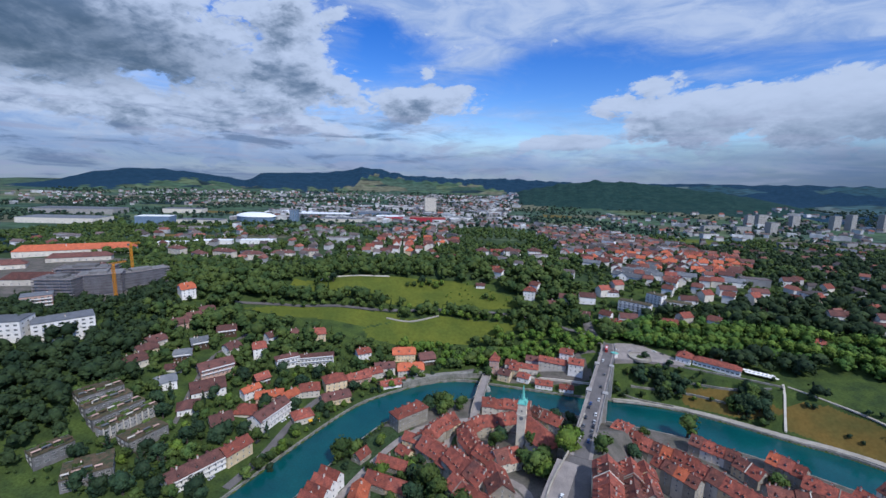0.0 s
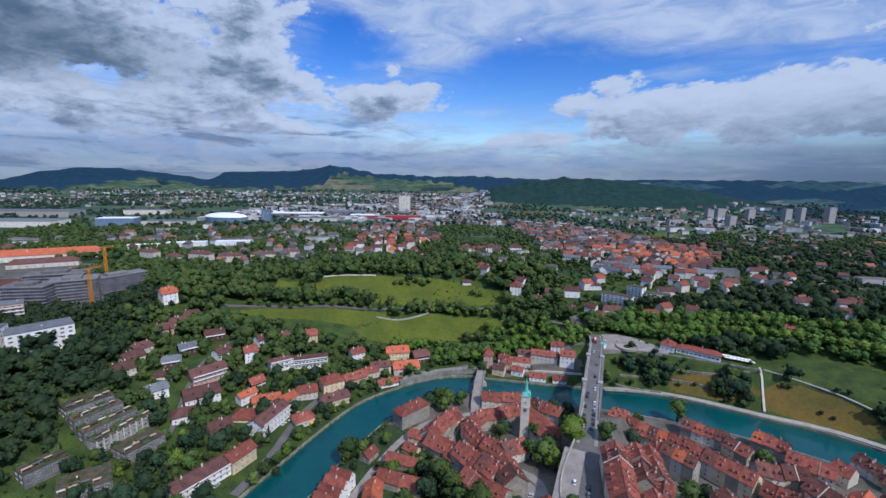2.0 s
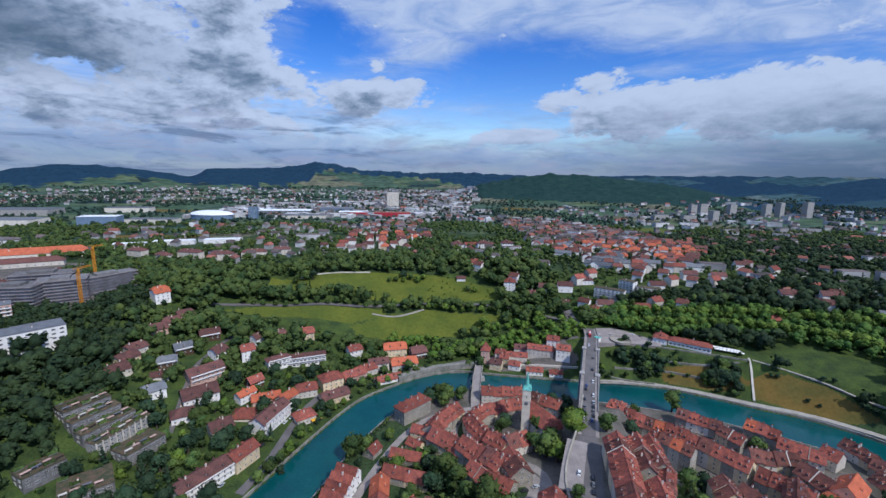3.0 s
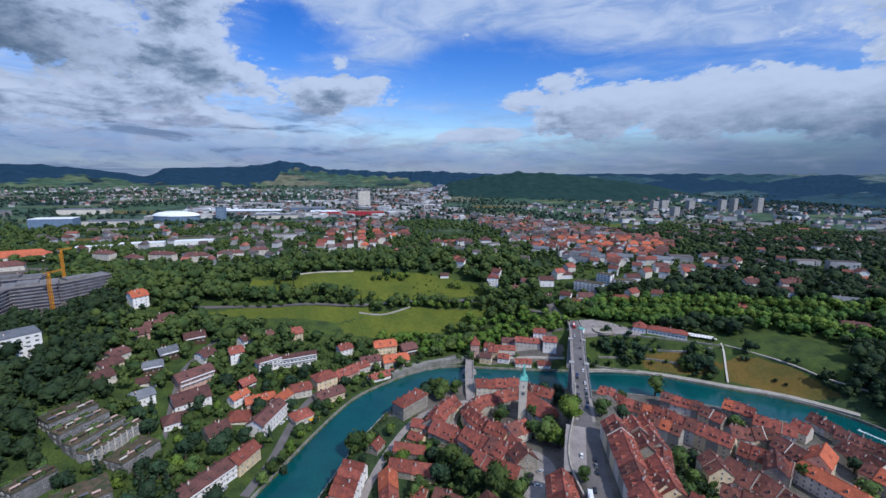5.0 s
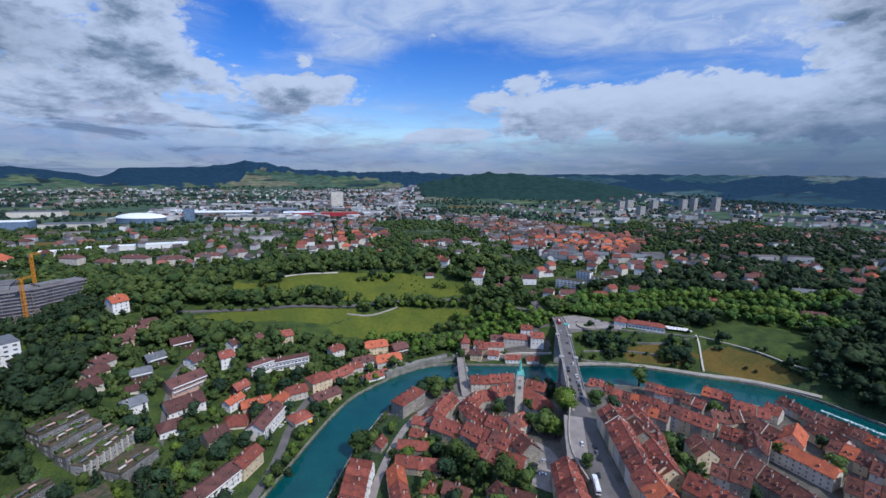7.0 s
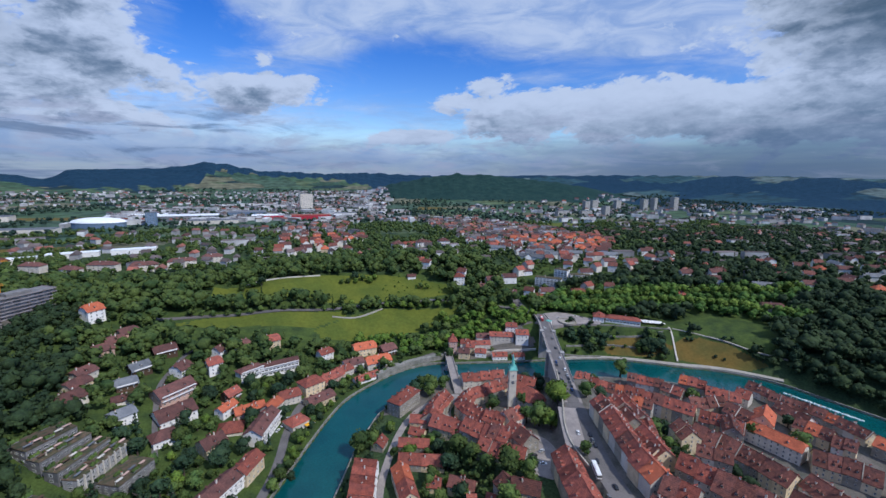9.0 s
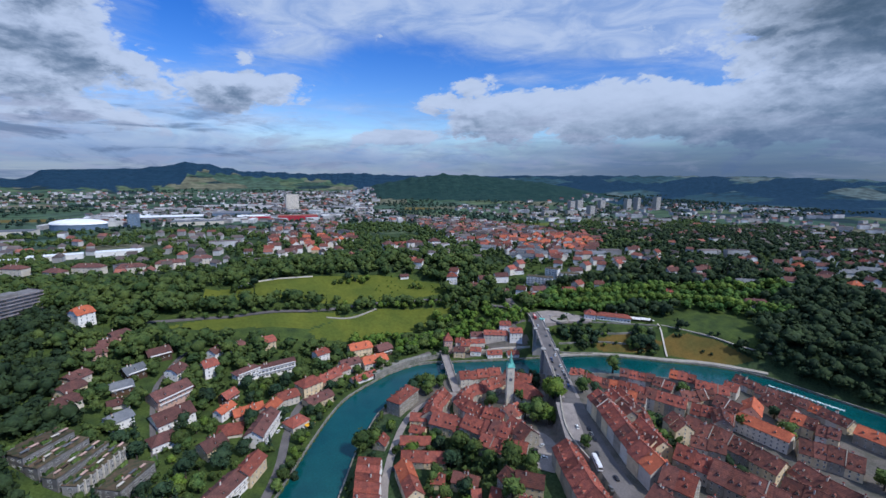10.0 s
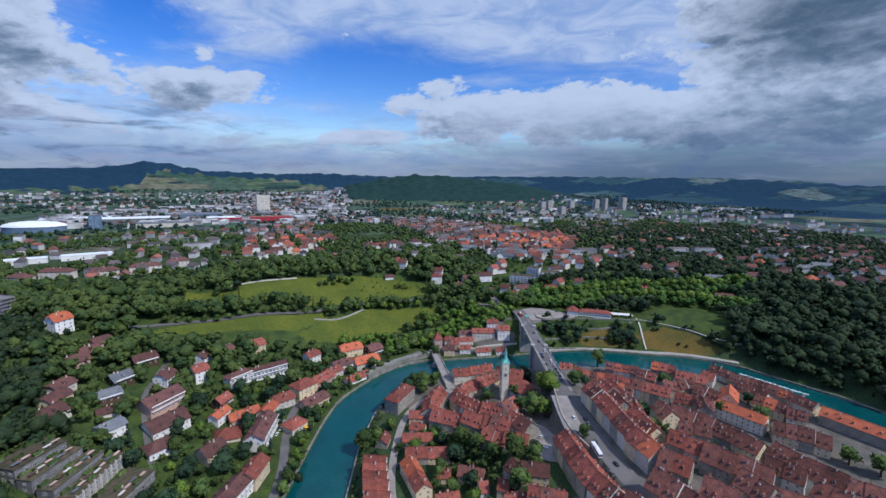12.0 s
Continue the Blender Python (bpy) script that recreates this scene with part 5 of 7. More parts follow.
# ---- church ----
church = thing("church", pose(47.2, 268, height(47.2, 268), 0, 0, -18), "old stone church with copper spire and red tiled nave", "church")
cm = Mesh()
cm.box(-2.75, -2.75, -6, 2.75, 2.75, 32.0)
cm.box(-2.95, -2.95, 23.9, 2.95, 2.95, 24.4)
cm.box(-3.0, -3.0, 31.5, 3.0, 3.0, 32.0)
tower_wall = part("tower", cm.data("tower", M["limestone"]), church, "square sandstone clock tower")
cm = Mesh()
cm.solid([(-3.2, -3.2, 32.0), (3.2, -3.2, 32.0), (3.2, 3.2, 32.0), (-3.2, 3.2, 32.0)], [(-1.7, -1.7, 34.4), (1.7, -1.7, 34.4), (1.7, 1.7, 34.4), (-1.7, 1.7, 34.4)])
cm.tube(0, 0, 34.3, 44.6, 1.6, 0.12, 8)
for a, b in ((-2.4, -2.4), (2.4, -2.4), (2.4, 2.4), (-2.4, 2.4)):
    cm.tube(a, b, 31.9, 35.2, 0.7, 0.05, 6)
part("spire", cm.data("spire", M["copper"]), church, "slender green copper spire")
cm = Mesh()
cm.tube(0, 0, 44.4, 46.7, 0.09, 0.05, 6)
cm.box(-0.6, -0.06, 45.5, 0.6, 0.06, 45.65)
part("cross", cm.data("cross", M["crane"]), church, "gilt cross on the tip")
for side in range(4):
    cm = Mesh()
    cm.tube(0, 0, 0, 0.16, 1.35, 1.35, 20)
    dial = part("clock_face", cm.data("clock_face", M["slate"]), tower_wall, "dark round clock dial", at=pose(0, 0, 0, 0, 0, 90 * side) @ pose(0, -2.75, 22.0, 90, 0, 0))
    part("louvre_window", WINDOW, tower_wall, at=pose(0, 0, 0, 0, 0, 90 * side) @ pose(0, -2.75, 26.5))
cm = Mesh()
ring = [(-8.4, -11), (8.4, -11), (8.4, 9), (4.2, 15.5), (-4.2, 15.5), (-8.4, 9)]
cm.solid([(x, y, -8) for x, y in ring], [(x, y, 9.5) for x, y in ring])
nave_at = church.matrix_basis.inverted() @ pose(58.5, 266.5, 10, 0, 0, -155.5)
nave = part("nave", cm.data("nave", M["plaster"]), church, "pale plastered nave with polygonal choir", at=nave_at)
cm = Mesh()
out = [(x * 1.12, y * 1.07) for x, y in ring]
top = [(-0.1, -11.5), (0.1, -11.5), (0.1, 8), (0.05, 8.2), (-0.05, 8.2), (-0.1, 8)]
cm.solid([(x, y, 9.2) for x, y in out], [(x, y, 16.5) for x, y in top])
part("nave_roof", cm.data("nave_roof", M["tile"]), church, at=nave_at)
for y0 in (-6, -2, 2, 6):
    part("window", WINDOW, nave, at=pose(8.4, y0, 4, 0, 0, 90))
    part("window", WINDOW, nave, at=pose(-8.4, y0, 4, 0, 0, -90))

# ---- bridges ----
DECK = [(75, 228), (87, 256), (101, 287), (117, 322), (133, 357), (148, 390), (155, 412)]


def along(points, s):
    a = np.array(points, float)
    c = np.concatenate([[0], np.cumsum(np.hypot(*np.diff(a, axis=0).T))])
    return np.array([np.interp(s, c, a[:, 0]), np.interp(s, c, a[:, 1])]), c[-1]


def deck_level(x, y):
    return 30.2 - 1.6 * smooth(330, 420, y)


def strip(points, s0, s1, lo, hi, bottom, top, step=2.0):
    """A wall or slab along a line from side lo to side hi, between bottom(s) and top(s)."""
    m = Mesh()
    n = max(1, int((s1 - s0) / step))
    cut = []
    for k in range(n + 1):
        s = s0 + (s1 - s0) * k / n
        p, _ = along(points, s)
        q, _ = along(points, s + 0.5)
        r, _ = along(points, s - 0.5)
        t = (q - r) / np.linalg.norm(q - r)
        side = np.array([t[1], -t[0]])
        cut.append((p + side * lo, p + side * hi, bottom(s, p), top(s, p)))
    for a, b, u, v in cut:
        m.v += [(*a, u), (*b, u), (*b, v), (*a, v)]
    for k in range(n):
        o = 4 * k
        m.f += [(o + e, o + (e + 1) % 4, o + 4 + (e + 1) % 4, o + 4 + e) for e in range(4)]
    m.f += [(3, 2, 1, 0), (4 * n, 4 * n + 1, 4 * n + 2, 4 * n + 3)]
    m.s = [0] * len(m.f)
    return m


TOTAL = along(DECK, 0)[1]
bridge = thing("stone_bridge", pose(0, 0, 0), "tall grey stone road bridge with wide arches over the river", "bridge")
ARCHES = [(88, 138, 21.0), (142, 160, 8.0), (163, 176, 6.5)]


def soffit(s, p):
    for a, b, rise in ARCHES:
        if a < s < b:
            u = (2 * s - a - b) / (b - a)
            spring = deck_level(*p) - 2.0 - rise
            return spring + rise * math.sqrt(max(0.0, 1 - u * u))
    return min(-1.0, height(*p) - 1) if 60 < s < 185 else height(*p) - 1.5


part("arch_wall", strip(DECK, 30, TOTAL, -5.7, 5.7, soffit, lambda s, p: deck_level(*p) - 0.5, 1.2).data("arch_wall", M["granite"]), bridge, "grey granite arched masonry")
part("deck", strip(DECK, 0, TOTAL, -4.2, 4.2, lambda s, p: deck_level(*p) - 0.6, lambda s, p: deck_level(*p), 4).data("deck", M["asphalt"]), bridge, "grey asphalt roadway")
for lo, hi in ((-6.3, -4.2), (4.2, 6.3)):
    part("footway", strip(DECK, 0, TOTAL, lo, hi, lambda s, p: deck_level(*p) - 0.7, lambda s, p: deck_level(*p) + 0.14, 4).data("footway", M["paving"]), bridge, "stone-paved footway")
for lo, hi in ((-6.5, -6.2), (6.2, 6.5)):
    part("parapet", strip(DECK, 30, TOTAL, lo, hi, lambda s, p: deck_level(*p) - 0.9, lambda s, p: deck_level(*p) + 1.15, 4).data("parapet", M["granite"]), bridge)
for s in (86, 140):
    for side in (-1, 1):
        p, _ = along(DECK, s)
        b = Mesh()
        b.box(-2.2, -2.6, -2, 2.2, 2.6, deck_level(*p) + 1.3, taper=0.25)
        part("pier", b.data("pier", M["granite"]), bridge, at=pose(p[0] + side * 5.4, p[1] - side * 2.4, 0, 0, 0, -25))
for k in range(9):
    for lo in (-6.0, 6.0):
        p, _ = along(DECK, 38 + k * 18)
        b = Mesh()
        b.tube(0, 0, 0, 4.6, 0.09, 0.05, 6)
        b.tube(0, 0, 4.6, 5.1, 0.1, 0.26, 6)
        part("lamp_post", b.data("lamp_post", M["slate"]), bridge, at=pose(p[0] + lo * 0.91, p[1] - lo * 0.41, deck_level(*p)))

OLD_DECK = [(18, 306), (20.5, 320), (26, 347), (33.5, 379), (36, 392)]
old_bridge = thing("old_bridge", pose(0, 0, 0), "medieval low stone bridge with three arches and cutwaters", "bridge")
old_level = lambda s, p: 7.4 - 0.0012 * (s - 44) ** 2
OLD_ARCHES = [(17, 32, 4.2), (35.5, 52.5, 4.8), (56, 71, 4.2)]


def old_soffit(s, p):
    for a, b, rise in OLD_ARCHES:
        if a < s < b:
            u = (2 * s - a - b) / (b - a)
            return 1.2 + rise * math.sqrt(max(0.0, 1 - u * u))
    return -2.0


part("arch_wall", strip(OLD_DECK, 0, 86, -3.6, 3.6, old_soffit, lambda s, p: old_level(s, p) - 0.4, 1.0).data("arch_wall", M["granite"]), old_bridge)
part("deck", strip(OLD_DECK, 0, 86, -3.6, 3.6, lambda s, p: old_level(s, p) - 0.45, old_level, 3).data("deck", M["paving"]), old_bridge, "pale paved deck")
for lo, hi in ((-3.75, -3.3), (3.3, 3.75)):
    part("parapet", strip(OLD_DECK, 6, 80, lo, hi, lambda s, p: old_level(s, p) - 0.5, lambda s, p: old_level(s, p) + 1.0, 3).data("parapet", M["sandstone"]), old_bridge)
for s in (33.8, 54.2):
    p, _ = along(OLD_DECK, s)
    for side in (-1, 1):
        b = Mesh()
        b.solid([(0, -1.9, -2.2), (3.4, 0, -2.2), (0, 1.9, -2.2)][:3], [(0, -1.9, 5.2), (2.6, 0, 4.4), (0, 1.9, 5.2)])
        part("cutwater", b.data("cutwater", M["granite"]), old_bridge, at=pose(p[0] + side * 3.5, p[1] - side * 0.8, 0, 0, 0, -13 if side > 0 else 167))

# ---- the white tower block, the halls, the ice arena and the high-rises far off ----
tower_block = flat_block(-90, 1655, 10, 44, 20, 62, "tall pale grey slab tower block on the plain", "plaster", "slate", name="tower_block", step=6, storeys=14, sides="f", chimneys=0)
arena = thing("arena", pose(-575, 1235, height(-575, 1235), 0, 0, -8), "round sports arena with a white domed roof", "arena")
am = Mesh()
ring = [(math.cos(6.2832 * k / 28) * 58, math.sin(6.2832 * k / 28) * 34) for k in range(28)]
am.solid([(x, y, -2) for x, y in ring], [(x, y, 14) for x, y in ring])
part("wall", am.data("wall", M["steel_blue"]), arena)
am = Mesh()
levels = [(1.04, 14), (0.96, 18), (0.75, 21.5), (0.45, 24), (0.15, 25)]
for (k0, z0), (k1, z1) in zip(levels, levels[1:]):
    am.solid([(x * k0, y * k0, z0) for x, y in ring], [(x * k1, y * k1, z1) for x, y in ring])
part("roof", am.data("roof", M["membrane"]), arena, "white membrane dome")
flat_block(-470, 1255, 5, 22, 22, 34, "dark glass office tower by the arena", "steel_blue", "slate", name="office_tower", step=6, storeys=8, sides="f", chimneys=0)
HALLS = "works and fair halls on the plain"
for x, y, turn, l, d, tall, wall, roof in [
        (-760, 1075, 10, 80, 40, 24, "steel_blue", "membrane"), (-655, 1100, 4, 110, 40, 13, "plaster", "slate"), (-420, 1400, 5, 160, 60, 14, "slate", "membrane"), (-270, 1480, 5, 110, 70, 16, "steel_blue", "slate"),
        (-200, 1350, 5, 90, 50, 12, "red_panel", "membrane"), (-80, 1330, 3, 110, 40, 14, "red_panel", "tile"), (-330, 1260, 8, 120, 50, 10, "plaster", "slate"), (30, 1420, 0, 70, 30, 12, "white", "slate"), (-560, 1480, 6, 130, 50, 9, "white", "membrane"),
        (-1000, 1080, 5, 190, 70, 14, "plaster", "slate"), (-1180, 1330, 8, 240, 80, 16, "granite", "slate"), (-900, 1420, 10, 120, 50, 14, "plaster", "slate")]:
    house(x, y, turn, l, d, tall, "flat", wall, roof, "large flat-roofed industrial hall", "hall", HALLS, "hall", windows=WINDOW_WIDE, step=16, storeys=1, sides="f", chimneys=0)
HIGH = "grey residential high-rises"
for x, y, turn, l, d, tall in [(1196, 1529, 15, 34, 16, 40), (1293, 1479, 12, 30, 18, 48), (1346, 1480, 20, 26, 20, 54), (1441, 1463, 10, 30, 20, 58), (937, 1281, 15, 26, 20, 36), (1130, 1600, 20, 44, 16, 36), (1510, 1530, 12, 34, 18, 50),
                               (860, 1290, 10, 50, 14, 20), (790, 1330, 15, 60, 14, 18), (1060, 1560, 15, 30, 16, 36)]:
    flat_block(x, y, turn, l, d, tall, "grey concrete high-rise slab", "granite", "slate", name="high_rise", group=HIGH, step=8, sides="f", storeys=int(tall // 6), chimneys=0)

# ---- villages and towns beyond ----
VILLAGE = [(208, 1161), (404, 1197), (485, 902), (467, 667), (351, 538), (248, 534), (184, 669)]
VILLAGE_WEST = [(-146, 703), (-161, 930), (-139, 1102), (0, 1113), (6, 794), (-84, 660)]
VILLAGE_EAST = [(555, 1034), (668, 920), (1167, 851), (1097, 476), (749, 290), (536, 218), (455, 335), (359, 436), (368, 542)]
town_rng = random.Random(23)


def model(wall, roof, kind, l, d, ridge):
    """A village house at the origin, with one window on each storey in front and at the end."""
    return house(0, 0, 0, l, d, ridge, kind, wall, roof, "village house with tiled roof and pale walls", "house", "village houses", "village_house", 0.75, 0.6, step=8, sides="f", chimneys=1, storeys=1)


MODELS = [model("white", "tile_new", "gable", 13, 11, 13), model("white", "tile_old", "half", 12, 11, 13), model("white", "tile_brown", "gable", 18, 11, 12.5),
          model("cream", "tile_new", "hip", 14, 12, 13), model("plaster", "tile", "gable", 14, 11, 13), model("white", "slate", "gable", 26, 10, 11)]
first = [True] * 6
placed = []


def village(poly, step, count, lean, weights):
    xs, ys = [p[0] for p in poly], [p[1] for p in poly]
    spots = [(x + town_rng.uniform(-0.3, 0.3) * step, y + town_rng.uniform(-0.3, 0.3) * step) for y in np.arange(min(ys), max(ys), step) for x in np.arange(min(xs), max(xs), step * 1.1)]
    spots = [(x, y) for x, y in spots if inside(poly, np.array(x), np.array(y)) and all(abs(x - a) + abs(y - b) > 17 for a, b in placed)]
    spots.sort(key=lambda p: p[1])
    for x, y in spots[:count]:
        bright = math.hypot((x - 355) / 95, (y - 680) / 85) < 1
        k = town_rng.choices(range(6), (4, 2, 1, 4, 3, 0.5) if bright else weights)[0]
        m = pose(x, y, height(x, y), 0, 0, lean + town_rng.choice((0, 0, 90)) + town_rng.uniform(-10, 10))
        if first[k]:
            MODELS[k].matrix_basis, first[k] = m, False
        else:
            copy_thing(MODELS[k], m)
        placed.append((x, y))
    return spots[count:]


rest = village(VILLAGE, 21, 100, -20, (0.4, 4, 4, 0.3, 2, 2.5))
rest += village(VILLAGE_WEST, 25, 34, 5, (2, 5, 2, 1, 4, 0))
rest += village(VILLAGE_EAST, 38, 45, -30, (0.5, 3, 5, 0.5, 1.5, 1.5))[::2]

# houses between the woods and the village
for k, (x, y) in enumerate([(170, 462), (192, 456), (250, 452), (275, 440), (271, 486), (296, 496), (318, 488), (330, 512), (342, 482), (381, 473), (391, 430), (435, 440), (104, 532), (136, 500), (184, 517), (279, 540), (435, 553), (453, 519), (62, 562), (425, 415), (205, 530), (262, 515), (360, 500), (410, 480), (300, 520), (160, 500)]):
    copy_thing(MODELS[(1, 2, 4, 1, 2, 4)[k % 6]], pose(x, y, height(x, y), 0, 0, 30 * k % 90 - 40))
    placed.append((x, y))


STUFF_SPOTS = []


def settlement(name, spots, label, orange=0.45, big=0.15, size=(9, 15)):
    """Far houses, joined: walls and pitched roofs."""
    m = Mesh()
    STUFF_SPOTS.extend(p for p in spots if p[1] < 1100)
    for x, y in spots:
        l, d, t = town_rng.uniform(*size), town_rng.uniform(8, 11), town_rng.uniform(6, 9)
        flat = town_rng.random() < big
        if flat:
            l, d, t = l * 2.4, d * 1.3, t * 1.5
        a = town_rng.choice((0.1, 1.6, -0.5)) + town_rng.uniform(-0.3, 0.3)
        c, s, z = math.cos(a), math.sin(a), height(x, y)
        at = lambda u, v, w: (x + c * u - s * v, y + s * u + c * v, z + w)
        u, v = l / 2, d / 2
        m.solid([at(-u, -v, -3), at(u, -v, -3), at(u, v, -3), at(-u, v, -3)], [at(-u, -v, t), at(u, -v, t), at(u, v, t), at(-u, v, t)], 0)
        k = 1 if town_rng.random() < orange else 2
        if flat:
            m.solid([at(-u, -v, t), at(u, -v, t), at(u, v, t), at(-u, v, t)], [at(-u, -v, t + 0.5), at(u, -v, t + 0.5), at(u, v, t + 0.5), at(-u, v, t + 0.5)], 0 if y > 1150 and town_rng.random() < 0.5 else 2)
        else:
            u, v = u + 0.6, v + 0.6
            m.solid([at(-u, -v, t), at(u, -v, t), at(u, v, t), at(-u, v, t)], [at(-u * 0.9, -0.1, t + v * 0.75), at(u * 0.9, -0.1, t + v * 0.75), at(u * 0.9, 0.1, t + v * 0.75), at(-u * 0.9, 0.1, t + v * 0.75)], k)
    structure(name, m.data(name, M["far_wall"], M["far_tile"], M["far_slate"]), label, "houses", "stuff")


def strewn(poly, step, share=1.0):
    xs, ys = [p[0] for p in poly], [p[1] for p in poly]
    out = [(x + town_rng.uniform(-0.4, 0.4) * step, y + town_rng.uniform(-0.4, 0.4) * step) for y in np.arange(min(ys), max(ys), step) for x in np.arange(min(xs), max(xs), step) if town_rng.random() < share]
    return [p for p in out if inside(poly, np.array(p[0]), np.array(p[1]))]


settlement("wood_houses", strewn([(-330, 590), (-80, 600), (60, 590), (190, 560), (190, 670), (0, 690), (-140, 700), (-330, 720)], 33, 0.6), "roofs of villas among the trees on the plateau", 0.35, 0.15)
settlement("west_rows", strewn([(-760, 600), (-450, 640), (-330, 720), (-140, 720), (-170, 1080), (-700, 980)], 40, 0.5), "brown-roofed houses and sheds between trees", 0.35, 0.1, (12, 20))
settlement("village_rest", rest, "red and brown roofed village houses", 0.5, 0.1)
settlement("plain_town", strewn([(-700, 1250), (-650, 1800), (122, 2041), (260, 1500), (100, 1230)], 36, 0.6), "pale houses and works buildings on the plain", 0.3, 0.4, (12, 24))
settlement("valley_town", strewn([(-300, 1800), (-300, 3050), (150, 3200), (380, 2400), (250, 1760)], 38, 0.6), "pale houses of the town along the valley", 0.3, 0.3, (10, 22))
settlement("west_town", strewn([(-1618, 1523), (-2316, 2189), (-1576, 3023), (-300, 3052), (-300, 1900), (-921, 1758)], 50, 0.42), "scattered pale houses below the hills", 0.3, 0.12, (9, 15))
settlement("east_town", strewn([(560, 1034), (500, 1700), (1500, 2000), (2200, 1500), (1700, 700), (1167, 851)], 46, 0.42), "grey and red roofed suburb among trees", 0.2, 0.25, (10, 22))
settlement("south_town", strewn([(1097, 476), (1167, 851), (1700, 700), (1500, 200), (800, 200)], 50, 0.5), "roofs of the suburb between dark trees", 0.2, 0.2, (10, 18))
settlement("north_town", strewn([(184, 1161), (-130, 1110), (80, 1260), (560, 1300), (404, 1200)], 30, 0.8), "white and red houses at the far end of the village", 0.4, 0.2)
# ---- trees ----
leaf_rng = np.random.default_rng(5)


def crown_arrays(cards, lobes, tall, spread, card, conifer=False):
    """Corners and faces of a crown about (0, 0, 0), radius about 1: clumps of leaf cards on uneven lobes with gaps."""
    r = leaf_rng
    verts, faces = [], []

    def blob(c, s):
        n = len(verts)
        ring = 5
        verts.append(c + np.array([0, 0, s]))
        for lv, (zz, rr) in enumerate(((0.45, 0.85), (-0.4, 0.85))):
            for i in range(ring):
                a = 6.283 * (i + lv * 0.5) / ring + r.uniform(-0.3, 0.3)
                k = s * rr * r.uniform(0.75, 1.15)
                verts.append(c + np.array([math.cos(a) * k, math.sin(a) * k, zz * s * r.uniform(0.7, 1.2)]))
        verts.append(c - np.array([0, 0, s * 0.8]))
        for i in range(ring):
            j = (i + 1) % ring
            faces.append((n, n + 1 + i, n + 1 + j))
            faces.append((n + 1 + i, n + 6 + i, n + 1 + j))
            faces.append((n + 1 + j, n + 6 + i, n + 6 + j))
            faces.append((n + 6 + i, n + 11, n + 6 + j))

    centres = []
    for k in range(lobes):
        if conifer:
            f = k / max(1, lobes - 1)
            a = k * 2.4
            c = np.array([math.cos(a) * 0.25 * (1 - f), math.sin(a) * 0.25 * (1 - f), -tall + 2 * tall * f])
            s = spread * (1 - 0.86 * f) * 0.8
        else:
            a, zz = k * 2.4 + r.uniform(-0.4, 0.4), -0.8 + 1.55 * ((k * 0.618) % 1.0) if k else 0.25
            q = (0.64 * math.sqrt(max(0.05, 1 - (zz * 0.9) ** 2))) * r.uniform(0.7, 1.1) if k else 0.0
            c = np.array([math.cos(a) * q * spread, math.sin(a) * q * spread, zz * tall * 0.75])
            s = r.uniform(0.3, 0.44) if k else 0.82
        centres.append((c, s))
        blob(c, s * 0.92)
    for k in range(cards):
        c, s = centres[k % lobes]
        d = r.normal(size=3)
        d[2] = d[2] * 0.8 + 0.2
        d /= np.linalg.norm(d)
        p = c + d * s * r.uniform(0.82, 1.1) * np.array([1, 1, 1.05])
        nrm = d + r.normal(size=3) * 0.55
        nrm /= np.linalg.norm(nrm)
        u = np.cross(nrm, r.normal(size=3))
        u /= np.linalg.norm(u)
        v = np.cross(nrm, u)
        a, b = card * r.uniform(0.7, 1.4), card * r.uniform(0.6, 1.1)
        n = len(verts)
        verts.extend([p - u * a, p - v * b + nrm * 0.03, p + u * a, p + v * b - nrm * 0.03])
        faces.append((n, n + 1, n + 2))
        faces.append((n, n + 2, n + 3))
    return np.array(verts), np.array(faces)


def crown_data(name, arrays, mat):
    me = bpy.data.meshes.new(name)
    me.from_pydata(arrays[0], [], arrays[1].tolist())
    me.materials.append(mat)
    me.polygons.foreach_set("use_smooth", np.ones(len(arrays[1]), bool))
    me.update()
    return me


def trunk_data():
    """A tapered trunk of height 1 with four limbs."""
    m = Mesh()
    m.tube(0, 0, -0.08, 0.35, 0.045, 0.034, 7)
    m.tube(0, 0, 0.35, 0.75, 0.034, 0.014, 7)
    for k in range(5):
        a = k * 1.26 + 0.3
        m.beam((0, 0, 0.34 + 0.05 * k), (math.cos(a) * 0.2, math.sin(a) * 0.2, 0.55 + 0.06 * k), 0.011)
    return m.data("trunk", M["bark"])


TRUNK = trunk_data()
BROAD = [crown_arrays(330, 12, 1.0, 1.0, 0.12) for _ in range(5)]
TALL = [crown_arrays(240, 10, 1.5, 0.6, 0.12) for _ in range(2)]
FIR = [crown_arrays(130, 8, 1.6, 0.75, 0.15, True) for _ in range(2)]
SPARSE = [crown_arrays(48, 7, 1.0, 1.0, 0.2) for _ in range(6)] + [crown_arrays(36, 6, 1.5, 0.7, 0.22, True) for _ in range(2)]
CROWNS = {"broad": [crown_data("crown", a, M["leaf"]) for a in BROAD], "light": [crown_data("crown", a, M["leaf_light"]) for a in BROAD[:4]],
          "dark": [crown_data("crown", a, M["leaf_dark"]) for a in BROAD[1:4]], "tall": [crown_data("crown", a, M["leaf"]) for a in TALL], "fir": [crown_data("crown", a, M["leaf_dark"]) for a in FIR]}
TREE_LABELS = {"broad": "leafy green broadleaf tree with uneven crown", "light": "sunlit yellow-green broadleaf tree", "dark": "dark green dense broadleaf tree",
               "tall": "tall narrow poplar tree", "fir": "dark pointed conifer tree"}


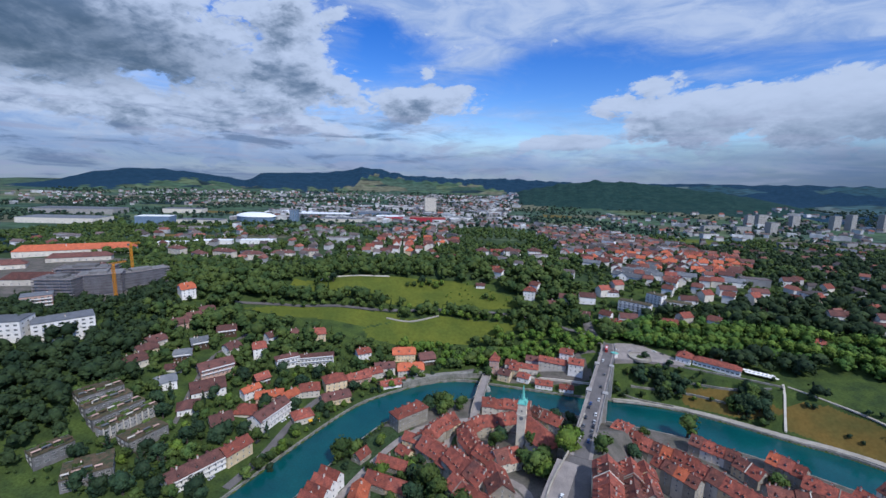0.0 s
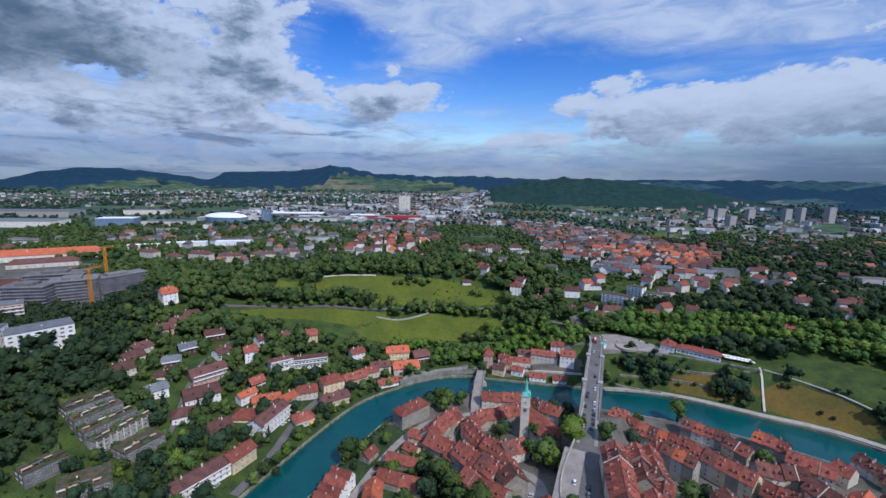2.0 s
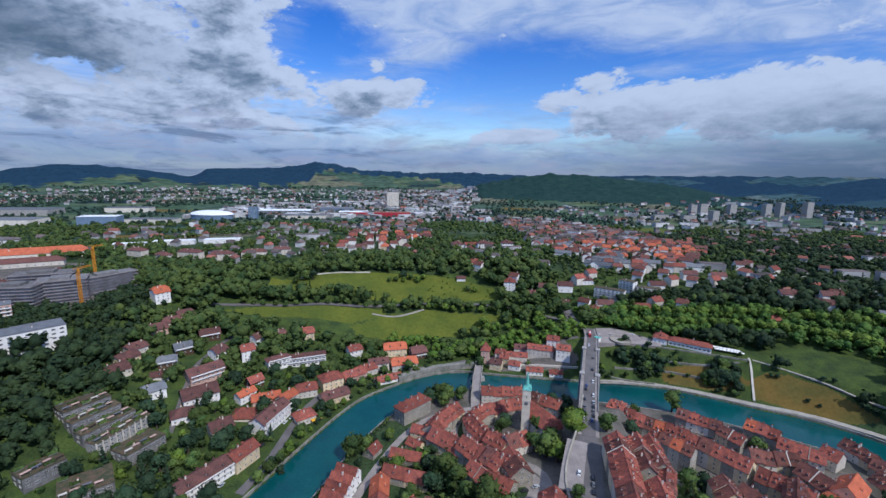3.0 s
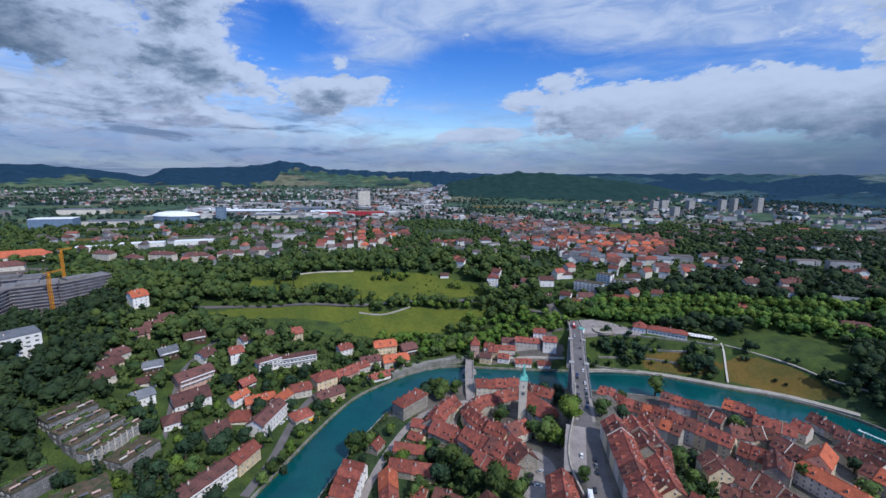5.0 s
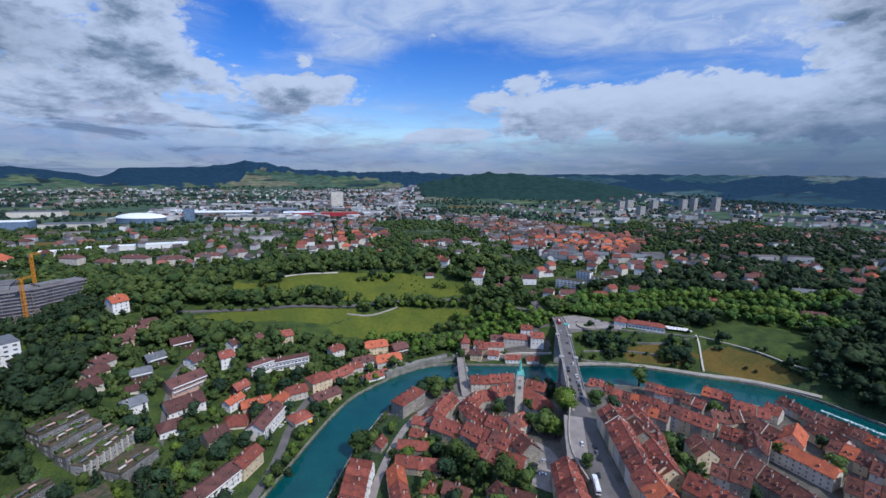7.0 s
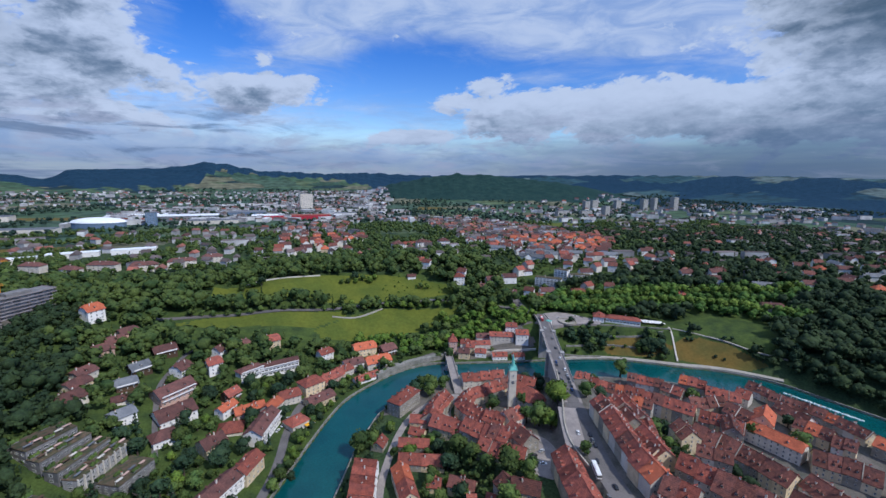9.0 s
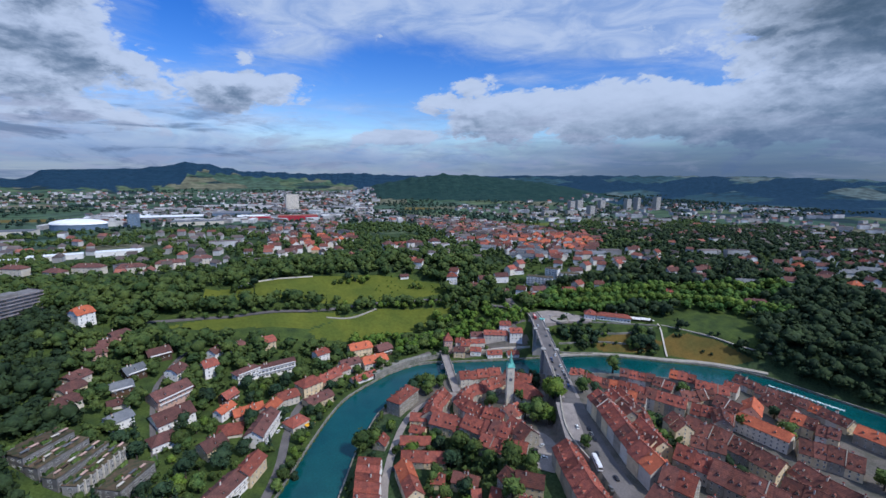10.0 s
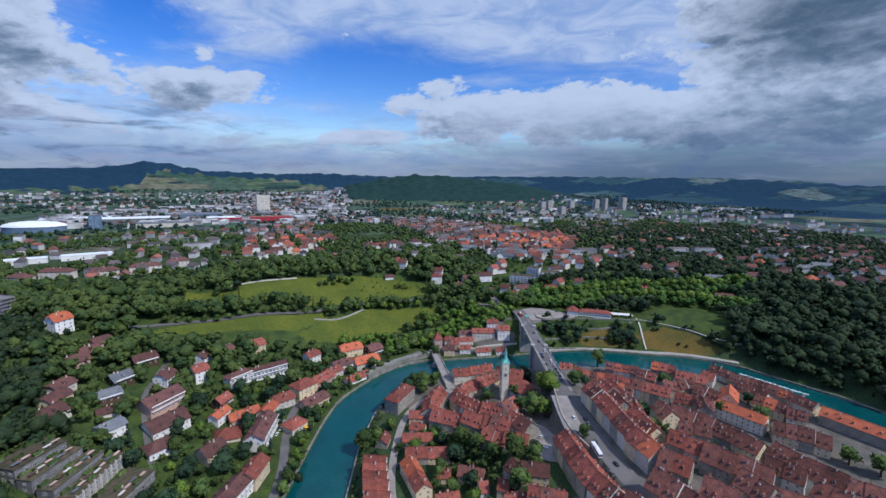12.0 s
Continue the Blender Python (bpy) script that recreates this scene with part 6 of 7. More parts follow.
def tree(x, y, tall, kind="broad", group="trees among the houses", wide=None):
    wide = wide or tall * {"broad": 0.46, "light": 0.46, "dark": 0.46, "tall": 0.36, "fir": 0.3}[kind]
    z = height(x, y)
    t = thing("tree", pose(x, y, z, 0, 0, rng.uniform(0, 360)), TREE_LABELS[kind], "tree", group)
    part("trunk", TRUNK, t, at=Matrix.Diagonal((tall, tall, tall, 1)))
    up = {"broad": 0.53, "light": 0.53, "dark": 0.52, "tall": 0.55, "fir": 0.54}[kind]
    deep = tall * {"broad": 0.44, "light": 0.44, "dark": 0.44, "tall": 0.31, "fir": 0.28}[kind]
    part("crown", rng.choice(CROWNS[kind]), t, at=Matrix.Translation((0, 0, tall * up)) @ Matrix.Diagonal((wide, wide, deep, 1)))


TINY = [crown_arrays(16, 3, 1.0, 1.0, 0.32) for _ in range(5)]
FAINT = [crown_arrays(6, 2, 1.0, 1.0, 0.4) for _ in range(5)]


def mesh_trees(name, spots, mat, label, shapes, low, high, sub=0.5):
    z = land(spots[:, 0], spots[:, 1])
    verts, faces, n = [], [], 0
    for (x, y), g in zip(spots, z):
        k = int(leaf_rng.integers(0, len(shapes)))
        v, f = shapes[k]
        slim = shapes is SPARSE and k >= 6
        if slim and leaf_rng.random() < 0.6:
            v, f = shapes[k - 4]
            slim = False
        tall = leaf_rng.uniform(low, high)
        w, d = tall * (0.24 if slim else 0.46) * leaf_rng.uniform(0.85, 1.25), tall * (0.3 if slim else 0.43)
        a = leaf_rng.uniform(0, 6.28)
        c, s = math.cos(a), math.sin(a)
        p = np.empty_like(v)
        p[:, 0], p[:, 1], p[:, 2] = x + w * (v[:, 0] * c - v[:, 1] * s), y + w * (v[:, 0] * s + v[:, 1] * c), g + tall * sub + d * v[:, 2]
        verts.append(p)
        faces.append(f + n)
        n += len(v)
    v, f = np.concatenate(verts), np.concatenate(faces)
    me = bpy.data.meshes.new(name)
    me.vertices.add(len(v))
    me.vertices.foreach_set("co", v.ravel())
    me.loops.add(len(f) * 3)
    me.loops.foreach_set("vertex_index", f.ravel().astype(np.int32))
    me.polygons.add(len(f))
    me.polygons.foreach_set("loop_start", np.arange(0, len(f) * 3, 3, dtype=np.int32))
    me.materials.append(mat)
    me.polygons.foreach_set("use_smooth", np.ones(len(f), bool))
    me.update(calc_edges=True)
    structure(name, me, label, "trees", "stuff")


TAKEN = np.array(FOOTPRINTS + placed + STUFF_SPOTS + [(93, 503), (99, 506), (51, 545), (36, 538), (110, 498), (84, 508)])


def clear_of(x, y, reach):
    if not len(x):
        return np.zeros(0, bool)
    return np.min(np.hypot(TAKEN[None, :, 0] - x[:, None], TAKEN[None, :, 1] - y[:, None]), axis=1) > reach


def scatter(x0, x1, y0, y1, step, keep):
    gx, gy = np.meshgrid(np.arange(x0, x1, step), np.arange(y0, y1, step))
    x = gx.ravel() + leaf_rng.uniform(-0.45, 0.45, gx.size) * step
    y = gy.ravel() + leaf_rng.uniform(-0.45, 0.45, gx.size) * step
    ok = ~inside(PENINSULA, x, y) & ~inside(FAR_SIDE, x, y)
    x, y = x[ok], y[ok]
    for p in MEADOWS + DRY + [PLAZA]:
        ok = ~inside(p, x, y)
        x, y = x[ok], y[ok]
    for line in ROADS:
        ok = distance_to(line, x, y) > 5.5
        x, y = x[ok], y[ok]
    ok = keep(x, y)
    return np.stack([x[ok], y[ok]], 1)


def patches(x, y, size, level):
    return (np.sin(x / size + 1.3 * np.sin(y / size * 0.8)) * np.sin(y / size * 1.1 + 1.7 * np.sin(x / size * 0.6 + 2))) > level


bank = lambda x, y: distance_to(OUTER, x, y)
AVENUES = [[(196, 414), (251, 403), (301, 391), (350, 368), (385, 335), (408, 303)], [(205, 440), (256, 428), (343, 398), (400, 369), (468, 335)]]


LIGHT_BAND = [(40, 432), (65, 436), (81, 418), (112, 404), (131, 394), (148, 420), (148, 434), (109, 448), (55, 453)]


def avenue_gap(x, y):
    return np.minimum(distance_to(AVENUES[0], x, y), distance_to(AVENUES[1], x, y))


# gardens of the west slope: single trees
garden = scatter(-268, 60, 215, 425, 9.2, lambda x, y: (bank(x, y) > 5) & clear_of(x, y, 9.5) & (x + 0.35 * (y - 330) > -262) & ((y < 395) | (x < -60) | (x > 0)))
order = np.argsort(np.hypot(garden[:, 0] + 90, garden[:, 1] - 220))
mesh_trees("garden_trees", garden[order[84:]], M["leaf_wood"], "garden trees between the upper houses", SPARSE, 7, 15)
for x, y in garden[order[:84]]:
    k = rng.random()
    tree(x, y, rng.uniform(6, 12) if k < 0.65 else rng.uniform(10, 16), "broad" if k < 0.45 else "light" if k < 0.6 else "dark" if k < 0.86 else "fir", "garden trees on the slope")
mesh_trees("garden_shrubs", scatter(-268, 110, 215, 425, 7.5, lambda x, y: (bank(x, y) > 3) & clear_of(x, y, 6.5) & (patches(x, y, 14, 0.0))), M["leaf_wood"], "shrubs and hedges in the gardens", TINY, 2, 5)
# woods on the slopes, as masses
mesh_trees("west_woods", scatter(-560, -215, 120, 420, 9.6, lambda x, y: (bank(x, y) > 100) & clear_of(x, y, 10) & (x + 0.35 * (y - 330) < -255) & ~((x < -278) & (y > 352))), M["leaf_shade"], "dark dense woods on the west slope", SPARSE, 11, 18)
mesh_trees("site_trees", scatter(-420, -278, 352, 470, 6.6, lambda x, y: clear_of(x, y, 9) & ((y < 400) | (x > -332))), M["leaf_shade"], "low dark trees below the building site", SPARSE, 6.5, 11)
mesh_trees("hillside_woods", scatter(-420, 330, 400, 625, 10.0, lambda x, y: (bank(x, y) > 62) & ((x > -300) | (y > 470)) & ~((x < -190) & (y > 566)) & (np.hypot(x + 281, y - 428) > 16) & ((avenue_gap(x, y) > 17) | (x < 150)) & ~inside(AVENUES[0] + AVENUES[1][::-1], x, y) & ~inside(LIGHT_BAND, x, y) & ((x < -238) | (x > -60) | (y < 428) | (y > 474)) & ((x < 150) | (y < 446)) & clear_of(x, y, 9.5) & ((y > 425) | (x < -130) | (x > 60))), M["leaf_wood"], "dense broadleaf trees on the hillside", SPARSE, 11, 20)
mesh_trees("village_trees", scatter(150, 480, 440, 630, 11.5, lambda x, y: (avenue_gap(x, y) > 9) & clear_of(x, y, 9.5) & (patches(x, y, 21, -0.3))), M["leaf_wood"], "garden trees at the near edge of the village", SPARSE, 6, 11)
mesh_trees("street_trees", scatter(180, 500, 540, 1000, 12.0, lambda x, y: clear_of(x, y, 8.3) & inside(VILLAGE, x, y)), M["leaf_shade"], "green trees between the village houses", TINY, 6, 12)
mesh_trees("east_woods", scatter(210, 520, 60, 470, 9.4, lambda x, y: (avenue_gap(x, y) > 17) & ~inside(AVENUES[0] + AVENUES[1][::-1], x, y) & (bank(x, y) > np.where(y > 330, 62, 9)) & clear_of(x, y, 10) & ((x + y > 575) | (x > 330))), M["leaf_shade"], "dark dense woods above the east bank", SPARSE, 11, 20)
mesh_trees("park_trees", scatter(-750, 560, 600, 740, 10.5, lambda x, y: clear_of(x, y, 13) & (patches(x, y, 40, -0.35))), M["leaf_wood"], "trees between the villages", SPARSE, 8, 14)
mesh_trees("outer_trees", scatter(-900, 1150, 740, 1080, 14, lambda x, y: clear_of(x, y, 11) & patches(x, y, 55, -0.3)), M["leaf_wood"], "trees beyond the villages", TINY, 8, 14)
# the shade of cloud over this suburb is put into the darker leaves
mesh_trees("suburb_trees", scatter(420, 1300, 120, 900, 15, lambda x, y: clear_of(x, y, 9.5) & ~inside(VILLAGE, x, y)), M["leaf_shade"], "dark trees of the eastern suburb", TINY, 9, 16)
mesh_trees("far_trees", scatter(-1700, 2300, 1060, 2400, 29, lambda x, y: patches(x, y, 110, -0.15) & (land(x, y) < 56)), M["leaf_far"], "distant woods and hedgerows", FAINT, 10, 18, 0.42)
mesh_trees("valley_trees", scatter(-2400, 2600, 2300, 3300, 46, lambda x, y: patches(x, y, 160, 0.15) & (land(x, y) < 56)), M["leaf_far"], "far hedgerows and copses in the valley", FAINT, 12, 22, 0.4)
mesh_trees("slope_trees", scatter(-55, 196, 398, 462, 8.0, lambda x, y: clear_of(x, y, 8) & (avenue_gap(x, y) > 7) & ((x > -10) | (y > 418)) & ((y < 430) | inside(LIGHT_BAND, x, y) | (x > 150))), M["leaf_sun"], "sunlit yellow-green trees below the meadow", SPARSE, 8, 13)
def between_avenues(x, y):
    return inside(AVENUES[0] + AVENUES[1][::-1], x, y) | (avenue_gap(x, y) < 17)


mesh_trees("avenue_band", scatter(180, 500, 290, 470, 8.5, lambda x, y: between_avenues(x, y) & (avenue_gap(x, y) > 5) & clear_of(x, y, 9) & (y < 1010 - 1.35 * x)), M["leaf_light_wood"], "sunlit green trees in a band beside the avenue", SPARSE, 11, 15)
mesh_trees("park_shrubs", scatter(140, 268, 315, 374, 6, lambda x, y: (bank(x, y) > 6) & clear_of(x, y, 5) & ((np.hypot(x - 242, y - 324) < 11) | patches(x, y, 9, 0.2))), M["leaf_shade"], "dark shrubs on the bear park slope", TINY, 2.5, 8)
def gardens(poly, step, reach):
    xs, ys = [p[0] for p in poly], [p[1] for p in poly]
    gx, gy = np.meshgrid(np.arange(min(xs), max(xs), step), np.arange(min(ys), max(ys), step))
    x, y = gx.ravel() + leaf_rng.uniform(-0.45, 0.45, gx.size) * step, gy.ravel() + leaf_rng.uniform(-0.45, 0.45, gx.size) * step
    ok = inside(poly, x, y) & clear_of(x, y, reach)
    return np.stack([x[ok], y[ok]], 1)


meadow = gardens(MEADOWS[0], 9.0, 6.0)
meadow = meadow[(meadow[:, 0] > -30) & patches(meadow[:, 0], meadow[:, 1], 13, 0.1)]
mesh_trees("meadow_shrubs", meadow, M["leaf_sun"], "low yellow-green shrubs strewn over the upper meadow", TINY, 1.5, 4)
# shrubs along the old town's bank and in its back gardens
shore = offset(finer(INNER, 4), -5.0)
shore = shore[(shore[:, 1] > 205) & (shore[:, 0] < -36)] + leaf_rng.uniform(-1.6, 1.6, (int(np.sum((shore[:, 1] > 205) & (shore[:, 0] < -36))), 2))
mesh_trees("bank_shrubs", shore, M["leaf_wood"], "green shrubs along the old town's river bank", TINY, 2, 5.5)


mesh_trees("back_garden_trees", gardens([(-44, 262), (-22, 258), (-8, 234), (6, 214), (4, 178), (-30, 172), (-44, 200), (-30, 240)], 5.5, 7.0), M["leaf_wood"], "shrubs and small trees in the old town's back gardens", TINY, 2.5, 8)
mesh_trees("court_trees", gardens([(104, 214), (114, 218), (124, 190), (146, 168), (150, 140), (138, 140), (112, 178)], 6.0, 8.0), M["leaf_shade"], "dark trees in the long garden court", SPARSE, 6, 12)
# avenue of yellow-green trees along the east bank road and the hill roads
for x0, y0, x1, y1, n, kind in [(-215, 468, -60, 482, 15, "broad"), (-50, 489, 110, 470, 17, "light"), (-30, 500, 100, 482, 12, "broad")]:
    for k in range(n):
        f = k / (n - 1)
        tree(x0 + (x1 - x0) * f + rng.uniform(-2, 2), y0 + (y1 - y0) * f + rng.uniform(-2, 2), rng.uniform(7, 10.5), kind, "avenue trees")
for line, n in zip(AVENUES, (24, 25)):
    for k in range(n):
        p, _ = along(line, sum(math.dist(a, b) for a, b in zip(line, line[1:])) * k / (n - 0.9))
        tree(p[0] + rng.uniform(-2, 2), p[1] + rng.uniform(-2, 2), rng.uniform(13.5, 17), "light", "avenue trees", rng.uniform(6.6, 8.4))
for k in range(14):
    f = k / 13
    tree(-330 - 600 * f + rng.uniform(-6, 6), 490 + 670 * f + rng.uniform(-6, 6), rng.uniform(13, 18), "broad", "avenue across the plain")
for x, y, tall, kind in [(-50, 538, 8, "broad"), (-58, 537, 7, "broad"), (-40, 539, 8, "light"), (-31, 543, 10, "broad"), (-22, 540, 11, "light"), (-40, 546, 12, "dark"), (-14, 546, 9, "light"), (42, 520, 9, "broad"), (50, 517, 8, "light"), (-162, 532, 14, "broad"), (-152, 528, 13, "dark"), (-172, 528, 12, "broad"), (50, 453, 14, "light"), (111, 445, 15, "light")]:
    tree(x, y, tall, kind, "meadow trees")
# trees of the old town
for x, y, tall, kind in [(-3, 318, 11, "broad"), (8, 320, 9, "broad"), (-11, 322, 10, "broad"), (-6, 311, 9, "broad"), (-18, 317, 9, "dark"), (-48, 271, 6, "light"), (-63, 256, 9, "broad"), (-71, 254, 11, "broad"), (-14, 226, 14, "broad"), (-8, 216, 11, "broad"), (-22, 218, 10, "dark"),
                         (-4, 200, 10, "broad"), (6, 190, 12, "broad"), (14, 182, 9, "broad"), (-51, 243, 5, "broad"), (30, 266, 9, "broad"), (35, 274, 8, "dark"), (51, 233, 12, "broad"), (55, 262, 10, "broad"), (84, 287, 8, "dark"),
                         (45, 240, 10, "broad"), (56, 226, 10, "light"), (70.5, 240, 13, "light"), (74.5, 249, 13, "light"), (78.5, 258, 12, "light"), (58, 244, 10, "broad")]:
    tree(x, y, tall * 1.45, kind, "old town trees")
for x, y, tall, kind in [(125, 204, 15, "tall"), (128, 193, 9, "broad"), (133, 187, 8, "broad"), (146, 189, 7, "broad"), (176, 297, 16, "tall"), (115, 249, 8, "dark"), (89, 233, 9, "broad"), (48, 178, 6, "broad"), (197, 187, 10, "broad"),
                         (219, 169, 10, "broad"), (238, 190, 8, "dark"), (219, 115, 10, "broad"), (224, 101, 11, "broad"), (200, 241, 9, "broad"), (-37, 208, 7, "broad"), (-33, 214, 7, "broad"), (-23, 192, 8, "dark"),
                         (-6, 168, 10, "broad"), (-35, 193, 8, "broad"), (90, 300, 8, "dark"), (80, 305, 8, "dark"), (140, 290, 7, "broad"), (-22, 236, 9, "dark")]:
    tree(x, y, tall * 1.45, kind, "old town trees")
for x, y in [(-42, 236), (-30, 236), (-18, 218), (-24, 244), (-18, 252), (-26, 208), (2, 182), (-28, 180), (-48, 268), (-60, 262), (-66, 244), (12, 178)]:
    tree(x, y, rng.uniform(5, 12), rng.choice(("broad", "light", "dark")), "old town trees")
for x, y, tall, kind in [(-117, 251, 9, "broad"), (-113, 259, 8, "light"), (-121, 243, 10, "broad"), (-115, 246, 7, "dark"), (-125, 235, 9, "broad"), (-110, 266, 6, "broad")]:
    tree(x, y, tall, kind, "riverside trees")
# dense clumps above the riverside steps
for x0, y0, wide, deep, n, low, high in ((242, 331, 12, 9, 14, 9, 14), (187, 358, 8, 6, 8, 8, 12), (168, 368, 5, 3, 4, 9, 12), (344, 262, 16, 12, 9, 9, 13)):
    for k in range(n):
        a, f = k * 2.4, math.sqrt((k + 0.5) / n)
        tree(x0 + math.cos(a) * f * wide, y0 + math.sin(a) * f * deep, rng.uniform(low, high), rng.choice(("dark", "dark", "broad")), "bear park trees")
# bear park slope, meadow bushes
for x, y, tall, kind in [(166, 352, 7, "broad"), (171, 362, 9, "dark"), (186, 370, 8, "broad"), (205, 356, 7, "broad"), (240, 329, 14, "dark"), (234, 331, 13, "dark"), (249, 323, 13, "dark"), (229, 333, 10, "broad"), (243, 325, 14, "dark"),
                         (238, 326, 6, "broad"), (277, 317, 5, "dark"), (281, 315, 5, "dark"), (290.5, 294, 4, "dark"), (295, 288, 3.5, "dark"), (308, 301, 6, "dark"), (314, 297, 5, "dark"), (318, 273, 7, "dark"), (228, 330, 5, "light"), (213, 352, 5, "light"), (148, 362, 6, "light"), (180, 384, 9, "dark"),
                         (197, 372, 8, "dark"), (218, 340, 5, "broad"), (206, 344, 5, "light"), (320, 268, 7, "dark"), (327, 262, 8, "dark"), (336, 250, 9, "dark"), (342, 244, 9, "dark"), (196, 348, 6, "broad")]:
    tree(x, y, tall, kind, "bear park trees")
for x, y, tall, kind in [(179, 366, 11, "dark"), (186, 365, 10, "dark"), (174, 368, 9, "broad"), (181, 354, 8, "dark"), (197, 350, 11, "dark"), (202, 353, 13, "dark"), (196, 359, 12, "dark"), (190, 350, 7, "broad"), (160, 371, 7, "broad"), (192, 369, 7, "dark"), (204, 366, 6, "broad"),
                         (249, 317, 10, "dark"), (236, 327, 11, "dark"), (243, 314, 7, "broad")]:
    tree(x, y, tall, kind, "bear park trees")
for x, y, tall, kind in [(113, 203, 8, "broad"), (113, 193, 9, "dark"), (117, 185, 9, "broad"), (119, 176, 9, "broad"), (123, 199, 12, "fir"), (138, 206, 11, "dark"), (128, 175, 7, "light")]:
    tree(x, y, tall * 1.3, kind, "old town trees")
for k in range(26):
    f = k / 25
    p, _ = along(OUTER, 95 + 250 * f)
    if not 20 < p[0] < 60:
        tree(p[0] - rng.uniform(3, 6) * (1 if p[0] < 20 else -1) * 0.8, p[1] + rng.uniform(3, 6), rng.uniform(4, 8), rng.choice(("broad", "light", "dark")), "riverside trees")

# ---- streets, paths, walls ----
ribbon("street_bridge", [(75, 228), (66, 203), (56, 180), (48, 158), (44, 138), (37, 100)], 6.0, M["asphalt"], "dark old town street leading to the bridge", "road", 0.1)
ribbon("street_pavement", [(66.5, 224), (55.5, 203), (46.5, 184)], 6.0, M["paving"], "broad pale pavement beside the street", "pavement", 0.26)
ribbon("lane_lower", [(17, 306), (-2, 302), (-18, 296), (-30, 285.5), (-43, 266), (-51, 250), (-58.5, 233), (-63, 223), (-68, 205), (-72, 180)], 2.4, M["paving"], "narrow paved lane on the lower bank", "road", 0.35)
ribbon("square_church", [(30, 215), (40, 200), (30, 188), (22, 180)], 6, M["paving"], "small paved square below the church", "pavement", 0.1)
ribbon("promenade", [(140, 349.5), (158, 348), (191, 340), (226, 321), (254, 301), (281, 287), (303, 266), (318, 246)], 3.0, M["path"], "pale gravel riverside promenade", "pavement", 0.15)
ribbon("meadow_path", [(276, 337), (296, 314.5), (311, 296.5), (322, 277.5), (336, 256)], 1.2, M["path"], "pale path across the meadow", "pavement", 0.15)
ribbon("hill_path", [(-75, 468), (-50, 466), (-33, 474), (-16, 484)], 1.4, M["path"], "gravel path on the meadow slope", "pavement", 0.2)
ribbon("garden_wall", [(-172, 538), (-120, 549), (-84, 552)], 1.0, M["plaster"], "pale garden wall along the hilltop terrace", "wall", 1.2, closed_under=2.0)
ribbon("stair_wall", [(274, 339.5), (264, 322), (255, 306.5)], 0.8, M["plaster"], "pale sloping wall beside the stair", "wall", 0.9, closed_under=3.0)
ribbon("bank_wall", [(-44, 358), (-20, 373.5), (6, 381), (29, 382.5)], 2.6, M["quay"], "high pale stone retaining wall beside the old bridge", "wall", level=lambda x, y: 6.4, closed_under=8.0)
ribbon("street_stalden", [(18, 304), (6, 296), (-2.5, 282), (-4, 268), (3, 257), (12, 243), (22, 231), (36, 226), (46, 216), (42, 200)], 2.6, M["paving"], "sloping paved street round the church hill", "road", 0.12)
ribbon("road_bridgehead", [(36, 392), (56, 402), (86, 402), (112, 394), (138, 398)], 2.6, M["asphalt"], "asphalt road behind the bridgehead houses", "road", 0.2)
ribbon("garden_wall_far", [(60, 384), (84, 377), (112, 368), (126, 366)], 0.5, M["plaster"], "pale garden wall below the bridgehead houses", "wall", 1.6, closed_under=3.0)
for name, inset, top in (("street_wall", 0.6, 31.0),):
    c = offset(finer([(90.5, 276), (67.5, 231), (60.5, 222), (46.5, 196), (43, 182), (42, 168)], 6), inset)
    sw = Mesh()
    for a, b2 in zip(c, c[1:]):
        d2 = (b2 - a) / np.linalg.norm(b2 - a)
        n2 = np.array([-d2[1], d2[0]]) * 0.9
        quad = [a, a + n2, b2 + n2, b2][::-1]
        sw.solid([(*p, 3.0) for p in quad], [(*p, top) for p in quad])
    structure(name, sw.data(name, M["sandstone"]), "tall sandstone retaining wall under the street", "wall")
pl = Mesh()
for quad in ([(140, 394), (151, 380), (178, 379), (165, 415)], [(165, 415), (178, 379), (207, 370), (216, 377)], [(165, 415), (216, 377), (190, 408), (180, 414)]):
    zz = [height(*p) for p in quad]
    pl.solid([(*p, z - 2) for p, z in zip(quad, zz)], [(*p, max(z, 25.2) + 0.6) for p, z in zip(quad, zz)])
structure("plaza", pl.data("plaza", M["paving"]), "broad paved square at the bridge end", "pavement")
pit = thing("bear_pit", pose(176, 385, 26.2), "round sunken stone enclosure on the square", "enclosure")
pm = Mesh()
for k in range(32):
    a = 6.2832 * k / 32
    pm.v += [(math.cos(a) * r, math.sin(a) * r, z) for r, z in ((9.2, -1.0), (10.2, -1.0), (10.2, 1.2), (9.2, 1.2))]
pm.f = [(4 * k + e, 4 * ((k + 1) % 32) + e, 4 * ((k + 1) % 32) + (e + 1) % 4, 4 * k + (e + 1) % 4) for k in range(32) for e in range(4)]
pm.s = [0] * len(pm.f)
part("ring_wall", pm.data("ring_wall", M["sandstone"]), pit)
pm = Mesh()
pm.tube(0, 0, -1.0, 0.25, 9.2, 9.2, 32)
part("floor_slab", pm.data("floor_slab", M["path"]), pit)
pm = Mesh()
pm.tube(0, 0, 0.2, 1.4, 3.4, 2.6, 14)
part("planting", pm.data("planting", M["lawn"]), pit)
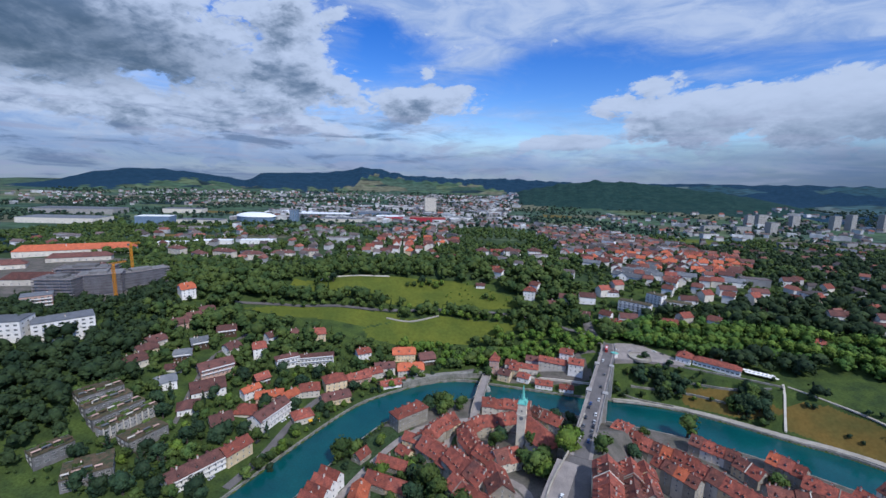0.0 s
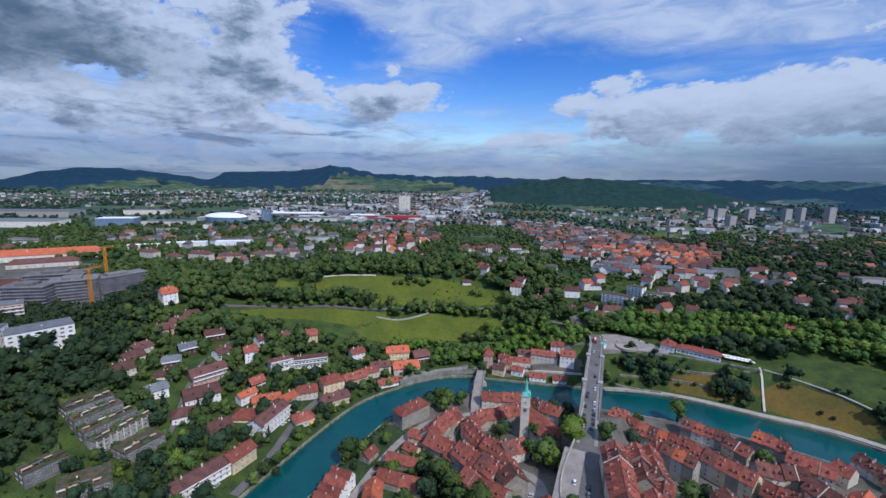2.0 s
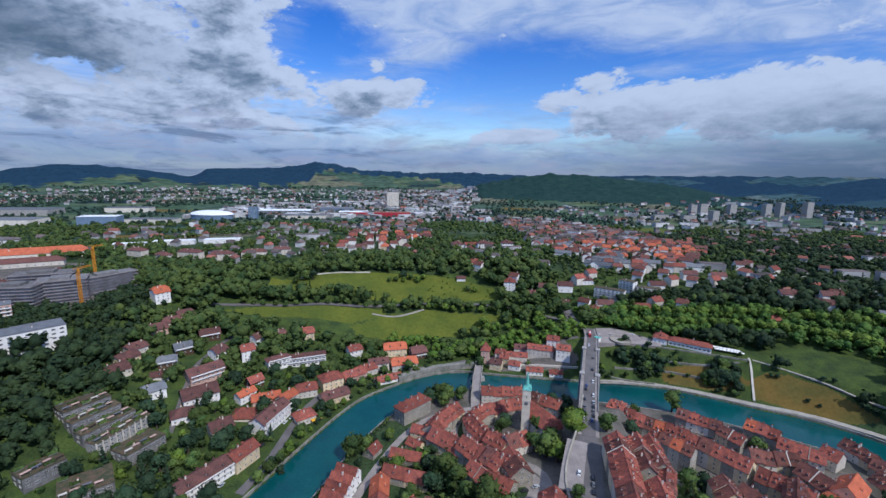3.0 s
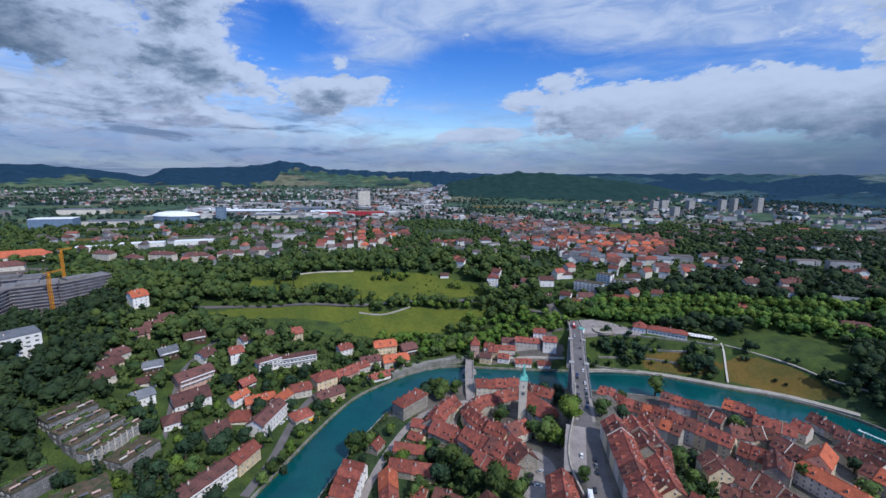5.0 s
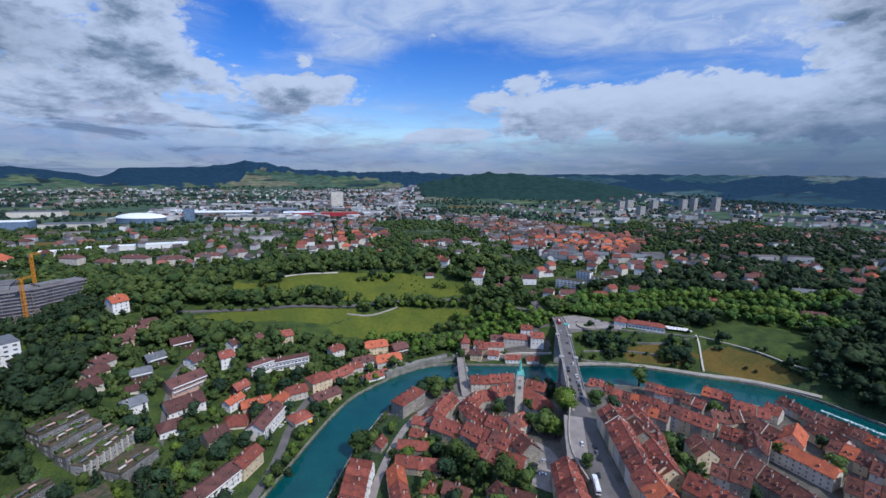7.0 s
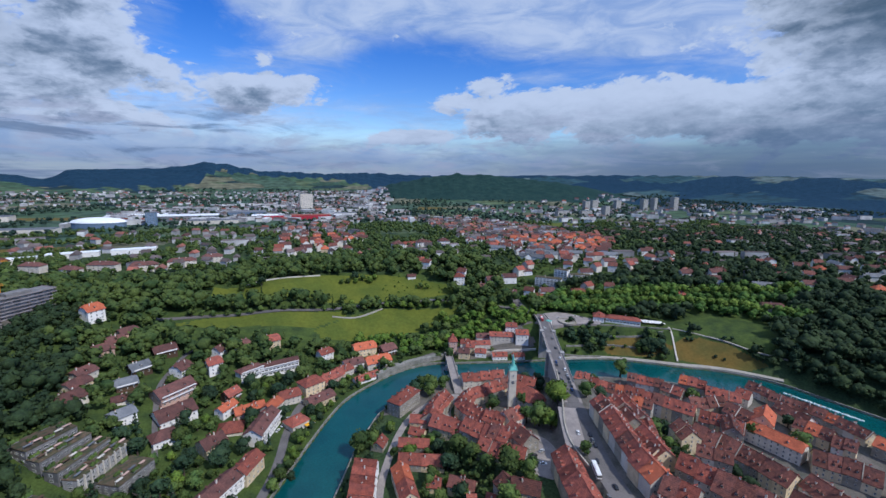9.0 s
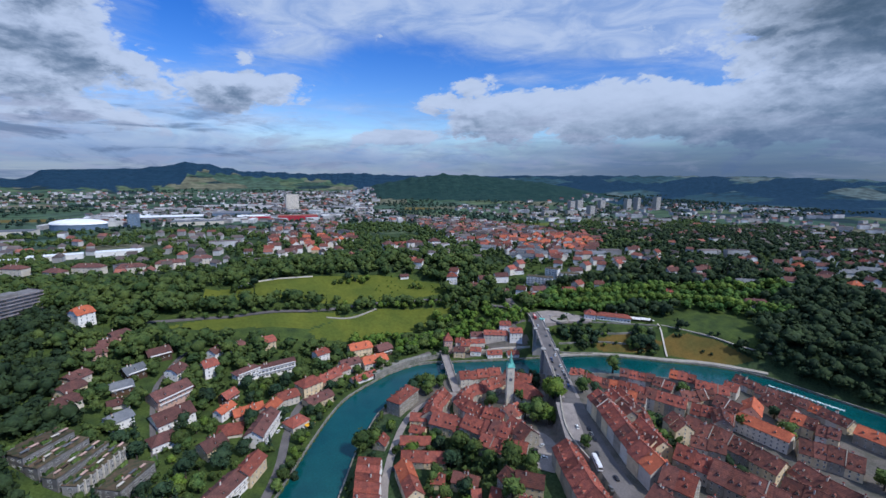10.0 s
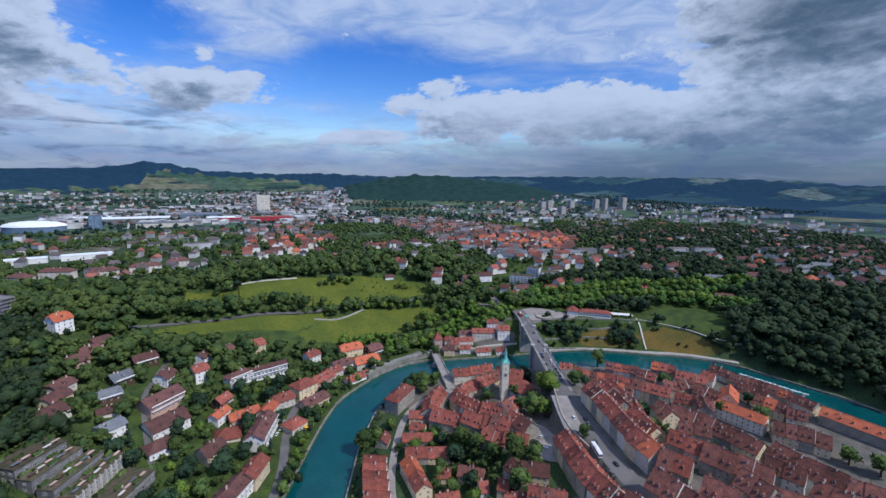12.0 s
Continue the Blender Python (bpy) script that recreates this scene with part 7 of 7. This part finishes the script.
for pts, name in (([(208, 371), (230, 360), (252, 348), (272, 336)], "terrace_wall"), ([(150, 356), (172, 345), (188, 341)], "terrace_wall"), ([(205, 358), (236, 343), (262, 335)], "terrace_wall"), ([(160, 362), (200, 352), (228, 336)], "terrace_wall")):
    ribbon(name, pts, 0.6, M["quay"], "stepped stone terrace wall on the bear park slope", "wall", 1.3, closed_under=3.5)
foam = Mesh()
for k in range(56):
    f = k / 55
    x, y = 300 + 14 * f, 233 - 50 * f
    w = rng.uniform(0.8, 2.4)
    foam.box(x - w, y - 0.7, -0.5, x + 1.0, y + 0.7, 0.5 + rng.uniform(0, 0.5), taper=0.5)
structure("weir", foam.data("weir", M["foam"]), "white foaming water over the weir", "water", "stuff")
terrace_cafe = thing("awning", pose(-104, 297.5, height(-104, 297.5), 0, 0, 40), "yellow orange awning over a riverside terrace", "awning")
am = Mesh()
am.solid([(-4, -3, 2.6), (4, -3, 2.6), (4, 3, 3.2), (-4, 3, 3.2)], [(-4, -3, 2.75), (4, -3, 2.75), (4, 3, 3.35), (-4, 3, 3.35)])
part("cloth", am.data("cloth", M["awning"]), terrace_cafe)
for a in (-3.8, 3.8):
    for b in (-2.8, 2.8):
        am = Mesh()
        am.tube(a, b, -0.5, 2.7, 0.06, 0.06, 6)
        part("post", am.data("post", M["white"]), terrace_cafe)


# ---- vehicles ----
def car_parts(paint):
    m = Mesh()
    m.box(-2.1, -0.85, 0.28, 2.1, 0.85, 0.82, taper=0.06)
    return m.data("body", paint)


cm = Mesh()
cm.solid([(-1.5, -0.78, 0.8), (1.0, -0.78, 0.8), (1.0, 0.78, 0.8), (-1.5, 0.78, 0.8)], [(-1.1, -0.62, 1.42), (0.4, -0.62, 1.42), (0.4, 0.62, 1.42), (-1.1, 0.62, 1.42)])
CABIN = cm.data("cabin", M["glass"])
cm = Mesh()
cm.tube(0, 0, -0.1, 0.1, 0.32, 0.32, 12)
WHEEL = cm.data("wheel", M["rubber"])
cm = Mesh()
cm.box(-1.05, -0.6, 1.4, 0.36, 0.6, 1.46)
BODIES = [car_parts(p) for p in CAR_PAINT]
ROOFS = [cm.data("roof_panel", p) for p in CAR_PAINT]
CAR_WORDS = ("white", "black", "silver", "red", "blue", "grey")
car_models = []
for k, word in enumerate(CAR_WORDS):
    c = thing("car", pose(0, 0, 0), word + " car standing on the street", "car", "cars")
    part("body", BODIES[k], c)
    part("cabin", CABIN, c)
    part("roof_panel", ROOFS[k], c)
    for a in (-1.3, 1.3):
        for b in (-0.8, 0.8):
            part("wheel", WHEEL, c, at=pose(a, b, 0.32, 90, 0, 0))
    car_models.append(c)
used = set()


def car(x, y, z, turn, k):
    m = pose(x, y, z, 0, 0, turn)
    if k in used:
        copy_thing(car_models[k], m)
    else:
        car_models[k].matrix_basis = m
        used.add(k)


for s, side, k in [(18, 2.2, 4), (24, 3.2, 1), (30, 3.2, 5), (36, 3.2, 1), (42, 3.2, 2), (20, -3, 0), (27, -2.5, 1), (34, -2.6, 5), (45, -2.8, 1), (52, 3.0, 0), (60, -2.4, 1), (66, -2.0, 4), (96, 1.8, 1), (120, 2.0, 5), (74, 2.6, 0), (150, -2.0, 0)]:
    p, _ = along(DECK, s)
    q, _ = along(DECK, s + 1)
    t = (q - p) / np.linalg.norm(q - p)
    car(p[0] + t[1] * side, p[1] - t[0] * side, deck_level(*p) + 0.02, math.degrees(math.atan2(t[1], t[0])), k)
for x, y, turn, k in [(62, 192, 65, 1), (60, 187, 65, 5), (58, 182, 65, 1), (56, 196, 65, 0), (50, 170, 65, 1), (46, 150, 75, 1), (38, 145, 70, 5), (31, 207, 20, 0), (35, 203, 20, 2), (28, 200, 10, 1), (25, 193, -20, 1), (29, 191, -20, 0),
                      (-122, 300, 65, 0), (-125, 294, 65, 0), (-119, 308, 60, 2), (-137, 254, 70, 0), (-139, 249, 70, 5), (-145, 232, 70, 2), (-133, 268, 70, 1), (-56, 229, 70, 1), (-108, 330, 55, 2), (-60, 377, 25, 0), (-48, 381, 10, 1),
                      (160, 400, 20, 0), (172, 398, 15, 2), (195, 398, -40, 0), (200, 393, -40, 1), (152, 428, 95, 5), (146, 444, 95, 1)]:
    car(x, y, max(height(x, y) + 0.12, 25.9 if 140 < x < 215 and 365 < y < 415 else -9) + 0.05, turn, k)


def bus(x, y, z, turn, paint, label):
    b = thing("bus", pose(x, y, z, 0, 0, turn), label, "bus")
    m = Mesh()
    m.box(-6, -1.25, 0.35, 6, 1.25, 1.2)
    m.box(-6, -1.25, 2.3, 6, 1.25, 3.0, taper=0.1)
    part("body", m.data("body", paint), b)
    m = Mesh()
    m.box(-5.95, -1.2, 1.2, 5.95, 1.2, 2.3)
    part("window_band", m.data("window_band", M["glass"]), b)
    for a in (-3.6, 3.8):
        for c in (-1.1, 1.1):
            part("wheel", WHEEL, b, at=pose(a, c, 0.45, 90, 0, 0) @ Matrix.Diagonal((1.4, 1.4, 1.4, 1)))
    m = Mesh()
    m.box(-2, -0.8, 3.0, 2.5, 0.8, 3.3, taper=0.1)
    part("roof_unit", m.data("roof_unit", M["white"]), b)


bus(44, 163, 30.15, 68, CAR_PAINT[0], "white city bus standing on the street")
bus(147, 392, 29.0, 68, CAR_PAINT[3], "red city bus at the bridge end")
kiosk = thing("kiosk", pose(152, 385, 26.0, 0, 0, 20), "small pale green kiosk pavilion by the bridge end", "kiosk")
km = Mesh()
km.box(-2.2, -2.2, -0.5, 2.2, 2.2, 3.6)
part("wall", km.data("wall", M["white"]), kiosk)
km = Mesh()
km.box(-2.7, -2.7, 3.6, 2.7, 2.7, 4.0, taper=0.3)
part("roof", km.data("roof", M["copper"]), kiosk)
